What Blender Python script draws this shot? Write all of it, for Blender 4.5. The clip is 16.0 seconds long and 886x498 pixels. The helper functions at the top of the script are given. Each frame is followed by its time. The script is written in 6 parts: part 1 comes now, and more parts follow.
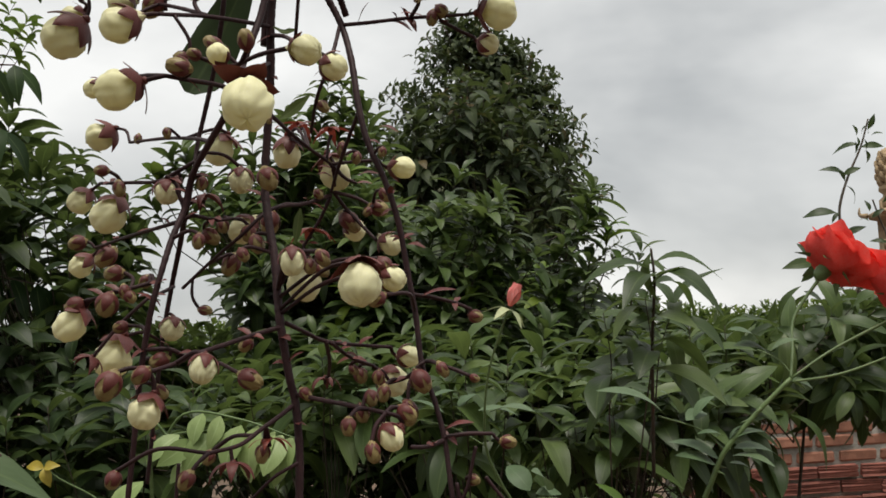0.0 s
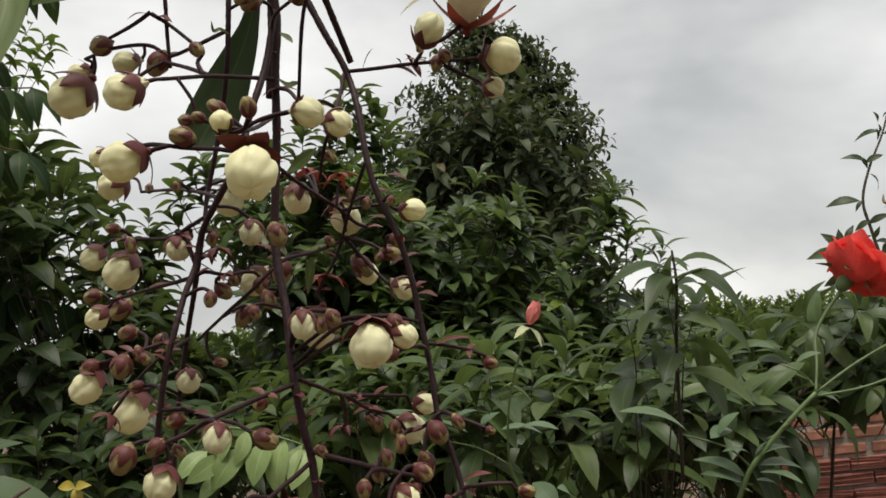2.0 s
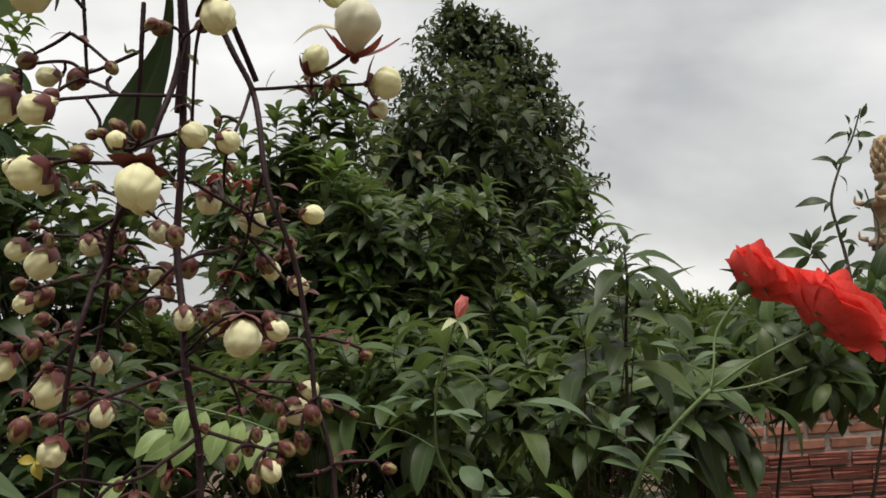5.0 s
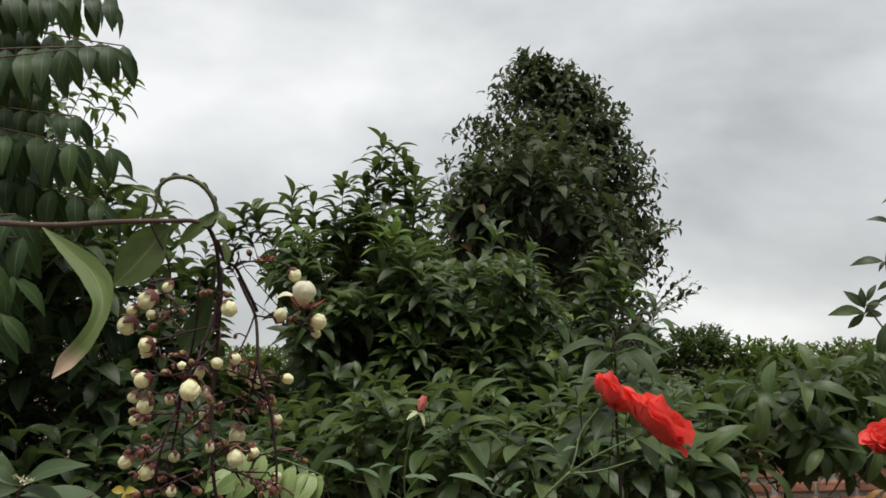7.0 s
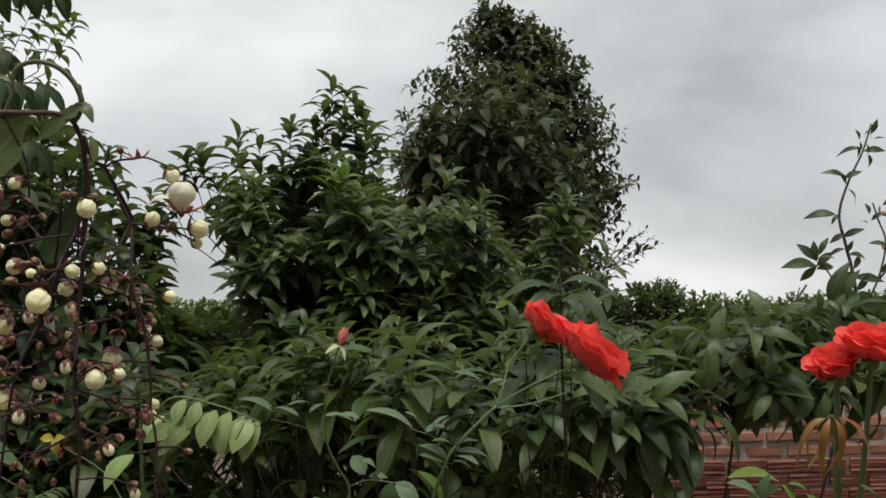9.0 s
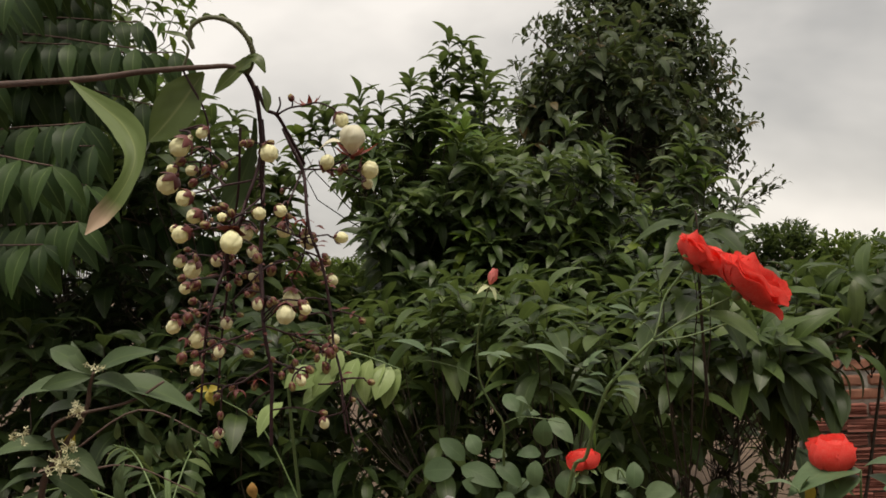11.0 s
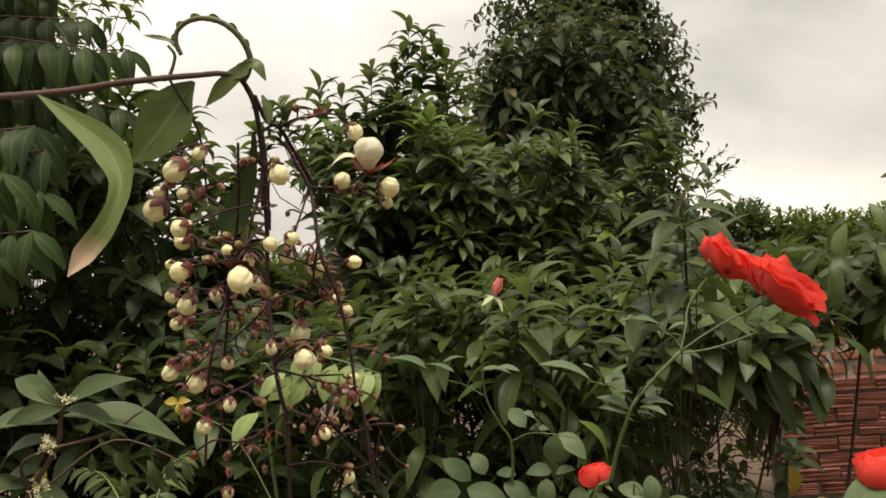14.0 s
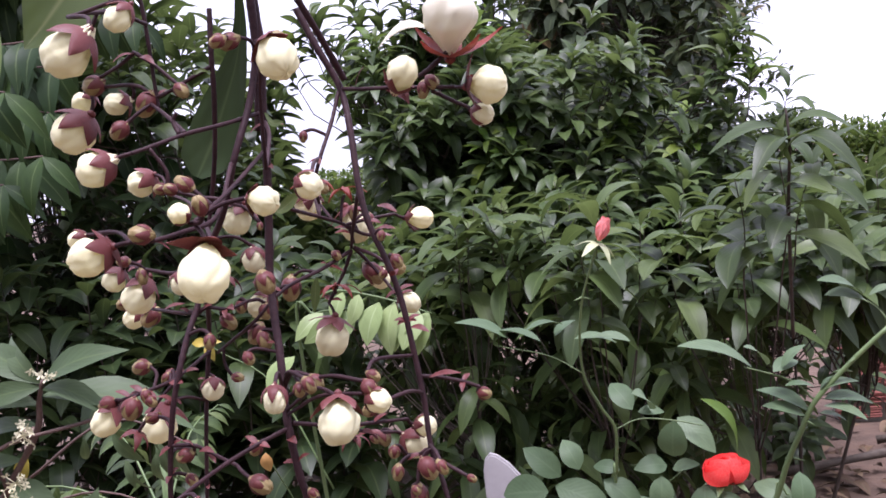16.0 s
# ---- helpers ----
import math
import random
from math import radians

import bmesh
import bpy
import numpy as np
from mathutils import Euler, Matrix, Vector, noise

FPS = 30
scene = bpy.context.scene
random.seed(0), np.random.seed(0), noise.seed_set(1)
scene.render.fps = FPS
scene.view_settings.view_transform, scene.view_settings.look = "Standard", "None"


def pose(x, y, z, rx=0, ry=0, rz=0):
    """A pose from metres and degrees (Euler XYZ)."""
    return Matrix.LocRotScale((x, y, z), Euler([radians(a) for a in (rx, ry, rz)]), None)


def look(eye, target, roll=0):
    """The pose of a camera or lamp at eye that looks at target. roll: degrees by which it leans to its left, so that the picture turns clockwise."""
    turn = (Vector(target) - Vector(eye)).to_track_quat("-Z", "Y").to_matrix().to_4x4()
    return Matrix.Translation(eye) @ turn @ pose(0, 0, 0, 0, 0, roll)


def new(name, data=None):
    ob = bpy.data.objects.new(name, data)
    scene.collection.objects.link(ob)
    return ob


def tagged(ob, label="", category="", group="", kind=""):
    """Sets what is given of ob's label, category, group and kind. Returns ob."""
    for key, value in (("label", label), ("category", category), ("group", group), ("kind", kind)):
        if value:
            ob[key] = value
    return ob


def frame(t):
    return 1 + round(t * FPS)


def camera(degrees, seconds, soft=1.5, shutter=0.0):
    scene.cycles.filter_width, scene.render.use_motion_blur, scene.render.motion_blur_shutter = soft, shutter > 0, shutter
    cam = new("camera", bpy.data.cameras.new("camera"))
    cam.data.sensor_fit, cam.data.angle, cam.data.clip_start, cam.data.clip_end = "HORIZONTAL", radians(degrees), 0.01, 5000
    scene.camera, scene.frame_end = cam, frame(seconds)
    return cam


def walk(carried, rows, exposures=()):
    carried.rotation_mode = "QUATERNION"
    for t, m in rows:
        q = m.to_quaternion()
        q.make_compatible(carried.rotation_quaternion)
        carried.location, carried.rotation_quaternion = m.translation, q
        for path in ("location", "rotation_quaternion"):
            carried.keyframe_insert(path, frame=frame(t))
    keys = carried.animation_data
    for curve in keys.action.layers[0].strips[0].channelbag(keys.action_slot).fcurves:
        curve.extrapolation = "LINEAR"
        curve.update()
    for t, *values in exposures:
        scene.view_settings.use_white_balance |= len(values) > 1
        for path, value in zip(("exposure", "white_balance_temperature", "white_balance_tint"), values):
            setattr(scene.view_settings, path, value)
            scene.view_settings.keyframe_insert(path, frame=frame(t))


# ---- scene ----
cam = camera(51.1, 16.0, 1.65)
PATH = [
    (0, (0.005, 0.0, 1.453), (-0.014, 1.991, 1.644), -2.9),
    (0.5, (0.007, -0.007, 1.458), (-0.057, 1.981, 1.659), -4.1),
    (1, (0.003, -0.013, 1.465), (-0.1, 1.973, 1.677), -4.6),
    (1.5, (0.003, -0.013, 1.473), (-0.085, 1.974, 1.681), -4.5),
    (2, (0.009, 0.0, 1.467), (-0.056, 1.989, 1.662), -4.8),
    (2.5, (0.007, 0.005, 1.47), (-0.051, 1.994, 1.674), -4.7),
    (3, (0.01, 0.009, 1.464), (-0.027, 2.0, 1.653), -3.8),
    (3.5, (0.014, 0.013, 1.456), (0.009, 2.006, 1.621), -3.5),
    (3.7, (0.018, 0.015, 1.456), (0.027, 2.009, 1.615), -3.4),
    (5.8, (0.089, -0.176, 1.494), (-0.032, 1.813, 1.669), -2.1),
    (6, (0.107, -0.229, 1.503), (-0.064, 1.754, 1.693), -2.0),
    (6.5, (0.139, -0.322, 1.517), (-0.087, 1.654, 1.733), -1.0),
    (7, (0.167, -0.337, 1.521), (-0.023, 1.639, 1.767), -1.4),
    (7.5, (0.2, -0.294, 1.513), (0.065, 1.687, 1.754), -0.8),
    (8, (0.205, -0.266, 1.508), (0.105, 1.72, 1.72), -1.1),
    (8.5, (0.205, -0.254, 1.504), (0.139, 1.736, 1.691), -1.5),
    (9, (0.196, -0.26, 1.495), (0.087, 1.731, 1.645), -1.3),
    (9.5, (0.184, -0.269, 1.486), (-0.023, 1.718, 1.587), -1.2),
    (10, (0.172, -0.271, 1.483), (-0.115, 1.708, 1.547), -1.6),
    (10.2, (0.166, -0.268, 1.482), (-0.15, 1.706, 1.532), -1.9),
    (12.3, (0.169, -0.281, 1.488), (-0.193, 1.685, 1.567), -4.0),
    (12.5, (0.173, -0.279, 1.487), (-0.164, 1.691, 1.571), -4.2),
    (13, (0.178, -0.272, 1.497), (-0.091, 1.709, 1.571), -4.3),
    (13.5, (0.145, -0.254, 1.491), (-0.083, 1.732, 1.551), -4.3),
    (14, (0.116, -0.216, 1.509), (-0.154, 1.765, 1.534), -5.3),
    (14.5, (0.096, -0.111, 1.514), (-0.309, 1.846, 1.44), -6.3),
    (15, (0.087, -0.046, 1.512), (-0.396, 1.889, 1.373), -4.8),
    (15.5, (0.08, -0.01, 1.511), (-0.365, 1.934, 1.363), -5.5),
    (16, (0.055, 0.006, 1.525), (-0.313, 1.966, 1.378), -6.2),
]
EXPOSURES = [(0.0, 0.29, 6850, 9), (3.7, 0.33, 6950, 10), (5.8, 0.28, 6850, 10), (7.0, 0.26, 6700, 9), (8.0, 0.17, 6500, 8), (9.5, 0.2, 6950, 10), (10.2, 0.2, 7400, 12), (12.5, 0.33, 7500, 12), (13.5, 0.36, 7600, 13), (14.0, 0.58, 8000, 12), (14.5, 1.22, 8700, 11), (15.0, 1.7, 7200, 13), (15.5, 1.9, 5700, 29), (16.0, 1.36, 5800, 35)]
walk(cam, [(t, look(eye, target, roll)) for t, eye, target, roll in PATH], EXPOSURES)

# ---- world, sun ----
world = bpy.data.worlds.new("overcast")
scene.world = world
world.use_nodes = True
wt = world.node_tree
wt.nodes.clear()
SUN_EL, SUN_ROT = radians(78), radians(20)


def wn(kind, **settings):
    node = wt.nodes.new(kind)
    for key, value in settings.items():
        node.inputs[key].default_value = value
    return node


w_sky = wt.nodes.new("ShaderNodeTexSky")
w_sky.sky_type, w_sky.sun_disc = "NISHITA", False
w_sky.sun_elevation, w_sky.sun_rotation = SUN_EL, SUN_ROT
w_dim = wn("ShaderNodeVectorMath")
w_dim.operation = "SCALE"
w_dim.inputs["Scale"].default_value = 0.09
w_co = wt.nodes.new("ShaderNodeTexCoord")
w_map = wn("ShaderNodeMapping", Scale=(1.0, 1.0, 1.9), Location=(0.35, 0.1, 0.2))
w_big = wn("ShaderNodeTexNoise", Scale=2.3, Detail=5.0, Roughness=0.5, Distortion=0.12)
w_ramp = wt.nodes.new("ShaderNodeValToRGB")
w_ramp.color_ramp.elements[0].position, w_ramp.color_ramp.elements[0].color = 0.34, (0.38, 0.402, 0.425, 1)
w_ramp.color_ramp.elements[1].position, w_ramp.color_ramp.elements[1].color = 0.655, (0.79, 0.81, 0.83, 1)
w_mix = wt.nodes.new("ShaderNodeMix")
w_mix.data_type = "RGBA"
w_mix.inputs["Factor"].default_value = 0.93
w_bg = wn("ShaderNodeBackground", Strength=1.02)
w_out = wt.nodes.new("ShaderNodeOutputWorld")
wt.links.new(w_co.outputs["Generated"], w_map.inputs["Vector"])
wt.links.new(w_map.outputs["Vector"], w_big.inputs["Vector"])
wt.links.new(w_big.outputs["Fac"], w_ramp.inputs["Fac"])
wt.links.new(w_sky.outputs["Color"], w_dim.inputs[0])
wt.links.new(w_dim.outputs["Vector"], w_mix.inputs["A"])
wt.links.new(w_ramp.outputs["Color"], w_mix.inputs["B"])
wt.links.new(w_mix.outputs["Result"], w_bg.inputs["Color"])
wt.links.new(w_bg.outputs["Background"], w_out.inputs["Surface"])

sun_data = bpy.data.lights.new("sun", "SUN")
sun_data.energy, sun_data.angle, sun_data.color = 2.8, radians(30), (1.0, 0.97, 0.92)
sun = new("sun", sun_data)
sun.matrix_world = pose(0, 0, 20, 12, 0, 20)


# ---- materials ----
def material(name):
    m = bpy.data.materials.new(name)
    m.use_nodes = True
    return m, m.node_tree, m.node_tree.nodes["Principled BSDF"]


def add(nt, kind, links=(), **settings):
    """A node with its settings, and links of (input, output socket)."""
    n = nt.nodes.new(kind)
    for key, value in settings.items():
        n.inputs[key].default_value = value
    for key, socket in links:
        nt.links.new(socket, n.inputs[key])
    return n


def ramp(nt, fac, stops):
    n = nt.nodes.new("ShaderNodeValToRGB")
    while len(n.color_ramp.elements) < len(stops):
        n.color_ramp.elements.new(0.5)
    for e, (at, colour) in zip(n.color_ramp.elements, stops):
        e.position, e.color = at, (*colour, 1)
    nt.links.new(fac, n.inputs["Fac"])
    return n.outputs["Color"]


def rgbmix(nt, fac, a, b, blend="MIX"):
    n = nt.nodes.new("ShaderNodeMix")
    n.data_type, n.blend_type = "RGBA", blend
    for key, value in (("Factor", fac), ("A", a), ("B", b)):
        sock = [s for s in n.inputs if s.name == key and s.type == ("VALUE" if key == "Factor" else "RGBA")][0]
        if isinstance(value, (int, float)):
            sock.default_value = value
        elif isinstance(value, tuple):
            sock.default_value = (*value, 1)
        else:
            nt.links.new(value, sock)
    return [s for s in n.outputs if s.type == "RGBA"][0]


def chance(nt):
    """A random value for each object and each island of it."""
    a, b = nt.nodes.new("ShaderNodeObjectInfo"), nt.nodes.new("ShaderNodeNewGeometry")
    s = nt.nodes.new("ShaderNodeMath")
    s.operation = "ADD"
    nt.links.new(a.outputs["Random"], s.inputs[0])
    nt.links.new(b.outputs["Random Per Island"], s.inputs[1])
    f = nt.nodes.new("ShaderNodeMath")
    f.operation = "FRACT"
    nt.links.new(s.outputs[0], f.inputs[0])
    return f.outputs[0]


def leaf_material(name, stops, rough=0.48, through_light=0.36, rib=(0.16, 0.22, 0.08), ribs=0.4, spec=0.4, veins=18.0, dry=None):
    m, nt, p = material(name)
    colour = ramp(nt, chance(nt), stops)
    tc = nt.nodes.new("ShaderNodeTexCoord")
    blotch = add(nt, "ShaderNodeTexNoise", [("Vector", tc.outputs["UV"])], Scale=3.0, Detail=4.0)
    colour = rgbmix(nt, ramp(nt, blotch.outputs["Fac"], [(0.3, (0, 0, 0)), (0.75, (0.45, 0.45, 0.45))]), colour, tuple(v * 0.55 for v in stops[0][1]))
    split = add(nt, "ShaderNodeSeparateXYZ", [("Vector", tc.outputs["UV"])])
    off = nt.nodes.new("ShaderNodeMath")
    off.operation = "SUBTRACT"
    off.inputs[1].default_value = 0.5
    nt.links.new(split.outputs["X"], off.inputs[0])
    away = nt.nodes.new("ShaderNodeMath")
    away.operation = "ABSOLUTE"
    nt.links.new(off.outputs[0], away.inputs[0])
    line = ramp(nt, away.outputs[0], [(0.0, (ribs, ribs, ribs)), (0.05, (0, 0, 0))])
    colour = rgbmix(nt, line, colour, rib)
    if dry:
        end = ramp(nt, split.outputs["Y"], [(0.74, (0, 0, 0)), (0.86, (0.9, 0.9, 0.9))])
        colour = rgbmix(nt, end, colour, dry)
    nt.links.new(colour, p.inputs["Base Color"])
    p.inputs["Roughness"].default_value = rough
    p.inputs["Specular IOR Level"].default_value = spec
    # side veins run forward from the midrib
    slant = nt.nodes.new("ShaderNodeMath")
    slant.operation = "MULTIPLY_ADD"
    nt.links.new(away.outputs[0], slant.inputs[0])
    slant.inputs[1].default_value = -0.7
    nt.links.new(split.outputs["Y"], slant.inputs[2])
    comb = add(nt, "ShaderNodeCombineXYZ", [("Y", slant.outputs[0])])
    wave = add(nt, "ShaderNodeTexWave", [("Vector", comb.outputs[0])], Scale=veins / 6.3, Distortion=0.4)
    wave.bands_direction = "Y"
    bump = add(nt, "ShaderNodeBump", [("Height", wave.outputs["Fac"])], Strength=0.055, Distance=0.002)
    nt.links.new(bump.outputs["Normal"], p.inputs["Normal"])
    lucent = add(nt, "ShaderNodeBsdfTranslucent", [("Color", rgbmix(nt, 0.5, colour, (0.16, 0.22, 0.055)))])
    both = add(nt, "ShaderNodeMixShader", [(1, p.outputs["BSDF"]), (2, lucent.outputs["BSDF"])], Fac=through_light)
    nt.links.new(both.outputs[0], nt.nodes["Material Output"].inputs["Surface"])
    return m


def plain_material(name, low, high, scale=60.0, rough=0.6, bump=0.3, depth=0.001, spec=0.4, through_light=0.0, detail=5.0):
    m, nt, p = material(name)
    tc = nt.nodes.new("ShaderNodeTexCoord")
    fine = add(nt, "ShaderNodeTexNoise", [("Vector", tc.outputs["Object"])], Scale=scale, Detail=detail, Roughness=0.6)
    broad = add(nt, "ShaderNodeTexNoise", [("Vector", tc.outputs["Object"])], Scale=scale * 0.12, Detail=3.0)
    both = rgbmix(nt, 0.5, fine.outputs["Color"], broad.outputs["Color"])
    grey = nt.nodes.new("ShaderNodeRGBToBW")
    nt.links.new(both, grey.inputs[0])
    colour = ramp(nt, grey.outputs[0], [(0.36, low), (0.62, high)])
    colour = rgbmix(nt, chance(nt), colour, rgbmix(nt, 1.0, colour, (0.82, 0.82, 0.82), "MULTIPLY"))
    nt.links.new(colour, p.inputs["Base Color"])
    p.inputs["Roughness"].default_value, p.inputs["Specular IOR Level"].default_value = rough, spec
    b = add(nt, "ShaderNodeBump", [("Height", fine.outputs["Fac"])], Strength=bump, Distance=depth)
    nt.links.new(b.outputs["Normal"], p.inputs["Normal"])
    if through_light:
        lucent = add(nt, "ShaderNodeBsdfTranslucent", [("Color", colour)])
        mixed = add(nt, "ShaderNodeMixShader", [(1, p.outputs["BSDF"]), (2, lucent.outputs["BSDF"])], Fac=through_light)
        nt.links.new(mixed.outputs[0], nt.nodes["Material Output"].inputs["Surface"])
    return m


SHRUB = leaf_material("shrub_leaf", [(0.0, (0.033, 0.054, 0.020)), (0.45, (0.050, 0.086, 0.025)), (0.8, (0.079, 0.125, 0.035)), (0.97, (0.12, 0.168, 0.054))], 0.42, 0.33, spec=0.34)
YOUNG = leaf_material("young_leaf", [(0.0, (0.06, 0.125, 0.012)), (0.6, (0.10, 0.18, 0.02)), (1.0, (0.16, 0.22, 0.03))], 0.45, spec=0.3)
TREE = leaf_material("tree_leaf", [(0.0, (0.033, 0.047, 0.025)), (0.6, (0.051, 0.070, 0.035)), (0.94, (0.078, 0.098, 0.044)), (1.0, (0.13, 0.07, 0.03))], 0.5, 0.2, spec=0.16)
DARK = leaf_material("dark_leaf", [(0.0, (0.022, 0.041, 0.015)), (0.7, (0.038, 0.066, 0.021)), (1.0, (0.064, 0.098, 0.030))], 0.44, 0.32, spec=0.32)
PINNATE = leaf_material("pinnate_leaf", [(0.0, (0.014, 0.034, 0.010)), (0.7, (0.026, 0.055, 0.014)), (1.0, (0.04, 0.078, 0.018))], 0.48, 0.15, spec=0.2)
HEDGE = leaf_material("hedge_leaf", [(0.0, (0.045, 0.085, 0.014)), (0.6, (0.085, 0.14, 0.02)), (1.0, (0.19, 0.25, 0.04))], 0.5)
PALE = leaf_material("pale_leaf", [(0.0, (0.19, 0.28, 0.09)), (1.0, (0.31, 0.40, 0.16))], 0.5, 0.3, rib=(0.45, 0.55, 0.28))
OLIVE = leaf_material("olive_leaf", [(0.0, (0.05, 0.082, 0.034)), (1.0, (0.08, 0.118, 0.055))], 0.5, 0.12, ribs=0.25, spec=0.2)
ROSE_LEAF = leaf_material("rose_leaf", [(0.0, (0.066, 0.112, 0.052)), (0.6, (0.095, 0.15, 0.072)), (1.0, (0.13, 0.185, 0.10))], 0.5, 0.18, rib=(0.18, 0.25, 0.14), ribs=0.2, spec=0.24)
ROSE_LEAF_RED = leaf_material("young_rose_leaf", [(0.0, (0.26, 0.12, 0.025)), (0.6, (0.32, 0.11, 0.03)), (1.0, (0.22, 0.16, 0.03))], 0.45, 0.3, rib=(0.3, 0.1, 0.05))
VINE_LEAF = leaf_material("vine_leaf", [(0.0, (0.066, 0.10, 0.024)), (1.0, (0.10, 0.14, 0.034))], 0.5, 0.2, rib=(0.18, 0.20, 0.08), ribs=0.7, veins=9.0)
# vine leaf with the shade it hangs in painted into its colour
VINE_LEAF_SHADED = leaf_material("shade_leaf", [(0.0, (0.018, 0.036, 0.012)), (1.0, (0.03, 0.055, 0.016))], 0.5, 0.05, ribs=0.2, spec=0.25, veins=9.0)
DRY_TIP_LEAF = leaf_material("dry_tipped_leaf", [(0.0, (0.075, 0.115, 0.032)), (1.0, (0.105, 0.15, 0.042))], 0.55, 0.12, rib=(0.20, 0.24, 0.08), ribs=0.5, spec=0.22, veins=9.0, dry=(0.42, 0.30, 0.22))
LITTER = leaf_material("dry_leaf", [(0.0, (0.06, 0.035, 0.02)), (0.6, (0.11, 0.065, 0.035)), (1.0, (0.18, 0.12, 0.065))], 0.7, 0.05)
YELLOW = leaf_material("yellow_leaf", [(0.0, (0.42, 0.33, 0.03)), (1.0, (0.5, 0.40, 0.08))], 0.5, 0.3, rib=(0.4, 0.2, 0.05))
WITHERED = leaf_material("withered_leaf", [(0.0, (0.40, 0.20, 0.05)), (1.0, (0.5, 0.28, 0.09))], 0.6, 0.2, rib=(0.3, 0.14, 0.05))
STEM = plain_material("dark_stem", (0.018, 0.008, 0.010), (0.052, 0.024, 0.026), 900, 0.55, 0.3, 0.0002, spec=0.18)
WOODY = plain_material("woody_stem", (0.06, 0.036, 0.03), (0.15, 0.095, 0.075), 500, 0.7, 0.5, 0.0006)
CALYX = plain_material("calyx", (0.062, 0.013, 0.012), (0.175, 0.040, 0.033), 420, 0.5, 0.2, 0.0002, through_light=0.06)
CALYX_OPEN = plain_material("open_calyx", (0.16, 0.024, 0.018), (0.30, 0.06, 0.035), 500, 0.45, 0.2, 0.0002, through_light=0.25)
CREAM = plain_material("cream_petal", (0.93, 0.90, 0.50), (0.96, 0.94, 0.66), 160, 0.5, 0.15, 0.0004, through_light=0.26)
WHITE_PETAL = plain_material("white_petal", (0.86, 0.83, 0.60), (0.92, 0.90, 0.74), 260, 0.5, 0.15, 0.0004, through_light=0.3)
PETAL = plain_material("red_petal", (1.0, 0.058, 0.046), (1.0, 0.17, 0.14), 140, 0.55, 0.3, 0.0008, spec=0.3, through_light=0.42)
PETAL_PINK = plain_material("pink_petal", (0.90, 0.17, 0.16), (0.92, 0.42, 0.38), 90, 0.5, 0.2, 0.0008, through_light=0.25)
CANE = plain_material("rose_cane", (0.07, 0.12, 0.04), (0.13, 0.19, 0.07), 200, 0.5, 0.3, 0.0004)
TINY = plain_material("cream_blossom", (0.55, 0.52, 0.30), (0.72, 0.70, 0.48), 300, 0.6, 0.1, 0.0003, through_light=0.2)
BARK = plain_material("bark", (0.05, 0.04, 0.03), (0.13, 0.105, 0.08), 30, 0.85, 0.7, 0.006)
TWIG = plain_material("shrub_twig", (0.028, 0.021, 0.015), (0.075, 0.056, 0.042), 60, 0.85, 0.6, 0.003)
SOIL = plain_material("soil", (0.065, 0.045, 0.032), (0.17, 0.115, 0.08), 9, 0.95, 0.8, 0.03, detail=10.0)
BRICK = plain_material("brick", (0.19, 0.085, 0.058), (0.44, 0.20, 0.13), 26, 0.85, 0.7, 0.006, detail=8.0)
BRICK_RED = plain_material("ribbed_brick", (0.13, 0.05, 0.04), (0.36, 0.125, 0.09), 24, 0.8, 0.6, 0.005, detail=8.0)
MORTAR = plain_material("mortar", (0.26, 0.245, 0.22), (0.46, 0.43, 0.38), 30, 0.95, 0.9, 0.012, detail=8.0)
STONE = plain_material("carved_stone", (0.26, 0.18, 0.10), (0.48, 0.36, 0.22), 16, 0.8, 0.7, 0.02, detail=8.0)
STONE_DARK = plain_material("dark_stone", (0.05, 0.055, 0.06), (0.10, 0.105, 0.11), 16, 0.8, 0.6, 0.01)
ROOF = plain_material("red_roof", (0.30, 0.035, 0.035), (0.42, 0.07, 0.06), 8, 0.5, 0.3, 0.004)
PLASTER = plain_material("pale_plaster", (0.40, 0.36, 0.28), (0.55, 0.50, 0.42), 6, 0.9, 0.5, 0.004)
PLASTIC = plain_material("white_plastic", (0.24, 0.235, 0.23), (0.42, 0.41, 0.40), 14, 0.45, 0.1, 0.001)


# ---- building tools ----
def part(name, bm, mat, parent, label=""):
    """A bmesh, or mesh data, as one mesh object under a thing or a part."""
    if isinstance(bm, bmesh.types.BMesh):
        me = bpy.data.meshes.new(name)
        bm.to_mesh(me)
        bm.free()
        me.polygons.foreach_set("use_smooth", [True] * len(me.polygons))
    else:
        me = bm
    if not me.materials:
        me.materials.append(mat)
    ob = new(name, me)
    ob.parent = parent
    if label:
        tagged(ob, label)
    return ob


def thing(name, at, label, category, group="", kind=""):
    ob = new(name)
    ob.empty_display_size = 0.05
    ob.location = at
    tagged(ob, label, category, group, kind)
    return ob


def local(parent):
    """What turns world places into those of the parent."""
    return Matrix.Translation(-parent.location)


def smooth_line(points, n=6):
    """A Catmull-Rom line through the points."""
    p = [Vector(q) for q in points]
    p = [p[0] * 2 - p[1], *p, p[-1] * 2 - p[-2]]
    out = []
    for a, b, c, d in zip(p, p[1:], p[2:], p[3:]):
        for k in range(n):
            t = k / n
            out.append(0.5 * (2 * b + (c - a) * t + (2 * a - 5 * b + 4 * c - d) * t * t + (3 * b - a - 3 * c + d) * t ** 3))
    return out + [p[-2]]


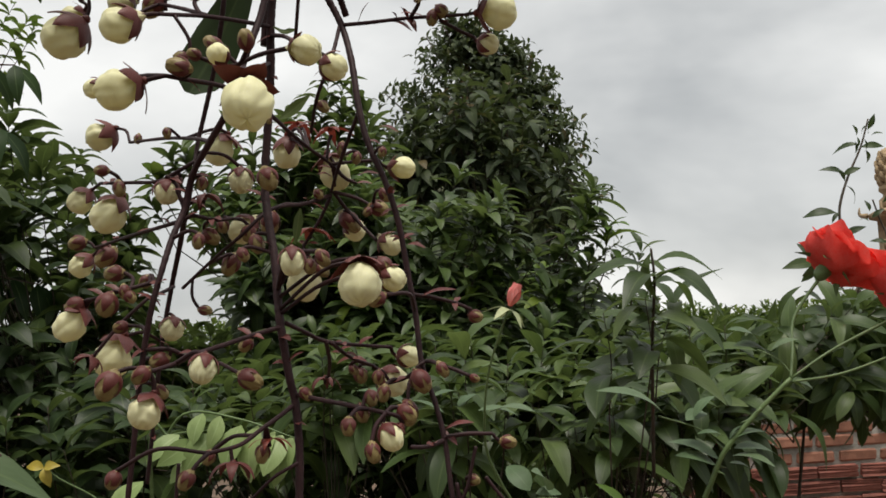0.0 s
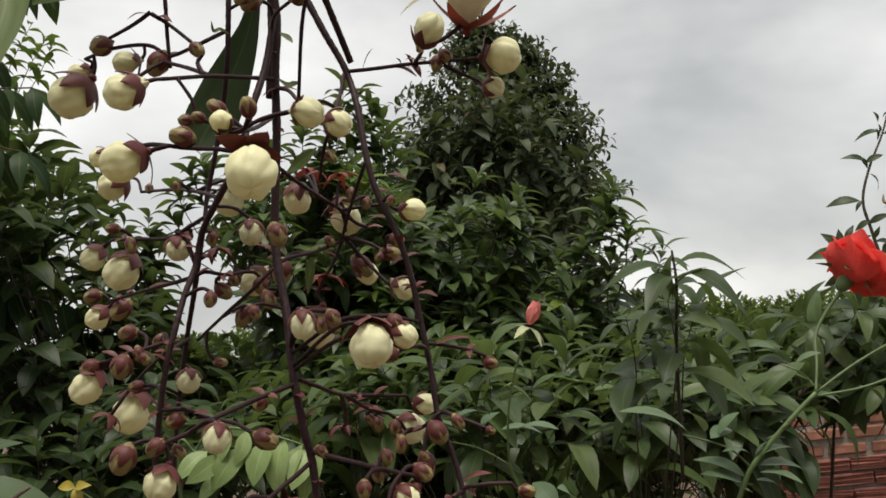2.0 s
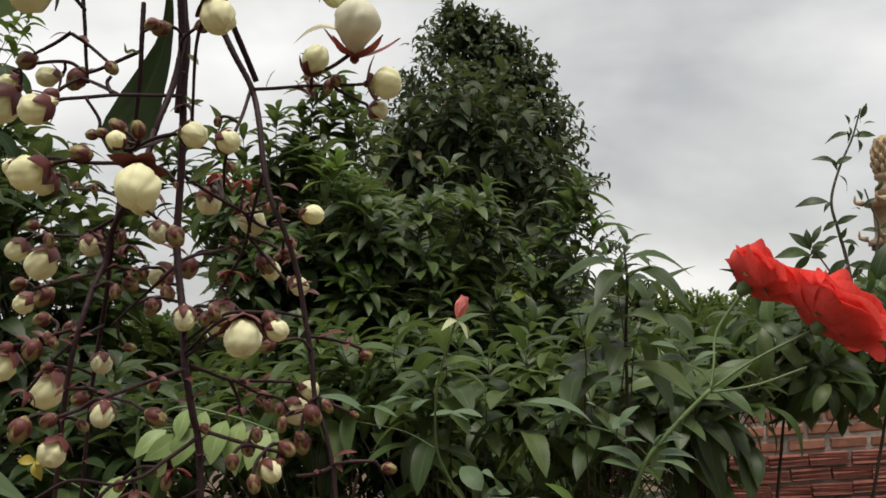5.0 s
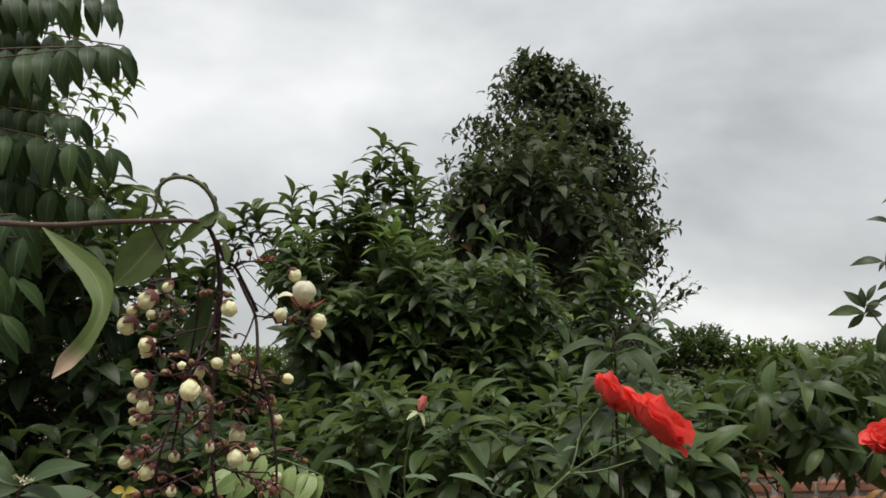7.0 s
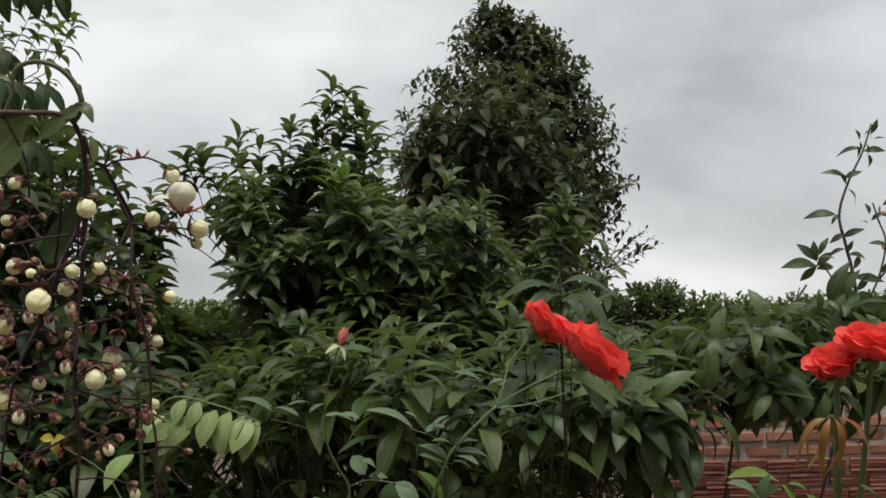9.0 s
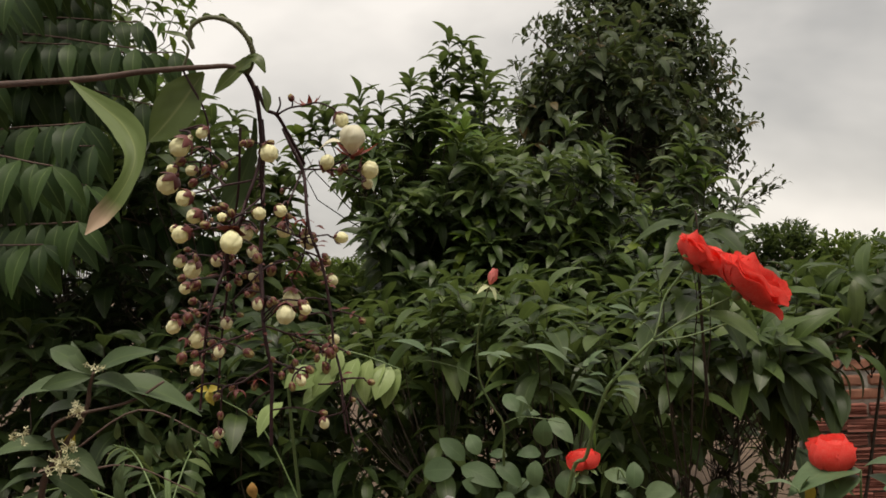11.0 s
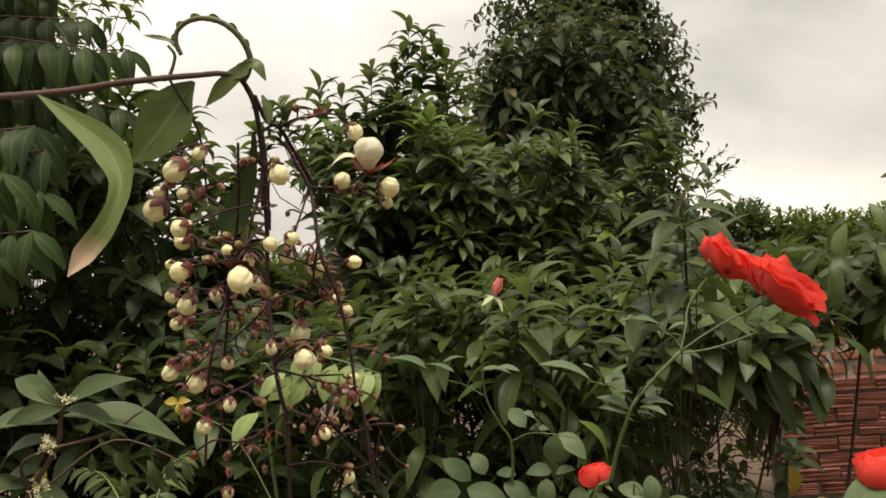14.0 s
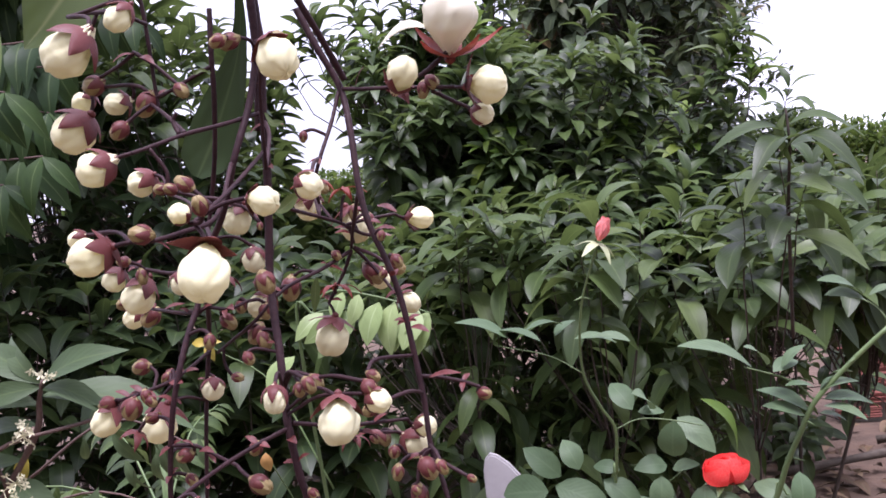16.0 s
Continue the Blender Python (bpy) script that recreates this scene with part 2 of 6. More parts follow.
def tube(bm, line, r0, r1=None, sides=7, knots=0.0, rng=random):
    """A round, tapering stem along a line; knots: how uneven its girth is."""
    r1 = r0 if r1 is None else r1
    rings, side = [], None
    for i, c in enumerate(line):
        ahead = (line[min(i + 1, len(line) - 1)] - line[max(i - 1, 0)]).normalized()
        side = (ahead.orthogonal() if side is None else side - ahead * side.dot(ahead)).normalized()
        up, r = ahead.cross(side), (r0 + (r1 - r0) * i / max(1, len(line) - 1)) * (1 + knots * rng.uniform(-1, 1))
        rings.append([bm.verts.new(c + r * (math.cos(a) * side + math.sin(a) * up)) for a in (math.tau * k / sides for k in range(sides))])
    for a, b in zip(rings, rings[1:]):
        for k in range(sides):
            bm.faces.new((a[k], a[(k + 1) % sides], b[(k + 1) % sides], b[k]))
    bm.faces.new(rings[0][::-1])
    bm.faces.new(rings[-1])


def leaf_shape(width=0.3, curl=0.3, fold=0.25, n=6, belly=0.8, wavy=0.0, tip=1.0):
    """A leaf of length 1 along +y, its upper face to +z: places, faces, and the place on it of each corner."""
    v, f, uv = [], [], []
    for i in range(n + 1):
        y = i / n
        w = width * 0.5 * max(0.03, math.sin(math.pi * y ** belly) ** tip)
        z = -curl * y * y + 0.1 * math.sin(math.pi * y)
        for s in (-1, 0, 1):
            v.append((s * w, y * (1 - 0.15 * curl * y), z + abs(s) * w * fold + wavy * s * math.sin(y * 9)))
            uv.append((0.5 + 0.5 * s, y))
    for i in range(n):
        for k in (0, 1):
            a = 3 * i + k
            f.append((a, a + 1, a + 4, a + 3))
    return np.array(v), np.array(f), np.array(uv)


def mesh_of(name, v, f, uv, mat, smooth=True):
    me = bpy.data.meshes.new(name)
    n = len(f)
    me.vertices.add(len(v))
    me.vertices.foreach_set("co", np.asarray(v, np.float32).ravel())
    me.loops.add(n * 4)
    me.loops.foreach_set("vertex_index", np.asarray(f, np.int32).ravel())
    me.polygons.add(n)
    me.polygons.foreach_set("loop_start", np.arange(n, dtype=np.int32) * 4)
    me.polygons.foreach_set("loop_total", np.full(n, 4, np.int32))
    me.polygons.foreach_set("use_smooth", np.full(n, smooth))
    layer = me.uv_layers.new(name="UVMap")
    layer.data.foreach_set("uv", np.asarray(uv, np.float32)[np.asarray(f).ravel()].ravel())
    me.update()
    me.validate()
    me.materials.append(mat)
    return me


def turned(origin, ahead, up, size):
    """The pose of a leaf at origin, pointing ahead, its upper face towards up."""
    y = Vector(ahead).normalized()
    z = Vector(up) - y * Vector(up).dot(y)
    z = z.normalized() if z.length > 1e-4 else y.orthogonal().normalized()
    x = y.cross(z)
    m = Matrix((x * size, y * size, z * size)).transposed().to_4x4()
    m.translation = origin
    return m


def joined(name, shapes, poses, mat, parent, label="", kind="stuff"):
    """Many leaves as one mesh; shapes are taken in turn."""
    vs, fs, us, base = [], [], [], 0
    for k, (v, f, uv) in enumerate(shapes):
        ms = np.array(poses[k::len(shapes)], dtype=float).reshape(-1, 4, 4)
        if not len(ms):
            continue
        w = np.einsum("nij,vj->nvi", ms[:, :3, :3], v) + ms[:, None, :3, 3]
        vs.append(w.reshape(-1, 3))
        fs.append((f[None] + (np.arange(len(ms)) * len(v))[:, None, None] + base).reshape(-1, 4))
        us.append(np.tile(uv, (len(ms), 1)))
        base += len(ms) * len(v)
    v = np.concatenate(vs) - np.array(parent.location)
    ob = part(name, mesh_of(name, v, np.concatenate(fs), np.concatenate(us), mat), mat, parent, label)
    if kind:
        tagged(ob, kind=kind)
    return ob


def single(name, meshes, poses, parent, label=""):
    """Leaves as parts of their own that share a few meshes."""
    for k, m in enumerate(poses):
        ob = new(name, meshes[k % len(meshes)])
        ob.parent = parent
        ob.matrix_basis = local(parent) @ m
        if label:
            tagged(ob, label)


def shoot(base, tip, count, length, rng, start=0.25, droop=0.0, spread=(75, 25), crook=0.05, jitter=0.35, wild=18):
    """A leafy shoot: its stem's line, and the poses of the leaves that wind up it, long and level below, short and upright at the tip."""
    base, tip = Vector(base), Vector(tip)
    along = tip - base
    bend = Vector((rng.uniform(-1, 1), rng.uniform(-1, 1), rng.uniform(-0.3, 0.6))) * along.length * crook
    line = smooth_line([base, base + along * 0.5 + bend, tip], 5)
    poses, phase = [], rng.uniform(0, 6.28)
    for i in range(count):
        t = start + (1 - start) * (i + rng.uniform(-0.3, 0.3)) / max(1, count - 1)
        t = min(0.999, max(0.0, t))
        s = t * (len(line) - 1)
        k = min(int(s), len(line) - 2)
        at = line[k].lerp(line[k + 1], s - k)
        axis = (line[k + 1] - line[k]).normalized()
        a = phase + i * 2.4
        side = axis.orthogonal().normalized()
        out = math.cos(a) * side + math.sin(a) * axis.cross(side)
        lean = radians(spread[0] + (spread[1] - spread[0]) * t + rng.uniform(-wild, wild))
        ahead = out * math.sin(lean) + axis * math.cos(lean) + Vector((0, 0, -droop * rng.uniform(0.3, 1.2)))
        up = axis * 0.7 + Vector((rng.uniform(-jitter, jitter), rng.uniform(-jitter, jitter), 0.8))
        poses.append(turned(at, ahead, up, length * rng.uniform(0.7 - 0.01 * (wild - 18), 1.15) * (1 - 0.35 * t ** 4)))
    return line, poses


LANCE = [leaf_shape(w, c, f, 7, 1.0, r, 0.8) for w, c, f, r in ((0.36, 0.12, 0.35, 0.0), (0.34, 0.3, 0.25, 0.008), (0.38, 0.5, 0.3, 0.0), (0.35, 0.05, 0.45, 0.006))]
BOWED = [leaf_shape(w, c, f, 8, 1.12, r, 0.72) for w, c, f, r in ((0.33, 0.2, 0.3, 0.006), (0.30, 0.32, 0.25, 0.0), (0.35, 0.12, 0.35, 0.008), (0.31, 0.42, 0.3, 0.0))]
SMALL_LANCE = [leaf_shape(0.44, c, 0.25, 5, 1.1, 0.0, 0.75) for c in (0.1, 0.35)]
BROAD = [leaf_shape(0.42, c, 0.3, 6, 1.1, 0.008, 0.75) for c in (0.15, 0.4)]

# ---- ground ----
bm = bmesh.new()
rng = random.Random(3)
edges = [-2500, -400, -80, -25] + [-12 + 0.75 * k for k in range(40)] + [25, 80, 400, 2500]
grid = [[bm.verts.new((x, y, 0.0 if abs(x) > 18 or abs(y) > 18 else 0.05 * noise.noise(Vector((x * 0.7, y * 0.7, 0))) - 0.02)) for x in edges] for y in edges]
for a, b in zip(grid, grid[1:]):
    for k in range(len(edges) - 1):
        bm.faces.new((a[k], a[k + 1], b[k + 1], b[k]))
ground = part("ground", bm, SOIL, None)
tagged(ground, "bare brown garden soil with fallen leaves", "ground", kind="structure")

litter = thing("leaf_litter", (0, 3, 0), "dry brown fallen leaves scattered on the soil", "leaf litter", kind="stuff")
poses = []
for k in range(4200):
    x, y = rng.gauss(0.6, 2.4), rng.gauss(2.8, 1.5)
    if y > 5.15:
        continue
    a = rng.uniform(0, 6.28)
    z = 0.05 * noise.noise(Vector((x * 0.7, y * 0.7, 0))) + rng.uniform(-0.012, 0.012)
    poses.append(turned((x, y, z), (math.cos(a), math.sin(a), rng.uniform(-0.1, 0.25)), (rng.uniform(-0.4, 0.4), rng.uniform(-0.4, 0.4), 1), rng.uniform(0.06, 0.14)))
joined("leaves", SMALL_LANCE, poses, LITTER, litter)


# ---- trees and shrubs ----
def interp(x, xs, ys):
    return float(np.interp(x, xs, ys))


def big_tree():
    rng = random.Random(11)
    tree = thing("broadleaf_tree", (0.6, 12.3, 0), "tall dark green broadleaf tree with a dense lopsided crown", "tree")
    bm = bmesh.new()
    tube(bm, [v - tree.location for v in smooth_line([(0.6, 12.3, -0.05), (0.65, 12.3, 1.2), (0.6, 12.35, 2.6), (0.45, 12.3, 4.2), (0.3, 12.3, 5.5)], 6)], 0.15, 0.025, 9, 0.06, rng)
    zs = [1.3, 1.9, 2.2, 2.7, 3.15, 3.4, 3.7, 4.05, 4.35, 4.6, 4.95, 5.3, 5.6, 5.85]
    left = [-0.5, -0.9, -1.0, -1.15, -1.2, -1.2, -1.18, -1.12, -1.06, -1.0, -0.82, -0.4, -0.18, 0.1]
    right = [1.55, 1.82, 1.8, 1.9, 2.2, 2.14, 1.96, 2.06, 1.82, 1.66, 1.54, 1.26, 0.76, 0.38]
    poses, tips = [], []
    while len(tips) < 1750:
        z = 5.84 - 4.5 * rng.random() ** 0.95
        lo, hi = interp(z, zs, left), interp(z, zs, right)
        cx, r = (lo + hi) / 2, (hi - lo) / 2
        a, f = rng.uniform(0, math.tau), rng.uniform(0.2, 1.0) ** 0.5
        x = cx + r * f * math.cos(a)
        if z > 4.3 and x < 0.55 and rng.random() < 0.6:
            continue
        tips.append(Vector((x, 12.3 + 0.8 * r * f * math.sin(a), z + rng.uniform(-0.08, 0.08))))
    for tip in tips:
        core = Vector((0.55, 12.3, tip.z - rng.uniform(0.25, 0.6)))
        base = tip + (core - tip).normalized() * rng.uniform(0.25, 0.5)
        line, p = shoot(base, tip, rng.randint(7, 12), 0.185, rng, 0.1, 0.15, (95, 45), wild=34)
        poses += p
    for k in range(60):
        tip = tips[k]
        z0 = max(1.3, tip.z - 0.9)
        tube(bm, [v - tree.location for v in smooth_line([(0.56, 12.3, z0), (0.56 + (tip.x - 0.56) * 0.55, 12.3 + (tip.y - 12.3) * 0.5, z0 + (tip.z - z0) * 0.4), tip], 4)], 0.03, 0.007, 5, 0.08, rng)
    # a loose spray that stands out low on one side
    for k, (x, z) in enumerate(((2.0, 2.66), (2.12, 2.56), (2.22, 2.62), (2.3, 2.5), (2.38, 2.42), (2.24, 2.38), (2.12, 2.3), (2.05, 2.18), (1.98, 2.42))):
        line, p = shoot((1.7, 12.25, 2.12), (x, 12.1, z), 7, 0.13, rng, 0.5, 0.1)
        tube(bm, [v - tree.location for v in line], 0.008, 0.003, 4)
        poses += p
    part("trunk", bm, BARK, tree)
    joined("crown", SMALL_LANCE, poses, TREE, tree)


def hedge():
    rng = random.Random(12)
    row = thing("far_hedge", (0, 13.6, 0), "sunlit green hedge of small-leaved bushes beyond the garden", "hedge", kind="stuff")
    xs, tops = [-7, 1.6, 2.0, 2.4, 2.85, 3.0, 3.4, 3.7, 4.0, 5.0, 9.0], [1.85, 1.8, 1.84, 2.0, 1.97, 1.78, 1.72, 1.76, 1.66, 1.7, 1.8]
    poses, shade = [], []
    for k in range(3600):
        x = rng.uniform(-7, 9)
        top = interp(x, xs, tops) + 0.07 * noise.noise(Vector((x * 2.2, 0, 5))) + 0.05 * noise.noise(Vector((x * 6, 0, 2)))
        y = 13.4 + rng.uniform(-0.4, 0.9)
        tip = Vector((x, y, top - rng.random() ** 1.3 * 0.9))
        line, p = shoot(tip - Vector((rng.uniform(-0.1, 0.1), rng.uniform(-0.05, 0.2), 0.28)), tip, 10, 0.15, rng, 0.0, 0.1)
        (shade if 1.3 < x < 2.95 + 0.1 * math.sin(9 * tip.z) else poses).extend(p)
    joined("foliage", SMALL_LANCE, poses, HEDGE, row)
    joined("foliage", SMALL_LANCE, shade, DARK, row, "darker green bush in the hedge")


def dark_tree():
    """The large-leaved tree that stands between the far tree and the shrubs."""
    rng = random.Random(13)
    xs, top = [-0.5, -0.38, -0.2, 0.1, 0.3, 0.5, 0.7, 0.9], [2.3, 2.76, 2.9, 3.1, 3.2, 3.05, 2.75, 2.2]
    tips = []
    for k in range(170):
        x = rng.uniform(-0.48, 0.88)
        high = interp(x, xs, top)
        tips.append(Vector((x, 6.0 + rng.uniform(-0.5, 0.6), high - rng.random() ** 0.9 * (high - 1.5))))
    for k in range(70):
        x = rng.uniform(-0.42, 0.8)
        tips.append(Vector((x, 5.7 + rng.uniform(-0.2, 0.3), interp(x, xs, top) - rng.random() * 0.6)))
    for x, z in ((-0.39, 2.8), (-0.36, 2.6), (-0.44, 2.35), (0.62, 2.7), (0.25, 3.05)):
        tips.append(Vector((x, 5.8, z)))
    skel = [(-0.3, 6.0, 1.7), (0.0, 6.1, 2.3), (0.3, 6.0, 2.4), (0.55, 6.0, 1.9), (0.1, 5.8, 1.6)]
    tree = leafy_shrub("broadleaf_tree", (0.15, 6.0, 0), "young tree with large dark leathery leaves, grey beneath", tips, skel, 0.18, 9, 0.36, TREE, rng, shapes=BROAD, stem=0.006, droop=0.3, spread=(100, 55), wild=34)
    tagged(tree, category="tree")


def leafy_shrub(name, at, label, tips, skeleton, length, count, reach, mat, rng, shapes=LANCE, parts=0, nearest=None, stem=0.006, young=0.0, hang=None, start=0.3, droop=0.25, spread=(105, 48), wild=18, level=None):
    """A shrub of leafy shoots; the shoots whose tips lie in the stretch nearest(tip) have leaves of their own."""
    bush = thing(name, at, label, "shrub")
    bm, rest, own, fresh = bmesh.new(), [], [], []
    for tip in tips:
        core = min(skeleton, key=lambda s: (Vector(s) - tip).length)
        inward = (Vector(core) - tip).normalized() * 0.55 + Vector((0, 0, -0.05 if level and level(tip) else -0.75))
        foot = Vector((at[0] + (core[0] - at[0]) * 0.3, at[1] + (core[1] - at[1]) * 0.3, -0.04))
        core = foot.lerp(Vector(core), rng.uniform(0.86, 1.0))
        base = tip + inward.normalized() * reach * rng.uniform(0.7, 1.2)
        line, p = shoot(base, tip, rng.randint(count - 3, count + 3), length, rng, start, droop if hang is None or tip.z > hang else 0.8, spread, 0.05, 0.4, wild)
        tube(bm, [v - bush.location for v in line], stem * 0.5, stem * 0.25, 5)
        tube(bm, [v - bush.location for v in smooth_line([core, Vector(core).lerp(base, 0.5) + Vector((0, 0, -0.03)), base], 3)], stem * 0.65, stem * 0.5, 5)
        if rng.random() < young:
            fresh += p
        elif nearest and nearest(tip) and len(own) + len(p) <= parts:
            own += p
        else:
            rest += p
    for s in skeleton:
        foot = Vector((at[0] + (s[0] - at[0]) * 0.3, at[1] + (s[1] - at[1]) * 0.3, -0.04))
        tube(bm, [v - bush.location for v in smooth_line([foot, foot.lerp(Vector(s), 0.5) + Vector((rng.uniform(-0.06, 0.06), rng.uniform(-0.06, 0.06), 0)), s], 5)], stem * 2.6, stem, 6, 0.06, rng)
    part("trunk", bm, TWIG, bush)
    joined("crown", shapes, rest, mat, bush)
    if fresh:
        joined("young_leaves", shapes, fresh, YOUNG, bush, "bright green young leaves")
    if own:
        single("leaf", [mesh_of("leaf", *s, mat) for s in shapes], own, bush)
    return bush


def centre_shrub():
    rng = random.Random(21)
    xs = [-0.98, -0.88, -0.7, -0.6, -0.49, -0.34, -0.2, -0.12, 0.05, 0.17, 0.28, 0.43, 0.6, 0.8]
    top = [1.98, 2.09, 2.13, 2.1, 2.17, 2.15, 1.98, 1.92, 1.98, 1.91, 1.76, 1.6, 1.5, 1.4]
    tips = []
    for k in range(600):
        y = rng.uniform(2.6, 4.0)
        x = rng.uniform(-0.27 * y, 0.8)
        high = interp(x, xs, top) + 0.06 * (y - 3.1) - 0.05
        z = high - rng.random() ** 1.15 * (high - 1.15)
        tips.append(Vector((max(x, rng.uniform(-0.25, -0.19) * y) if z < 1.88 else x, y, z)))
    for k in range(60):
        z = rng.uniform(1.35, 1.9)
        tips.append(Vector((rng.uniform(-0.62, 0.6), 2.5 + 0.4 * (z - 1.3) + rng.uniform(-0.06, 0.06), z - 0.1 * rng.random())))
    for k in range(170):
        x, y = rng.triangular(-0.66, 0.0, -0.3), rng.uniform(2.8, 3.7)
        tips.append(Vector((x, y, rng.uniform(1.35, interp(x, xs, top) - 0.04))))
    # a crowded leader stands over the rest
    for dx, z in ((-0.035, 2.41), (0.015, 2.39), (0.06, 2.33), (-0.05, 2.31), (0.1, 2.26), (-0.09, 2.26), (0.02, 2.27), (0.13, 2.19), (-0.02, 2.19), (-0.12, 2.17), (0.07, 2.16)):
        tips.append(Vector((-0.36 + dx, 3.12 + rng.uniform(-0.07, 0.07), z - 0.03)))
    for x, z in ((-0.95, 2.03), (-0.9, 2.08), (-0.97, 1.94), (-0.86, 2.12), (-0.8, 2.02), (-0.71, 2.16), (-0.63, 2.13), (-0.51, 2.2), (-0.25, 2.2), (-0.2, 2.06), (0.05, 1.99), (0.17, 1.92)):
        tips.append(Vector((x, 2.98, z)))
    skel = [(-0.6, 3.05, 1.78), (-0.5, 3.25, 1.15), (-0.36, 3.15, 1.7), (-0.1, 3.3, 1.3), (0.25, 3.35, 1.15), (0.55, 3.3, 1.0), (-0.4, 3.6, 1.2)]
    leafy_shrub("evergreen_shrub", (-0.2, 3.3, 0), "tall evergreen shrub crowded with glossy lance-shaped green leaves", tips, skel, 0.124, 13, 0.19, SHRUB, rng, shapes=BOWED, stem=0.004, young=0.06, droop=0.0, spread=(96, 50), wild=24, start=0.45,
                parts=260, nearest=lambda t: t.y < 2.7 and t.z > 1.5)


def front_shrub():
    rng = random.Random(22)
    tips = []
    for k in range(440):
        x, y = rng.uniform(-0.6, 1.75), rng.uniform(1.58, 2.75)
        if x > 0.75:
            y = rng.uniform(1.85, 2.9)
        if x < -0.05:
            y = rng.uniform(1.85, 2.8)
        high = interp(y, [1.4, 1.8, 2.4, 2.9], [1.42, 1.46, 1.52, 1.58]) + interp(x, [-0.6, -0.2, 0.6, 1.0, 1.75], [-0.1, -0.02, -0.13, -0.15, -0.05])
        low = min(high - 0.03, interp(x / y, [0.13, 0.20, 0.255, 0.33], [0.92, 1.06, 1.38, 1.47]))
        if rng.random() < 0.3:
            low -= 0.15
        z = high - rng.random() ** 1.7 * (high - low)
        tips.append(Vector((x, y + 1.7 * max(0, 1.40 - z), z)))
    for x, y, z in ((0.30, 1.44, 1.5), (0.36, 1.5, 1.49), (0.24, 1.48, 1.48), (0.49, 1.95, 1.46), (0.58, 2.0, 1.45), (0.69, 2.0, 1.44), (0.81, 2.0, 1.46), (0.9, 2.1, 1.48), (0.98, 2.15, 1.5), (1.05, 2.2, 1.5), (1.1, 2.35, 1.52), (1.2, 2.45, 1.52), (0.02, 1.7, 1.45), (-0.25, 1.95, 1.43)):
        tips.append(Vector((x, y, z)))
    for k in range(75):
        tips.append(Vector((rng.uniform(-0.2, 0.28), rng.uniform(2.15, 2.8), rng.uniform(0.78, 1.12))))
    for k in range(55):
        tips.append(Vector((rng.uniform(-0.55, 0.22), rng.uniform(1.85, 2.3), rng.uniform(0.72, 1.15))))
    skel = [(-0.3, 2.0, 0.95), (0.0, 1.95, 0.98), (0.3, 1.9, 1.0), (0.55, 2.0, 1.1), (0.85, 2.25, 1.36), (1.25, 2.5, 1.43), (0.1, 2.5, 1.0), (0.5, 2.6, 1.05)]
    bush = leafy_shrub("evergreen_shrub", (0.2, 2.05, 0), "broad evergreen shrub with glossy drooping lance-shaped leaves on bare stems", tips, skel, 0.137, 10, 0.2, SHRUB, rng, shapes=BOWED, stem=0.0028, hang=1.3,
                parts=290, nearest=lambda t: t.y < 1.95 and 0 < t.x < 0.8, droop=0.22, spread=(98, 56), start=0.3, wild=28, level=lambda t: t.x > 0.24 * t.y)
    a, b = Vector((0.566, 2.0, 0.97)), Vector((0.569, 2.0, 0.892))
    single("dry_leaf", [mesh_of("dry_leaf", *leaf_shape(0.42, 0.15, 0.9, 8, 0.8), YELLOW)], [turned(a, b - a, (0.3, -0.9, 0.1), (b - a).length)], bush, "curled dry yellowish leaf")
    bm = bmesh.new()
    tube(bm, [v - bush.location for v in smooth_line([a, a + Vector((-0.01, 0.1, 0.06)), Vector((0.85, 2.25, 1.36))], 5)], 0.0012, 0.003, 5)
    part("twig", bm, BARK, bush)
    bm = bmesh.new()
    limb = smooth_line([(0.49, 1.9, 1.231), (0.595, 1.95, 1.262), (0.706, 2.05, 1.306), (0.816, 2.15, 1.368), (0.928, 2.28, 1.436), (1.013, 2.38, 1.494), (1.078, 2.42, 1.567)], 5)
    tube(bm, [v - bush.location for v in limb], 0.0055, 0.0035, 7, 0.06, rng)
    for k in (8, 14, 20, 25):
        off = limb[k] + Vector((rng.uniform(-0.02, 0.08), rng.uniform(-0.08, 0.05), rng.uniform(0.05, 0.1)))
        tube(bm, [v - bush.location for v in smooth_line([limb[k], limb[k].lerp(off, 0.5) + Vector((0, 0, -0.012)), off], 4)], 0.0028, 0.0014, 6)
    part("branch", bm, BARK, bush)
    # an upright shoot with a hooked top leaf
    bm = bmesh.new()
    tube(bm, [v - bush.location for v in smooth_line([(0.33, 1.62, 1.2), (0.318, 1.5, 1.42), (0.316, 1.44, 1.52), (0.314, 1.438, 1.575)], 5)], 0.0032, 0.0018, 6)
    part("shoot", bm, TWIG, bush)
    own = []
    for a, b, up in (((0.314, 1.438, 1.575), (0.272, 1.43, 1.592), (0.3, -0.2, 1)), ((0.314, 1.438, 1.57), (0.300, 1.43, 1.49), (-0.9, -0.4, 0.2)), ((0.315, 1.44, 1.55), (0.42, 1.42, 1.548), (0, -0.4, 1)), ((0.315, 1.44, 1.54), (0.2, 1.40, 1.53), (0, -0.4, 1)), ((0.316, 1.44, 1.53), (0.39, 1.34, 1.50), (0, -0.3, 1)), ((0.316, 1.44, 1.53), (0.25, 1.34, 1.49), (0, -0.3, 1)), ((0.316, 1.45, 1.52), (0.41, 1.50, 1.50), (0, -0.5, 1))):
        a, b = Vector(a), Vector(b)
        own.append(turned(a, b - a + Vector((0, 0, 0.25 * (b - a).length)), up, (b - a).length * 0.98))
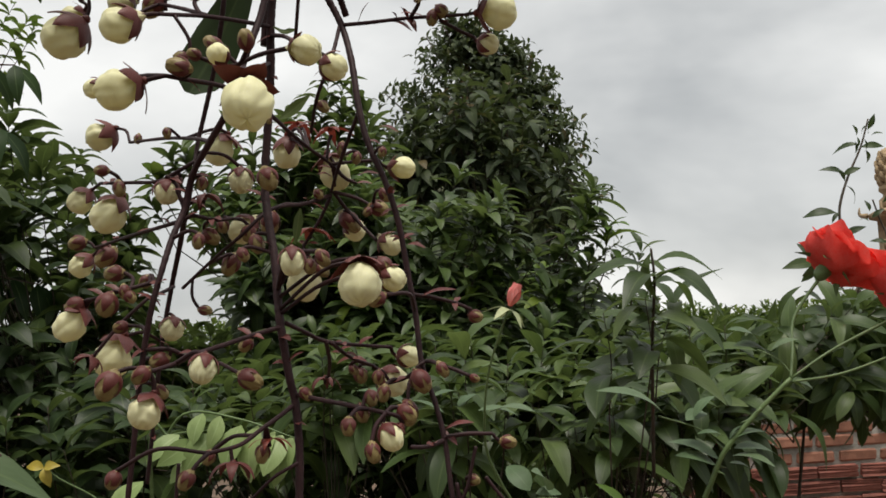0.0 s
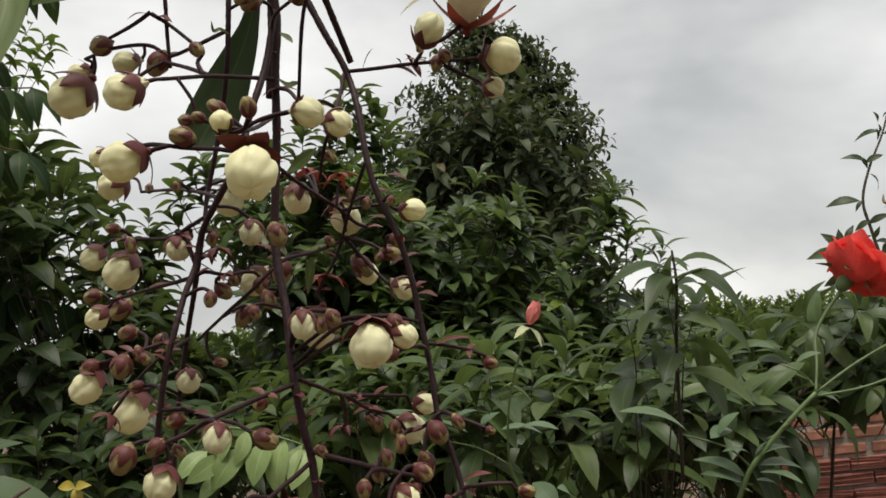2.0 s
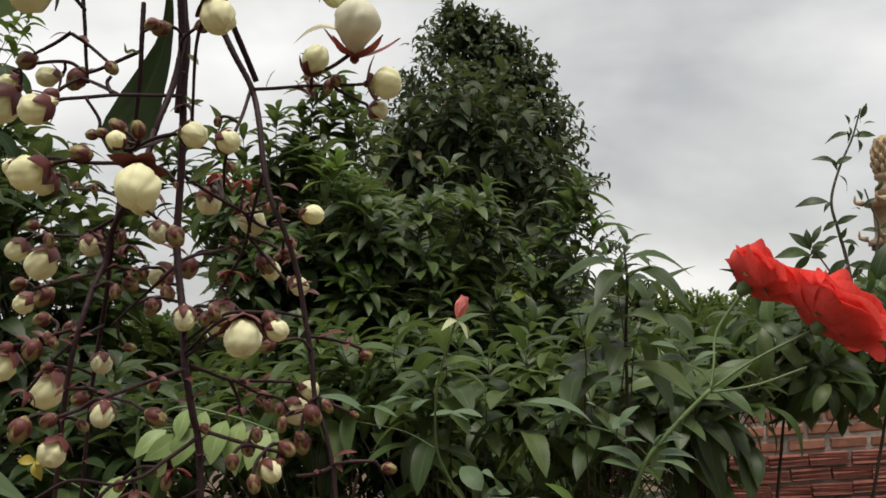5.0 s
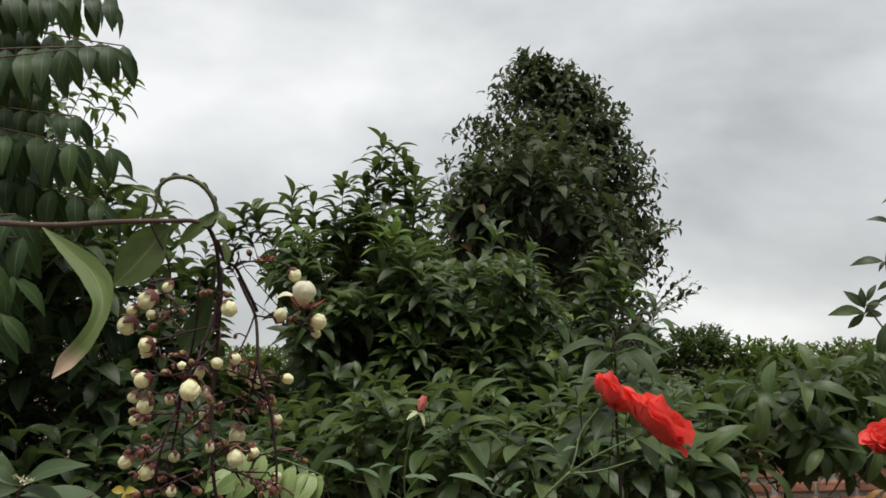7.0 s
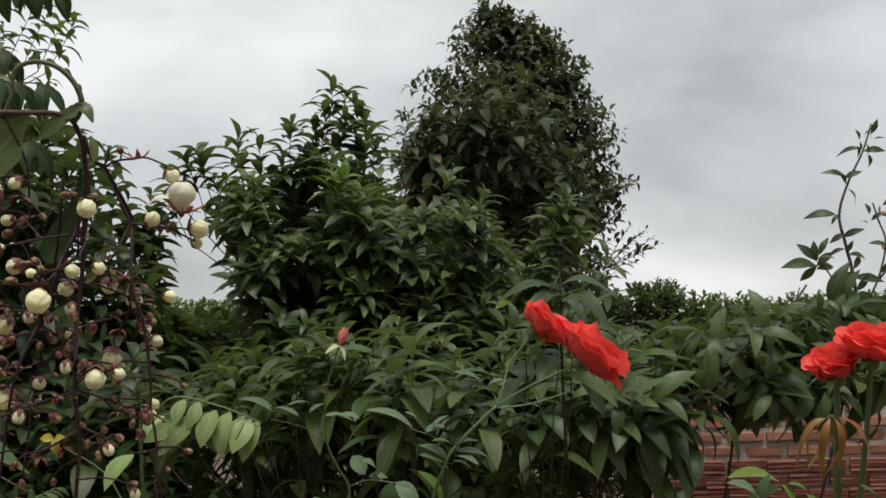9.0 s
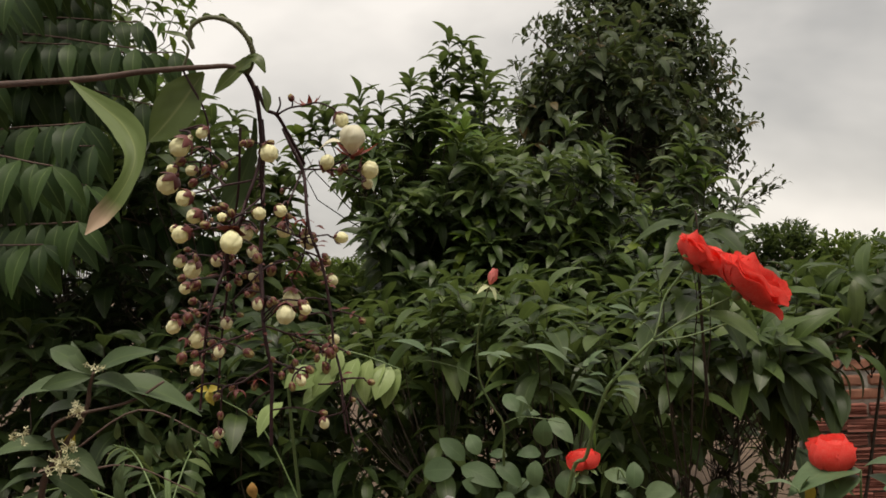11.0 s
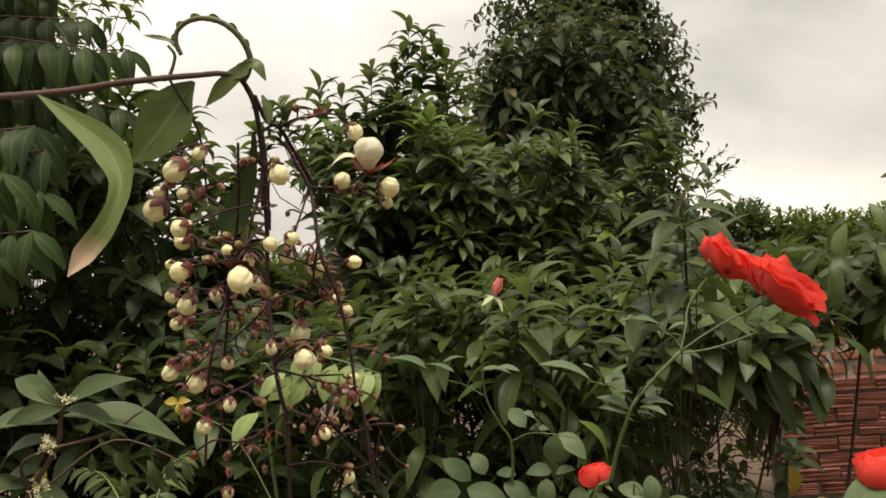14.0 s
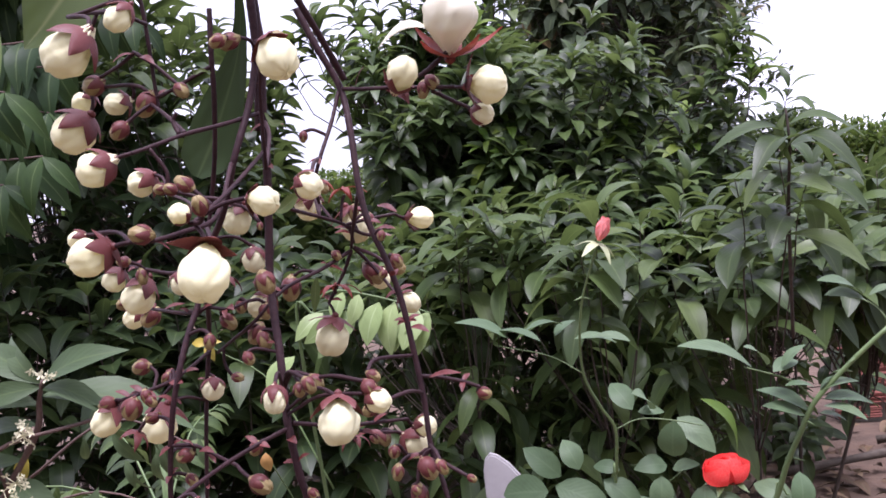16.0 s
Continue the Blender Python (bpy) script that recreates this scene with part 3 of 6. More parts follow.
    single("leaf", [mesh_of("leaf", *leaf_shape(0.32, c, 0.3, 8, 0.95, 0.004), SHRUB) for c in (0.55, 0.35)], own, bush)


def left_shrub():
    rng = random.Random(23)
    tips = []
    for k in range(360):
        x, y = rng.uniform(-2.3, -0.95), rng.uniform(2.3, 3.9)
        high = interp(x, [-2.3, -1.6, -1.37, -1.28, -1.18, -1.1, -1.0, -0.95], [2.45, 2.34, 2.22, 2.12, 1.98, 1.82, 1.6, 1.42])
        z = high - rng.random() ** 1.2 * (high - 0.75)
        tips.append(Vector((min(x + rng.uniform(-0.05, 0.05), -0.35 * y if z > 1.55 else 0), y, z)))
    for x, y, z in ((-1.16, 2.8, 1.95), (-1.2, 2.7, 2.03)):
        tips.append(Vector((x, y, z)))
    for k in range(120):
        tips.append(Vector((rng.uniform(-3.4, -1.7), rng.uniform(1.9, 3.6), rng.uniform(0.5, 1.9))))
    for k in range(110):
        tips.append(Vector((rng.uniform(-1.7, -0.55), rng.uniform(2.0, 2.5), rng.uniform(0.6, 1.42))))
    skel = [(-2.8, 2.8, 0.9), (-2.3, 2.6, 1.0), (-1.9, 3.0, 1.2), (-1.5, 2.7, 1.1), (-1.15, 2.8, 1.3), (-1.1, 2.1, 0.7), (-0.75, 2.1, 0.7), (-1.5, 2.1, 0.75)]
    leafy_shrub("dark_shrub", (-1.5, 2.7, 0), "dense dark green shrub with broad shaded leaves", tips, skel, 0.145, 12, 0.26, DARK, rng, shapes=BROAD, stem=0.004)


def back_left_tree():
    rng = random.Random(24)
    tips = []
    for k in range(130):
        x, y, z = rng.uniform(-3.8, -2.2), rng.uniform(3.9, 5.2), rng.uniform(1.6, 3.7)
        tips.append(Vector((x - 0.12 * abs(z - 2.8), y, z)))
    skel = [(-2.9, 4.5, 1.6), (-2.6, 4.5, 2.4), (-3.0, 4.6, 2.9), (-2.5, 4.3, 2.0)]
    bush = leafy_shrub("young_tree", (-2.9, 4.5, 0), "slender young tree with light green lance-shaped leaves", tips, skel, 0.14, 13, 0.45, SHRUB, rng, young=0.55)
    tagged(bush, category="tree")


def frond(base, tip, sag, pairs, length, rng, hang=0.8, start=0.15):
    """A feathered leaf: its stalk's line and the poses of its hanging leaflets."""
    base, tip = Vector(base), Vector(tip)
    line = smooth_line([base, base.lerp(tip, 0.5) + Vector((0, 0, sag)), tip], 6)
    poses = []
    for i in range(pairs):
        t = start + (1 - start) * i / (pairs - 1)
        s = min(t, 0.999) * (len(line) - 1)
        k = int(s)
        at, axis = line[k].lerp(line[k + 1], s - k), (line[k + 1] - line[k]).normalized()
        side = axis.cross(Vector((0, 0, 1))).normalized()
        for sign in (-1, 1):
            ahead = side * sign * rng.uniform(0.45, 0.8) + axis * rng.uniform(0.15, 0.5) + Vector((0, 0, -hang * rng.uniform(0.7, 1.3)))
            poses.append(turned(at, ahead, side * -sign * 0.2 + Vector((0, -0.55, 1)), length * rng.uniform(0.85, 1.1) * (0.8 + 0.35 * math.sin(math.pi * t))))
    return line, poses


def pinnate_tree():
    rng = random.Random(25)
    tree = thing("pinnate_tree", (-2.35, 2.5, 0), "small tree with dark drooping feathered leaves", "tree")
    bm, rest, own = bmesh.new(), [], []
    trunk = smooth_line([(-2.35, 2.5, -0.05), (-2.3, 2.45, 1.1), (-2.15, 2.35, 2.0), (-2.1, 2.3, 2.7)], 6)
    tube(bm, [v - tree.location for v in trunk], 0.05, 0.02, 8, 0.06, rng)
    part("trunk", bm, BARK, tree)
    ends = [(-1.03, 2.15, 2.46), (-1.08, 2.0, 2.40), (-1.04, 2.2, 2.17), (-1.08, 2.05, 2.15), (-1.05, 2.15, 2.0), (-1.15, 1.9, 1.93), (-1.2, 2.3, 2.3), (-1.1, 2.4, 2.55), (-1.25, 2.05, 2.7), (-1.3, 1.85, 2.28), (-1.4, 2.1, 1.8), (-1.35, 1.8, 2.05), (-1.2, 2.5, 2.75), (-1.45, 1.7, 2.5), (-1.127, 1.9, 1.868), (-1.123, 1.85, 1.762), (-1.119, 1.8, 1.667), (-1.117, 1.7, 1.794), (-1.185, 1.75, 1.614)]
    ends += [(rng.uniform(-1.75, -1.2), rng.uniform(2.0, 3.1), 1.5 + 0.085 * k) for k in range(18)]
    for k, end in enumerate(ends):
        z = min(2.65, max(1.3, end[2] + rng.uniform(-0.1, 0.12)))
        root = min(trunk, key=lambda v: abs(v.z - z))
        line, p = frond(root, end, rng.uniform(0.04, 0.1), rng.randint(10, 13), 0.165, rng, 1.0, 0.3)
        bm = bmesh.new()
        tube(bm, [v - tree.location for v in line], 0.006, 0.002, 5)
        part("stalk", bm, WOODY, tree)
        if k < 6:
            own += p
        else:
            rest += p
    shapes = [leaf_shape(0.36, c, 0.18, 5, 0.85) for c in (0.1, 0.25)]
    joined("crown", shapes, rest, PINNATE, tree)
    single("leaflet", [mesh_of("leaflet", *s, PINNATE) for s in shapes], own, tree)


def pale_plant():
    rng = random.Random(26)
    plant = thing("pale_leaved_plant", (-0.5, 1.75, 0), "plant with pale yellow-green leaflets hanging from thin stalks", "plant")
    bm, own = bmesh.new(), []
    for line, r in (([(-0.5, 1.75, -0.03), (-0.53, 1.72, 0.6), (-0.527, 1.6, 1.276), (-0.492, 1.6, 1.31), (-0.412, 1.57, 1.319)], 0.006), ([(-0.527, 1.62, 1.26), (-0.469, 1.6, 1.345), (-0.368, 1.58, 1.334), (-0.271, 1.57, 1.298)], 0.003)):
        tube(bm, [v - plant.location for v in smooth_line(line, 6)], r, 0.0012, 6)
    for x0, z0, x1, z1 in ((-0.365, 1.324, -0.386, 1.262), (-0.337, 1.322, -0.353, 1.246), (-0.308, 1.311, -0.34, 1.248), (-0.296, 1.304, -0.319, 1.251), (-0.278, 1.3, -0.312, 1.232), (-0.4, 1.341, -0.412, 1.296), (-0.429, 1.347, -0.441, 1.302), (-0.412, 1.313, -0.452, 1.262), (-0.446, 1.302, -0.487, 1.273), (-0.448, 1.268, -0.478, 1.24), (-0.533, 1.239, -0.571, 1.194), (-0.47, 1.313, -0.51, 1.279)):
        a, b = Vector((x0, 1.58, z0)), Vector((x1, 1.55 + rng.uniform(-0.03, 0.01), z1))
        own.append(turned(a, b - a, (rng.uniform(-0.5, 0.5), -0.9, rng.uniform(0.1, 0.7)), (b - a).length * 1.12))
    part("stalk", bm, CANE, plant)
    single("leaflet", [mesh_of("leaflet", *leaf_shape(w, c, 0.12, 7, 0.9, 0.0, 0.8), PALE) for w, c in ((0.58, 0.05), (0.52, 0.2), (0.46, 0.1))], own, plant)
    bm = bmesh.new()
    twig = smooth_line([(-0.53, 1.70, 0.95), (-0.63, 1.71, 1.16), (-0.72, 1.69, 1.235), (-0.747, 1.685, 1.257)], 5)
    tube(bm, [v - plant.location for v in twig], 0.0022, 0.001, 6)
    part("twig", bm, CANE, plant)
    at = twig[-1]
    yellow = [turned(at, d, (0.1, -0.9, 0.5), n) for d, n in (((-0.9, -0.2, 0.25), 0.034), ((0.7, -0.3, 0.2), 0.03), ((0.35, -0.3, -0.9), 0.036))]
    bm = bmesh.new()
    low = smooth_line([(-0.51, 1.74, 0.4), (-0.53, 1.6, 0.85), (-0.56, 1.46, 1.10)], 5)
    tube(bm, [v - plant.location for v in low], 0.0022, 0.001, 6)
    part("twig", bm, CANE, plant)
    single("dry_leaf", [mesh_of("dry_leaf", *leaf_shape(0.6, 0.5, 0.5, 7, 0.9, 0.03), WITHERED)], [turned(low[-1], (0.12, -0.2, -0.95), (0.2, -0.9, 0.3), 0.036)], plant, "withered orange leaf")
    single("yellow_leaflet", [mesh_of("yellow_leaflet", *leaf_shape(0.6, 0.4, 0.35, 7, 0.9, 0.02), YELLOW)], yellow, plant, "withering yellow leaflet")


def fine_plant():
    rng = random.Random(27)
    plant = thing("fine_leaved_plant", (-0.6, 1.15, 0), "low plant with small dark feathered leaves", "plant")
    bm, poses = bmesh.new(), []
    tube(bm, [v - plant.location for v in smooth_line([(-0.6, 1.15, -0.03), (-0.58, 1.13, 0.6), (-0.55, 1.1, 1.2)], 6)], 0.01, 0.005, 6)
    for k in range(20):
        z = rng.uniform(0.95, 1.22)
        a = rng.uniform(0, 6.28)
        base = Vector((-0.57, 1.12, z - 0.1))
        end = base + Vector((0.26 * math.cos(a), 0.2 * math.sin(a), rng.uniform(0.02, 0.12)))
        line, p = frond(base, end, 0.04, 9, 0.042, rng, 0.5, 0.25)
        tube(bm, [v - plant.location for v in line], 0.002, 0.001, 4)
        poses += p
    part("stalk", bm, CANE, plant)
    joined("leaves", [leaf_shape(0.34, c, 0.15, 4, 0.9) for c in (0.1, 0.25)], poses, SHRUB, plant)


def olive_shrub():
    rng = random.Random(28)
    bush = thing("flowering_shrub", (-0.55, 0.85, 0), "shrub with grey-green leaves and clusters of tiny cream flowers", "shrub")
    bm = bmesh.new()
    own = []
    main = smooth_line([(-0.55, 0.85, -0.03), (-0.54, 0.80, 0.7), (-0.52, 0.73, 1.15), (-0.505, 0.71, 1.26), (-0.475, 0.70, 1.302), (-0.433, 0.69, 1.353), (-0.423, 0.685, 1.381), (-0.414, 0.68, 1.398)], 6)
    tube(bm, [v - bush.location for v in main], 0.006, 0.0018, 6, 0.05, rng)
    tube(bm, [v - bush.location for v in smooth_line([(-0.475, 0.70, 1.302), (-0.459, 0.675, 1.344), (-0.372, 0.68, 1.364), (-0.335, 0.69, 1.384)], 6)], 0.0022, 0.0014, 6, 0.06, rng)
    for x0, z0, x1, z1, lean in ((-0.415, 1.398, -0.478, 1.431, 0.5), (-0.415, 1.399, -0.453, 1.435, 0.2), (-0.412, 1.398, -0.342, 1.421, 0.6), (-0.421, 1.396, -0.469, 1.387, 0.3), (-0.407, 1.387, -0.353, 1.387, 0.9), (-0.414, 1.382, -0.31, 1.353, 0.9), (-0.429, 1.38, -0.513, 1.383, 0.8), (-0.437, 1.361, -0.517, 1.35, 0.9), (-0.446, 1.329, -0.509, 1.314, 0.7), (-0.478, 1.313, -0.533, 1.32, 0.8), (-0.487, 1.291, -0.535, 1.301, 0.6), (-0.495, 1.275, -0.539, 1.27, 0.9), (-0.467, 1.307, -0.409, 1.284, 0.8), (-0.49, 1.27, -0.43, 1.245, 0.7), (-0.50, 1.25, -0.55, 1.22, 0.7), (-0.51, 1.23, -0.45, 1.20, 0.6), (-0.515, 1.2, -0.56, 1.16, 0.7), (-0.52, 1.17, -0.47, 1.13, 0.6)):
        a = min(main, key=lambda q: (q - Vector((x0, 0.69, z0))).length)
        b = Vector((x1, a.y + rng.uniform(-0.035, 0.03), z1))
        own.append(turned(a, b - a, (rng.uniform(-0.2, 0.2), -0.9 + 0.5 * lean, lean), (b - a).length * 1.1))
    # small drooping leaves of the lower twigs
    for k in range(26):
        a = Vector((rng.uniform(-0.45, -0.32), rng.uniform(0.72, 0.8), rng.uniform(1.20, 1.345)))
        b = a + Vector((rng.uniform(-0.02, 0.025), rng.uniform(-0.01, 0.01), -rng.uniform(0.025, 0.045)))
        own.append(turned(a, b - a, (rng.uniform(-0.6, 0.6), -0.9, 0.3), (b - a).length))
    for line in (((-0.475, 0.72, 1.30), (-0.40, 0.75, 1.345), (-0.32, 0.76, 1.31)), ((-0.49, 0.72, 1.27), (-0.42, 0.75, 1.28), (-0.34, 0.77, 1.24))):
        tube(bm, [v - bush.location for v in smooth_line(line, 5)], 0.0016, 0.0008, 6, 0.06, rng)
    part("stem", bm, WOODY, bush)
    single("leaf", [mesh_of("leaf", *leaf_shape(w, c, 0.3, 9, 0.92, 0.005), OLIVE) for w, c in ((0.32, 0.2), (0.27, 0.45), (0.30, 0.1))], own, bush)
    a, b = Vector((-0.467, 0.72, 1.327)), Vector((-0.474, 0.715, 1.300))
    single("yellow_leaf", [mesh_of("yellow_leaf", *leaf_shape(0.5, 0.2, 0.4, 7, 0.95, 0.01), YELLOW)], [turned(a, b - a, (0.2, -0.9, 0.3), (b - a).length)], bush, "yellowed leaf")
    for cx, cy, cz, n, r in ((-0.431, 0.67, 1.355, 18, 0.011), (-0.445, 0.66, 1.299, 30, 0.016), (-0.492, 0.66, 1.334, 12, 0.011), (-0.411, 0.67, 1.406, 4, 0.006), (-0.399, 0.67, 1.404, 4, 0.005), (-0.44, 0.665, 1.318, 9, 0.009)):
        cluster = bmesh.new()
        c = Vector((cx, cy, cz))
        for k in range(n):
            d = Vector((rng.gauss(0, 1), rng.gauss(0, 1), rng.gauss(0, 0.8))).normalized() * r * rng.uniform(0.5, 1.1)
            q = Vector((rng.gauss(0, 1), rng.gauss(0, 1) - 0.5, rng.gauss(0, 1))).normalized()
            for j in range(4):
                a = j * math.pi / 2 + 0.4
                side = q.orthogonal().normalized()
                out = math.cos(a) * side + math.sin(a) * q.cross(side)
                m = turned(c + d, out + q * 0.3, q, 0.0042)
                ring = [cluster.verts.new((m @ Vector(v)) - bush.location) for v in ((-0.12, 0.1, 0), (0.12, 0.1, 0), (0.24, 0.7, 0.1), (0, 1.0, 0.05), (-0.24, 0.7, 0.1))]
                cluster.faces.new(ring)
            tube(cluster, [c - bush.location, c + d - bush.location], 0.0005, 0.0004, 4)
        part("blossom", cluster, TINY, bush, "cluster of tiny cream flowers")


def magnolia_sapling():
    """The thin leafy stems that stand against the sky beyond the wall."""
    rng = random.Random(29)
    sap = thing("sapling", (2.327, 5.35, 0), "thin upright sapling with a few small leathery green leaves", "sapling")
    bm, own = bmesh.new(), []
    stems = [[(2.471, 5.35, 2.6), (2.412, 5.35, 2.435), (2.315, 5.35, 2.246), (2.255, 5.35, 2.059), (2.281, 5.35, 1.888), (2.313, 5.35, 1.719), (2.334, 5.35, 1.483), (2.327, 5.35, 1.151)], [(2.453, 5.35, 2.125), (2.481, 5.35, 2.018), (2.515, 5.35, 1.886), (2.464, 5.35, 1.683), (2.359, 5.35, 1.45), (2.327, 5.35, 1.151)], [(2.648, 5.35, 1.884), (2.559, 5.35, 1.784), (2.463, 5.35, 1.667)], [(2.12, 5.35, 1.805), (2.203, 5.35, 1.669), (2.311, 5.35, 1.484)]]
    stems[0].append((2.327, 5.35, -0.04))
    for k, line in enumerate(stems):
        tube(bm, [v - sap.location for v in smooth_line(line, 6)], 0.0045 if k < 2 else 0.004, 0.014 if k == 0 else 0.007, 6, 0.06, rng)
    part("stem", bm, BARK, sap)
    for x0, z0, x1, z1 in ((2.464, 2.538, 2.503, 2.631), (2.395, 2.504, 2.358, 2.564), (2.409, 2.452, 2.254, 2.444), (2.415, 2.435, 2.561, 2.439), (2.48, 2.503, 2.531, 2.516), (2.441, 2.417, 2.487, 2.323), (2.383, 2.47, 2.4, 2.393), (2.3, 2.281, 2.151, 2.335), (2.313, 2.212, 2.399, 2.108), (2.305, 2.257, 2.26, 2.299), (2.239, 2.059, 2.037, 2.055), (2.255, 2.059, 2.186, 2.005), (2.43, 2.057, 2.427, 2.142), (2.509, 2.107, 2.573, 2.167), (2.438, 2.019, 2.514, 2.073), (2.109, 1.789, 1.997, 1.909), (2.091, 1.772, 1.873, 1.757), (2.107, 1.755, 2.009, 1.661), (2.127, 1.822, 2.186, 1.947), (2.106, 1.738, 2.248, 1.76), (2.108, 1.782, 2.098, 1.925), (2.266, 1.922, 2.386, 1.982), (2.279, 1.854, 2.16, 1.822), (2.294, 1.82, 2.443, 1.802), (2.313, 1.719, 2.184, 1.619), (2.321, 1.685, 2.486, 1.656), (2.515, 1.886, 2.616, 1.918), (2.52, 1.869, 2.415, 1.894), (2.595, 1.834, 2.668, 1.765), (2.559, 1.784, 2.472, 1.7), (2.334, 1.618, 2.228, 1.484), (2.34, 1.601, 2.462, 1.516)):
        a, b = Vector((x0, 5.35, z0)), Vector((x1, 5.35 + rng.uniform(-0.08, 0.08), z1))
        own.append(turned(a, b - a, (rng.uniform(-0.5, 0.5), -0.8, rng.uniform(0.2, 0.9)), (b - a).length * 0.92))
        if rng.random() < 0.5:
            own.append(turned(a + Vector((rng.uniform(-0.02, 0.02), 0, rng.uniform(-0.03, 0.03))), (a - b) * 0.6 + Vector((0, rng.uniform(-0.1, 0.1), rng.uniform(-0.03, 0.12))), (0.2, -0.8, 0.5), (b - a).length * 0.7))
    single("leaf", [mesh_of("leaf", *leaf_shape(w, c, 0.2, 7, 0.9), DARK) for w, c in ((0.36, 0.1), (0.32, 0.25))], own, sap)


def undergrowth():
    rng = random.Random(31)
    tips = []
    for k in range(300):
        x, y = rng.uniform(-2.2, 1.05), rng.uniform(4.0, 5.3)
        tips.append(Vector((x, y, 1.45 - rng.random() ** 1.2 * 1.3)))
    skel = [(-1.6, 4.7, 0.4), (-0.8, 4.6, 0.4), (0.0, 4.7, 0.4), (0.7, 4.7, 0.4)]
    leafy_shrub("dark_shrub", (-0.5, 4.7, 0), "low dark green shrub growing in deep shade", tips, skel, 0.15, 11, 0.26, DARK, rng, shapes=BROAD, stem=0.004)


big_tree()
hedge()
dark_tree()
undergrowth()
centre_shrub()
front_shrub()
left_shrub()
back_left_tree()
pinnate_tree()
pale_plant()
fine_plant()
olive_shrub()
magnolia_sapling()


# ---- beyond the wall: shrine pinnacle and shed ----
def lathe(bm, rings, centre, sides=4, turn=math.pi / 4):
    """A tower of stacked, straight-sided tiers: rings of (half width, height)."""
    loops = []
    for w, z in rings:
        r = w / math.cos(math.pi / sides)
        loops.append([bm.verts.new((centre[0] + r * math.cos(turn + math.tau * k / sides), centre[1] + r * math.sin(turn + math.tau * k / sides), z)) for k in range(sides)])
    for a, b in zip(loops, loops[1:]):
        for k in range(sides):
            bm.faces.new((a[k], a[(k + 1) % sides], b[(k + 1) % sides], b[k]))
    bm.faces.new(loops[0][::-1])
    bm.faces.new(loops[-1])


def pinnacle():
    tower = thing("shrine_pillar", (4.23, 8.8, 0), "carved ochre stone pinnacle on a dark square pillar", "pillar")
    bm = bmesh.new()
    lathe(bm, [(0.13, -0.05), (0.13, 1.95), (0.15, 1.96), (0.15, 2.0)], (0, 0))
    part("pillar", bm, STONE_DARK, tower)
    bm = bmesh.new()
    lathe(bm, [(0.17, 2.0), (0.17, 2.05), (0.13, 2.07), (0.12, 2.1), (0.12, 2.36), (0.17, 2.38), (0.18, 2.43), (0.13, 2.46)], (0, 0))
    lathe(bm, [(0.10, 2.46), (0.125, 2.5), (0.125, 2.55), (0.09, 2.58), (0.085, 2.61), (0.12, 2.64), (0.12, 2.67), (0.10, 2.69)], (0, 0), 8)
    for sx in (-1, 1):
        for sy in (-1, 1):
            for z, w in ((2.07, 0.17), (2.42, 0.18)):
                c = Vector((sx * w, sy * w, z))
                tip = c + Vector((sx * 0.05, sy * 0.05, 0.09))
                tube(bm, smooth_line([c, c + Vector((sx * 0.05, sy * 0.05, 0.02)), tip], 3), 0.03, 0.006, 5)
    part("carved_tier", bm, STONE, tower)
    bm = bmesh.new()
    rng = random.Random(5)
    for level in range(6):
        z, r = 2.68 + level * 0.055, 0.125 - 0.004 * (level - 1.5) ** 2
        for k in range(8):
            a = math.tau * (k + 0.5 * (level % 2)) / 8
            base = Vector((0.7 * r * math.cos(a), 0.7 * r * math.sin(a), z))
            tip = Vector((1.05 * r * math.cos(a), 1.05 * r * math.sin(a), z + 0.08 + rng.uniform(-0.01, 0.015)))
            tube(bm, smooth_line([base, base.lerp(tip, 0.5) + Vector((0.02 * math.cos(a), 0.02 * math.sin(a), 0)), tip], 3), 0.034, 0.012, 5)
    lathe(bm, [(0.08, 2.67), (0.1, 2.8), (0.09, 2.95), (0.04, 3.05)], (0, 0), 8)
    part("lotus_finial", bm, STONE, tower, "weathered carved lotus finial")


def shed():
    house = thing("garden_shed", (4.55, 8.6, 0), "low shed with a sloping red sheet roof", "shed")
    bm = bmesh.new()
    bmesh.ops.create_cube(bm, size=1, matrix=Matrix.Translation((0, 0, 0.62)) @ Matrix.Diagonal((1.9, 1.5, 1.3, 1)))
    part("wall", bm, PLASTER, house)
    bm = bmesh.new()
    n = 64
    for row, (y, z) in enumerate(((-0.95, 1.27), (0, 1.6), (0.95, 1.27))):
        for k in range(n + 1):
            x = -1.1 + 2.2 * k / n
            wave = 0.02 * math.sin(k * math.tau / 4)
            bm.verts.new((x, y, z + wave - 0.08 * (x + 1.1)))
    bm.verts.ensure_lookup_table()
    for row in range(2):
        for k in range(n):
            a = row * (n + 1) + k
            bm.faces.new([bm.verts[i] for i in (a, a + 1, a + n + 2, a + n + 1)])
    bmesh.ops.solidify(bm, geom=bm.faces[:], thickness=0.012)
    part("roof", bm, ROOF, house, "red corrugated roof")


pinnacle()
shed()

# never in view: wall added behind the camera to cut low frontal skylight
bm = bmesh.new()
bmesh.ops.create_cube(bm, size=1, matrix=Matrix.Translation((0, -3.6, 1.65)) @ Matrix.Diagonal((16, 0.24, 3.4, 1)))
unseen_wall = part("wall_house", bm, PLASTER, None)
tagged(unseen_wall, "plain weathered plaster wall, unseen, added to block low light", "wall", kind="structure")

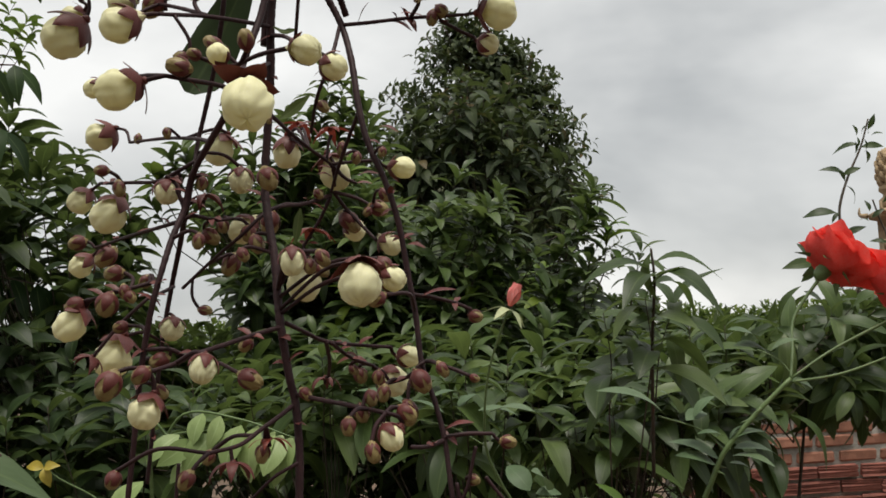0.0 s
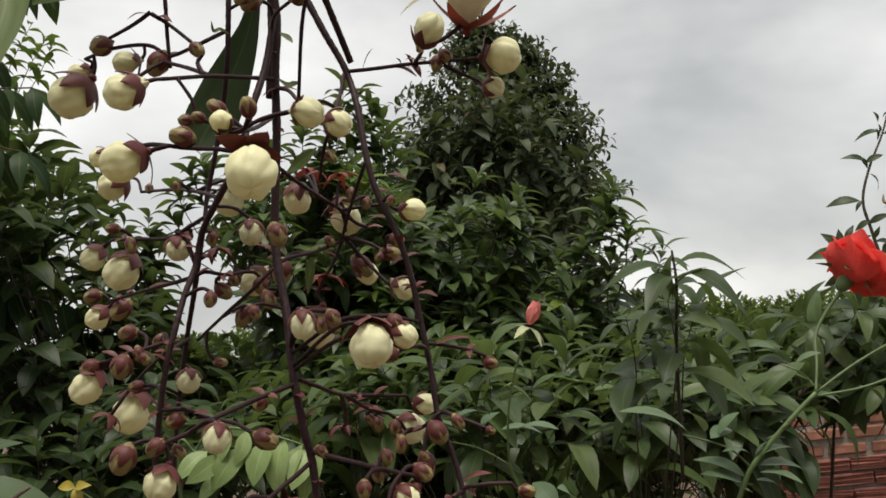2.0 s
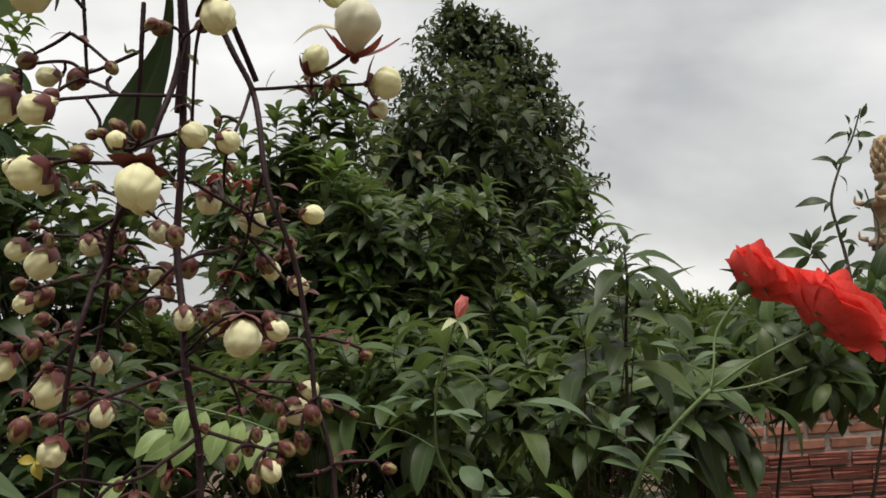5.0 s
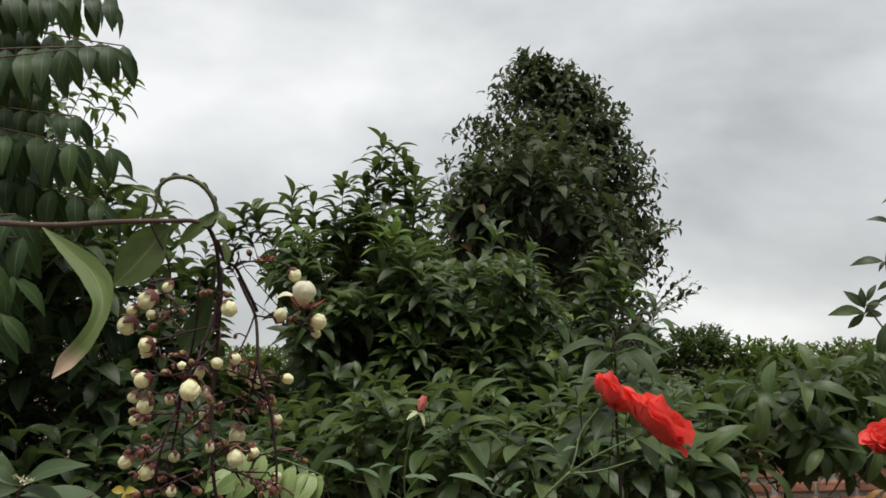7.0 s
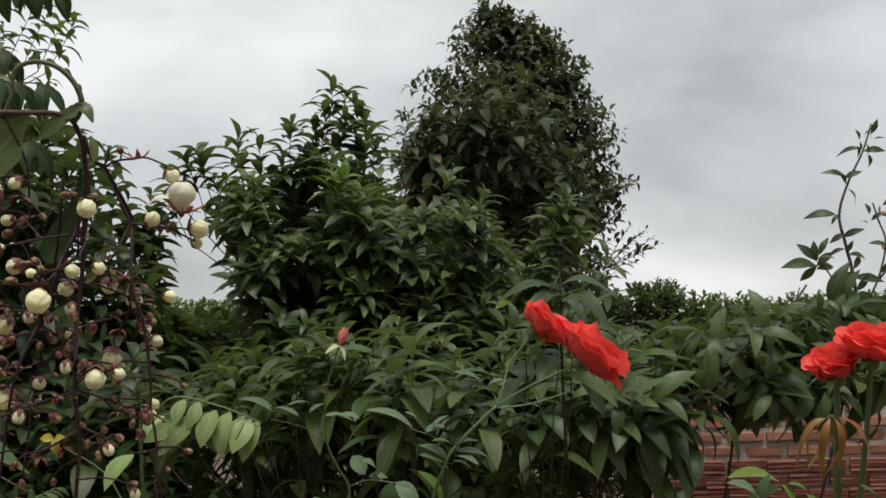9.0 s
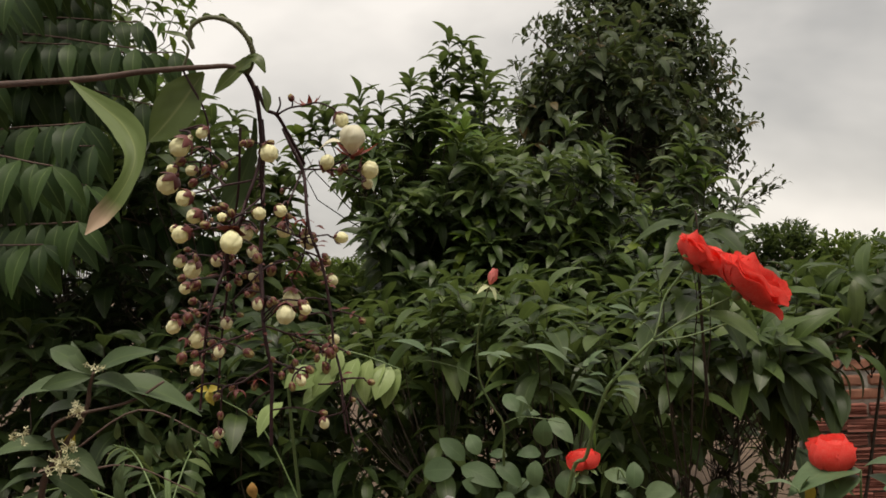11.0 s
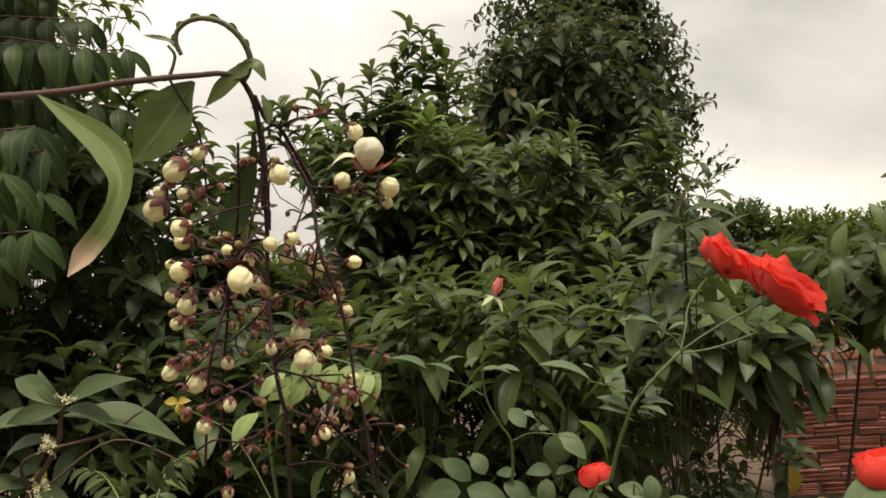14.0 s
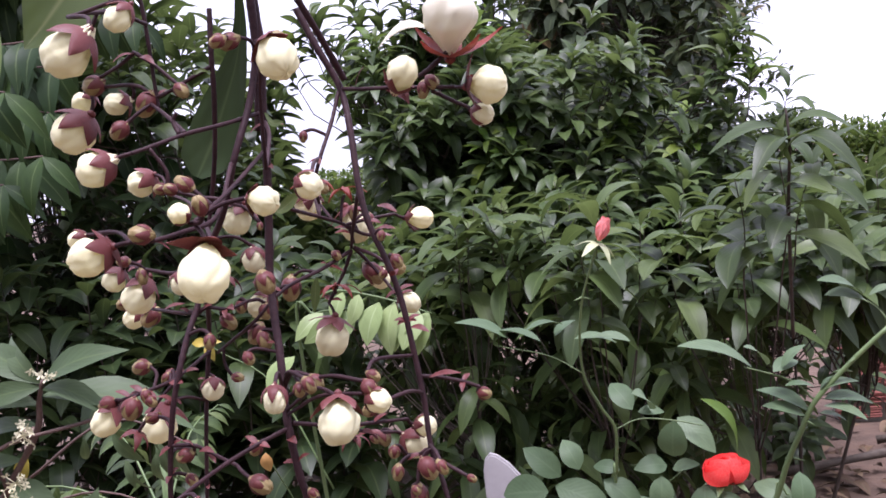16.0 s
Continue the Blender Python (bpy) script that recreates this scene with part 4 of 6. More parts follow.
bm = bmesh.new()
outline = [(-0.205, 0.0), (-0.212, 0.5), (-0.217, 1.02), (-0.213, 1.04), (-0.203, 1.05), (-0.19, 1.046), (-0.17, 1.03), (-0.105, 0.952), (-0.03, 0.86), (0.02, 0.78), (0.03, 0.6), (0.035, 0.0)]
face = bm.faces.new([bm.verts.new((x + 0.1, 0.06 * z, z)) for x, z in outline])
solid = bmesh.ops.extrude_face_region(bm, geom=[face])
bmesh.ops.translate(bm, vec=(0, 0.014, 0), verts=[v for v in solid["geom"] if isinstance(v, bmesh.types.BMVert)])
bmesh.ops.recalc_face_normals(bm, faces=bm.faces[:])
bmesh.ops.bevel(bm, geom=[e for e in bm.edges if e.calc_face_angle(0) > 1.2], offset=0.003, segments=2, affect="EDGES")
board = part("white_board", bm, PLASTIC, None)
board.data.polygons.foreach_set("use_smooth", [False] * len(board.data.polygons))
board.location = (-0.1, 1.55, -0.02)
tagged(board, "broken white board standing on the soil among the shrub stems", "board")
for k, (a, b, c) in enumerate((((0.7, 4.3, 0.05), (1.6, 4.45, 0.1), (2.7, 4.2, 0.06)), ((0.9, 3.9, 0.04), (1.7, 3.7, 0.07), (2.4, 3.95, 0.04)), ((1.2, 4.7, 0.05), (1.9, 4.6, 0.16), (2.6, 4.75, 0.05)))):
    bm = bmesh.new()
    rng = random.Random(40 + k)
    tube(bm, [v - Vector(b) for v in smooth_line([a, b, c], 8)], 0.022, 0.01, 7, 0.15, rng)
    stick = part("fallen_branch", bm, BARK, None)
    stick.location = b
    tagged(stick, "bare brown branch fallen on the soil", "branch", "fallen branches")


# ---- the hanging flower clusters of the vine ----
def strip_leaf(line, width, face, n=5, belly=0.8, fold=0.2, twist=0.0, ripple=0.0, widths=None):
    """A large leaf along a line, its upper side towards face, turned by twist degrees from base to tip."""
    line = smooth_line(line, n)
    v, f, uv = [], [], []
    last, across = len(line) - 1, (-1, -0.5, 0, 0.5, 1)
    for i, c in enumerate(line):
        t = i / last
        ahead = (line[min(i + 1, last)] - line[max(i - 1, 0)]).normalized()
        up = Vector(face) - ahead * ahead.dot(Vector(face))
        up = Matrix.Rotation(radians(twist * t), 3, ahead) @ up.normalized()
        side = ahead.cross(up)
        w = width * 0.5 * max(0.04, math.sin(math.pi * min(0.985, t ** belly)) ** 0.8)
        if widths:
            w = 0.5 * float(np.interp(t, np.linspace(0, 1, len(widths)), widths))
        for s in across:
            v.append(c + side * s * w + up * (abs(s) * w * fold + ripple * width * s * math.sin(9 * t + 1)))
            uv.append((0.5 + 0.5 * s, t))
        if i:
            for k in range(4):
                a = 5 * (i - 1) + k
                f.append((a, a + 1, a + 6, a + 5))
    return np.array(v), np.array(f), np.array(uv)


def ball_mesh(name, mat, neck=0.0, lobes=5, squash=1.0, rng=random):
    """A flower bud of radius 1 with its tip at +z: lobes meet in grooves at the tip, a neck runs back to the calyx."""
    v, f, uv, n, m = [], [], [], 40, 18
    spin = rng.uniform(0.3, 0.7)
    for i in range(m + 1):
        b = math.pi * i / m
        for k in range(n):
            a = math.tau * k / n
            g = abs(math.sin(lobes * 0.5 * (a + spin * b)))
            groove = 1 - 0.11 * math.exp(-(g / 0.3) ** 2) * math.sin(b) ** 0.4 * (1 - math.exp(-(b / 0.5) ** 2))
            r = math.sin(b) * groove
            z = math.cos(b) * squash * (1 - 0.06 * math.exp(-(b / 0.28) ** 2))
            if b > 1.9:
                t = (b - 1.9) / (math.pi - 1.9)
                z -= neck * t * t
                r = r * (1 - 0.35 * t) + 0.16 * t * (neck > 0)
            bumpy = 1 + 0.10 * noise.noise(Vector((math.cos(a) * 2.1, math.sin(a) * 2.1, z * 2.4 + spin * 9)))
            v.append((r * math.cos(a) * bumpy, r * math.sin(a) * bumpy, z * bumpy))
            uv.append((k / n, i / m))
    for i in range(m):
        for k in range(n):
            f.append((i * n + k, i * n + (k + 1) % n, (i + 1) * n + (k + 1) % n, (i + 1) * n + k))
    return mesh_of(name, np.array(v), np.array(f)[:, ::-1], np.array(uv), mat)


def calyx_mesh(name, mat, root, reach, flare, width, rng=random):
    """Five pointed sepals that rise from the root (on -z) over the bud's skin, so far round it, and flare away from it."""
    v, f, uv = [], [], []
    for s in range(5):
        a0 = math.tau * s / 5 + rng.uniform(-0.15, 0.15)
        far, wide = reach * rng.uniform(0.88, 1.1), flare * rng.uniform(0.5, 1.5)
        base = len(v)
        for i in range(9):
            t = i / 8
            w = width * max(0.04, math.sin(math.pi * (0.15 + 0.85 * t) ** 0.75) ** 0.8)
            b = math.pi - t * far
            skin = 1.07 + wide * t ** 1.6
            rr = max(0.13, skin * math.sin(b))
            zz = skin * math.cos(b) + (root + 1.05) * (1 - t) ** 1.5
            for k, e in enumerate((-1, -0.5, 0, 0.5, 1)):
                a = a0 + e * w / max(rr, 0.32)
                lift = 1 + 0.05 * (1 - abs(e))
                v.append((rr * lift * math.cos(a), rr * lift * math.sin(a), zz))
                uv.append((0.5 + 0.5 * e, t))
            if i:
                for k in range(4):
                    q = base + 5 * (i - 1) + k
                    f.append((q, q + 1, q + 6, q + 5))
    # the round seat that joins them to the stalk
    base, n = len(v), 10
    for i, (r, z) in enumerate(((0.07, -0.2), (0.2, -0.08), (0.22, 0.05), (0.1, 0.12))):
        for k in range(n):
            v.append((r * math.cos(math.tau * k / n), r * math.sin(math.tau * k / n), root + z))
            uv.append((0, 0))
        if i:
            for k in range(n):
                f.append((base + (i - 1) * n + k, base + (i - 1) * n + (k + 1) % n, base + i * n + (k + 1) % n, base + i * n + k))
    return mesh_of(name, np.array(v), np.array(f), np.array(uv), mat)


def vine():
    rng = random.Random(60)
    plant = thing("flowering_vine", (-0.05, 0.26, 1.60), "flowering vine with hanging clusters of round cream buds and maroon calyces", "vine")
    origin = plant.location
    bare = []

    def stem(points, r0, r1, n=6, mat=STEM, name="stem", label=""):
        line = smooth_line(points, n)
        bare.extend(line)
        bm = bmesh.new()
        fine = [a.lerp(b, k / 3) for a, b in zip(line, line[1:]) for k in range(3)] + [line[-1]]
        tube(bm, [v - origin for v in fine], r0 * 0.98, r1 * 0.98, 9, 0.07, rng)
        return part(name, bm, mat, plant, label)

    # the woody branch that carries the clusters, and its looped shoot
    stem([(-0.2657, 0.3100, 1.6364), (-0.2061, 0.2850, 1.6283), (-0.1724, 0.2700, 1.6235), (-0.1445, 0.2660, 1.6222), (-0.1198, 0.2640, 1.6226), (-0.0916, 0.2650, 1.6224), (-0.0759, 0.2670, 1.6222), (-0.0626, 0.2700, 1.6221), (-0.0539, 0.2730, 1.6183), (-0.0485, 0.2760, 1.6076), (-0.0470, 0.2780, 1.5929)], 0.0024, 0.0012, name="branch", mat=WOODY, label="grey-brown woody branch")
    bm = bmesh.new()
    tube(bm, [v - origin for v in smooth_line([(-0.2657, 0.3100, 1.6364), (-0.42, 0.40, 1.60), (-0.72, 0.60, 1.45), (-0.95, 0.80, 0.8), (-1.0, 0.85, -0.03)], 8)], 0.0026, 0.012, 8, 0.05, rng)
    part("trunk", bm, WOODY, plant)
    stem([(-0.0913, 0.2660, 1.6233), (-0.0888, 0.2660, 1.6283), (-0.0872, 0.2660, 1.6345), (-0.0901, 0.2650, 1.6399)], 0.001, 0.0009, name="tendril", n=5, mat=VINE_STEM)
    arch = [(-0.0826, 0.2640, 1.6336), (-0.0843, 0.2630, 1.6389), (-0.0830, 0.2620, 1.6459), (-0.0760, 0.2620, 1.6507), (-0.0661, 0.2620, 1.6510), (-0.0563, 0.2640, 1.6470), (-0.0491, 0.2670, 1.6388), (-0.0463, 0.2700, 1.6293), (-0.0488, 0.2720, 1.6218), (-0.0524, 0.2730, 1.6174)]
    stem(arch, 0.0012, 0.0020, 6, VINE_STEM, "looped_shoot", "grey-green looped shoot with small bracts")
    for k in range(1, 9):
        a, b = Vector(arch[k]), Vector(arch[k]).lerp(Vector(arch[k + 1]), 0.9)
        lift = Vector((0.3 * (k - 4), -0.4, 1.0)).normalized() * 0.002
        v, f, uv = strip_leaf([a, a.lerp(b, 0.5) + lift, b], 0.0036, (0.2 * (k - 4), -0.8, 0.5), 4, ripple=0.12, twist=30)
        part("bract", mesh_of("bract", v - np.array(origin), f, uv, VINE_LEAF), VINE_LEAF, plant)

    # main stalks of the cluster
    stem([(-0.0524, 0.2730, 1.6174), (-0.0486, 0.2760, 1.6059), (-0.0474, 0.2780, 1.5929), (-0.0472, 0.2790, 1.5795), (-0.0480, 0.2800, 1.5637), (-0.0499, 0.2800, 1.5461)], 0.00145, 0.0014, name="main_stalk")
    stem([(-0.0472, 0.2810, 1.5890), (-0.0468, 0.2810, 1.5797), (-0.0461, 0.2800, 1.5701), (-0.0475, 0.2790, 1.5535), (-0.0480, 0.2780, 1.5354), (-0.0493, 0.2770, 1.5177), (-0.0502, 0.2750, 1.5020), (-0.0484, 0.2700, 1.4895), (-0.0458, 0.2640, 1.4775), (-0.0445, 0.2600, 1.4646), (-0.0434, 0.2580, 1.4567), (-0.0415, 0.2570, 1.4443), (-0.0401, 0.2570, 1.4373), (-0.0391, 0.2550, 1.4246), (-0.0392, 0.2520, 1.4089), (-0.0395, 0.2500, 1.3893)], 0.00145, 0.0011, name="main_stalk")
    stem([(-0.0476, 0.2760, 1.6093), (-0.0424, 0.2770, 1.5948), (-0.0365, 0.2800, 1.5907), (-0.0321, 0.2850, 1.5806), (-0.0288, 0.2920, 1.5702), (-0.0260, 0.2980, 1.5607)], 0.0012, 0.0011, name="main_stalk")
    stem([(-0.0399, 0.3000, 1.5853), (-0.0340, 0.2990, 1.5716), (-0.0279, 0.2986, 1.5583), (-0.0243, 0.2920, 1.5439), (-0.0221, 0.2860, 1.5276), (-0.0195, 0.2830, 1.5151), (-0.0142, 0.2810, 1.5012), (-0.0108, 0.2800, 1.4886), (-0.0086, 0.2790, 1.4730), (-0.0067, 0.2770, 1.4594), (-0.0055, 0.2740, 1.4454), (-0.0022, 0.2710, 1.4349), (0.0002, 0.2680, 1.4240), (0.0015, 0.2640, 1.4107), (0.0039, 0.2600, 1.3933)], 0.00125, 0.0007, name="main_stalk")
    stem([(-0.0464, 0.2790, 1.5734), (-0.0488, 0.2720, 1.5543), (-0.0522, 0.2640, 1.5386), (-0.0577, 0.2640, 1.5231), (-0.0655, 0.2700, 1.5138), (-0.0720, 0.2750, 1.5056), (-0.0750, 0.2760, 1.4956), (-0.0771, 0.2700, 1.4861), (-0.0787, 0.2640, 1.4754), (-0.0808, 0.2620, 1.4660), (-0.0831, 0.2620, 1.4550), (-0.0850, 0.2620, 1.4425), (-0.0868, 0.2620, 1.4270), (-0.0890, 0.2620, 1.4102)], 0.00115, 0.0008, name="main_stalk")
    stem([(-0.0724, 0.2760, 1.5054), (-0.0779, 0.2880, 1.4968), (-0.0837, 0.3000, 1.4871), (-0.0887, 0.3080, 1.4764), (-0.0920, 0.3100, 1.4634), (-0.0944, 0.3100, 1.4486), (-0.0965, 0.3100, 1.4320), (-0.0992, 0.3100, 1.4101)], 0.001, 0.0007, name="main_stalk")
    stem([(-0.0591, 0.2750, 1.5841), (-0.0598, 0.2740, 1.5711), (-0.0615, 0.2760, 1.5576), (-0.0657, 0.2810, 1.5414), (-0.0706, 0.2850, 1.5264), (-0.0729, 0.2850, 1.5176), (-0.0727, 0.2800, 1.5080)], 0.0009, 0.0007, name="main_stalk")
    stem([(-0.0914, 0.2660, 1.6215), (-0.0865, 0.2660, 1.6115), (-0.0816, 0.2680, 1.6008), (-0.0788, 0.2700, 1.5902), (-0.0782, 0.2710, 1.5779), (-0.0784, 0.2720, 1.5657), (-0.0780, 0.2720, 1.5561)], 0.0008, 0.0006, name="main_stalk")
    # side branches, from the top down
    stem([(-0.0606, 0.2740, 1.5667), (-0.0695, 0.2730, 1.5628), (-0.0754, 0.2720, 1.5602), (-0.0807, 0.2720, 1.5591)], 0.0007, 0.00055, name="side_branch")
    stem([(-0.0829, 0.2710, 1.5737), (-0.0889, 0.2720, 1.5706), (-0.0981, 0.2750, 1.5680)], 0.0007, 0.00055, name="side_branch")
    stem([(-0.0826, 0.2710, 1.5732), (-0.0772, 0.2710, 1.5691), (-0.0695, 0.2700, 1.5618)], 0.0007, 0.00055, name="side_branch")
    stem([(-0.0476, 0.2790, 1.5517), (-0.0536, 0.2620, 1.5480), (-0.0602, 0.2500, 1.5455), (-0.0651, 0.2400, 1.5426), (-0.0685, 0.2340, 1.5409)], 0.0007, 0.00055, name="side_branch")
    stem([(-0.0602, 0.2500, 1.5458), (-0.0694, 0.2600, 1.5518), (-0.0793, 0.2700, 1.5575)], 0.0007, 0.00055, name="side_branch")
    stem([(-0.0615, 0.2490, 1.5458), (-0.0632, 0.2500, 1.5495), (-0.0618, 0.2500, 1.5517)], 0.0007, 0.00055, name="side_branch")
    stem([(-0.0476, 0.2790, 1.5490), (-0.0412, 0.2650, 1.5437), (-0.0339, 0.2400, 1.5332)], 0.0007, 0.00055, name="side_branch")
    stem([(-0.0482, 0.2780, 1.5399), (-0.0477, 0.2500, 1.5298), (-0.0468, 0.2300, 1.5241), (-0.0469, 0.2200, 1.5213)], 0.0007, 0.00055, name="side_branch")
    stem([(-0.0527, 0.2620, 1.5364), (-0.0495, 0.2400, 1.5220), (-0.0530, 0.2250, 1.5190), (-0.0573, 0.2160, 1.5178), (-0.0607, 0.2140, 1.5182)], 0.0007, 0.00055, name="side_branch")
    stem([(-0.0654, 0.2700, 1.5146), (-0.0739, 0.2850, 1.5191), (-0.0925, 0.3150, 1.5267), (-0.1134, 0.3400, 1.5317)], 0.0007, 0.00055, name="side_branch")
    stem([(-0.0717, 0.2770, 1.5101), (-0.0778, 0.2780, 1.5073), (-0.0835, 0.2790, 1.5050), (-0.0932, 0.2840, 1.5060), (-0.1062, 0.2920, 1.5078)], 0.0007, 0.00055, name="side_branch")
    stem([(-0.0753, 0.2770, 1.4961), (-0.0788, 0.2780, 1.5048), (-0.0810, 0.2780, 1.5064)], 0.0007, 0.00055, name="side_branch")
    stem([(-0.0754, 0.2760, 1.4922), (-0.0863, 0.2850, 1.4914), (-0.1008, 0.3000, 1.4911), (-0.1193, 0.3200, 1.4903)], 0.0007, 0.00055, name="side_branch")
    stem([(-0.0772, 0.2760, 1.4907), (-0.0727, 0.2760, 1.4934), (-0.0664, 0.2780, 1.4921), (-0.0630, 0.2850, 1.4932)], 0.0007, 0.00055, name="side_branch")
    stem([(-0.0795, 0.2660, 1.4738), (-0.0851, 0.2640, 1.4721), (-0.0910, 0.2620, 1.4706), (-0.0977, 0.2620, 1.4689)], 0.0007, 0.00055, name="side_branch")
    stem([(-0.0881, 0.3070, 1.4745), (-0.0896, 0.3000, 1.4724), (-0.0909, 0.2900, 1.4703)], 0.0007, 0.00055, name="side_branch")
    stem([(-0.0831, 0.2620, 1.4540), (-0.0757, 0.2620, 1.4536), (-0.0710, 0.2620, 1.4512), (-0.0596, 0.2550, 1.4490)], 0.0007, 0.00055, name="side_branch")
    stem([(-0.0436, 0.2580, 1.4583), (-0.0501, 0.2500, 1.4562), (-0.0558, 0.2420, 1.4540), (-0.0599, 0.2300, 1.4520), (-0.0631, 0.2220, 1.4499), (-0.0666, 0.2160, 1.4486)], 0.0007, 0.00055, name="side_branch")
    stem([(-0.0424, 0.2590, 1.4594), (-0.0383, 0.2660, 1.4567), (-0.0337, 0.2720, 1.4539), (-0.0265, 0.2800, 1.4524), (-0.0153, 0.2880, 1.4510)], 0.0007, 0.00055, name="side_branch")
    stem([(-0.0319, 0.2730, 1.4533), (-0.0274, 0.2850, 1.4484), (-0.0218, 0.2930, 1.4456)], 0.0007, 0.00055, name="side_branch")
    stem([(-0.0331, 0.2720, 1.4535), (-0.0341, 0.2850, 1.4476), (-0.0365, 0.2990, 1.4427)], 0.0007, 0.00055, name="side_branch")
    stem([(-0.0395, 0.2570, 1.4395), (-0.0312, 0.2480, 1.4382), (-0.0225, 0.2380, 1.4371), (-0.0135, 0.2320, 1.4353)], 0.0007, 0.00055, name="side_branch")
    stem([(-0.0405, 0.2570, 1.4368), (-0.0439, 0.2500, 1.4340), (-0.0476, 0.2450, 1.4314), (-0.0513, 0.2380, 1.4286), (-0.0571, 0.2300, 1.4278)], 0.0007, 0.00055, name="side_branch")
    stem([(-0.0487, 0.2780, 1.5240), (-0.0443, 0.2900, 1.5203), (-0.0394, 0.3020, 1.5168), (-0.0343, 0.3100, 1.5130), (-0.0342, 0.3160, 1.5070)], 0.0007, 0.00055, name="side_branch")
    stem([(-0.0221, 0.2860, 1.5249), (-0.0269, 0.2970, 1.5190), (-0.0325, 0.3100, 1.5109), (-0.0357, 0.3170, 1.5052)], 0.0007, 0.00055, name="side_branch")
    stem([(-0.0358, 0.3170, 1.5042), (-0.0430, 0.3050, 1.4998), (-0.0508, 0.2870, 1.4958), (-0.0600, 0.2820, 1.4869), (-0.0704, 0.2900, 1.4811), (-0.0848, 0.3060, 1.4738)], 0.0007, 0.00055, name="side_branch")
    stem([(-0.0358, 0.3170, 1.5042), (-0.0396, 0.3180, 1.4968), (-0.0429, 0.3180, 1.4918), (-0.0461, 0.3170, 1.4865)], 0.0007, 0.00055, name="side_branch")
    stem([(-0.0349, 0.3170, 1.5052), (-0.0308, 0.3200, 1.4992), (-0.0252, 0.3180, 1.4926), (-0.0203, 0.3140, 1.4870)], 0.0007, 0.00055, name="side_branch")
    stem([(-0.0345, 0.3170, 1.5051), (-0.0268, 0.3130, 1.5021), (-0.0209, 0.3100, 1.4984)], 0.0007, 0.00055, name="side_branch")
    stem([(-0.0342, 0.3100, 1.5136), (-0.0278, 0.3130, 1.5146), (-0.0187, 0.3160, 1.5154)], 0.0007, 0.00055, name="side_branch")
    stem([(-0.0341, 0.3100, 1.5130), (-0.0305, 0.3160, 1.5096), (-0.0272, 0.3200, 1.5084)], 0.0007, 0.00055, name="side_branch")
    stem([(-0.0279, 0.2985, 1.5579), (-0.0184, 0.2930, 1.5563), (-0.0069, 0.2870, 1.5549), (0.0022, 0.2820, 1.5533), (0.0128, 0.2780, 1.5519)], 0.0007, 0.00055, name="side_branch")
    stem([(0.0048, 0.2820, 1.5521), (0.0106, 0.2820, 1.5485), (0.0157, 0.2820, 1.5457)], 0.0007, 0.00055, name="side_branch")
    stem([(-0.0041, 0.2850, 1.5548), (-0.0015, 0.2700, 1.5526), (-0.0005, 0.2620, 1.5525)], 0.0007, 0.00055, name="side_branch")
    stem([(-0.0284, 0.2985, 1.5574), (-0.0297, 0.2900, 1.5466), (-0.0317, 0.2800, 1.5353), (-0.0350, 0.2830, 1.5282), (-0.0389, 0.2970, 1.5220)], 0.0007, 0.00055, name="side_branch")
    stem([(-0.0314, 0.2800, 1.5358), (-0.0277, 0.2620, 1.5341), (-0.0251, 0.2500, 1.5301)], 0.0007, 0.00055, name="side_branch")
    stem([(-0.0079, 0.2790, 1.4665), (-0.0016, 0.2800, 1.4654), (0.0051, 0.2810, 1.4634), (0.0100, 0.2820, 1.4612)], 0.0007, 0.00055, name="side_branch")
    stem([(-0.0058, 0.2740, 1.4462), (-0.0026, 0.2660, 1.4466), (-0.0001, 0.2600, 1.4456)], 0.0007, 0.00055, name="side_branch")
    stem([(-0.0059, 0.2740, 1.4449), (-0.0091, 0.2720, 1.4410), (-0.0099, 0.2700, 1.4356)], 0.0007, 0.00055, name="side_branch")
    stem([(-0.0057, 0.2740, 1.4454), (-0.0103, 0.2800, 1.4419), (-0.0159, 0.2850, 1.4402)], 0.0007, 0.00055, name="side_branch")
    stem([(-0.0000, 0.2680, 1.4248), (0.0068, 0.2680, 1.4255), (0.0140, 0.2690, 1.4251)], 0.0007, 0.00055, name="side_branch")
    stem([(-0.0001, 0.2680, 1.4240), (-0.0043, 0.2600, 1.4234), (-0.0084, 0.2500, 1.4246)], 0.0007, 0.00055, name="side_branch")
    stem([(-0.0365, 0.2800, 1.5907), (-0.0263, 0.2750, 1.5933), (-0.0125, 0.2620, 1.5915), (0.0005, 0.2500, 1.5899), (0.0067, 0.2620, 1.5877)], 0.0007, 0.00055, name="side_branch")
    stem([(-0.0365, 0.2800, 1.5914), (-0.0331, 0.2780, 1.5965), (-0.0331, 0.2770, 1.6013)], 0.0007, 0.00055, name="side_branch")
    stem([(-0.0780, 0.2710, 1.5814), (-0.0758, 0.2500, 1.5812), (-0.0730, 0.2300, 1.5777), (-0.0741, 0.2220, 1.5756)], 0.0007, 0.00055, name="side_branch")
    stem([(-0.0782, 0.2720, 1.5586), (-0.0841, 0.2720, 1.5637), (-0.0973, 0.2760, 1.5652), (-0.1095, 0.2850, 1.5659)], 0.0007, 0.00055, name="side_branch")
    stem([(-0.0390, 0.2520, 1.4217), (-0.0454, 0.2500, 1.4184), (-0.0517, 0.2500, 1.4128)], 0.00055, 0.0004, name="side_branch")
    stem([(-0.0391, 0.2510, 1.4103), (-0.0231, 0.2520, 1.4110), (-0.0090, 0.2550, 1.4064)], 0.00055, 0.0004, name="side_branch")
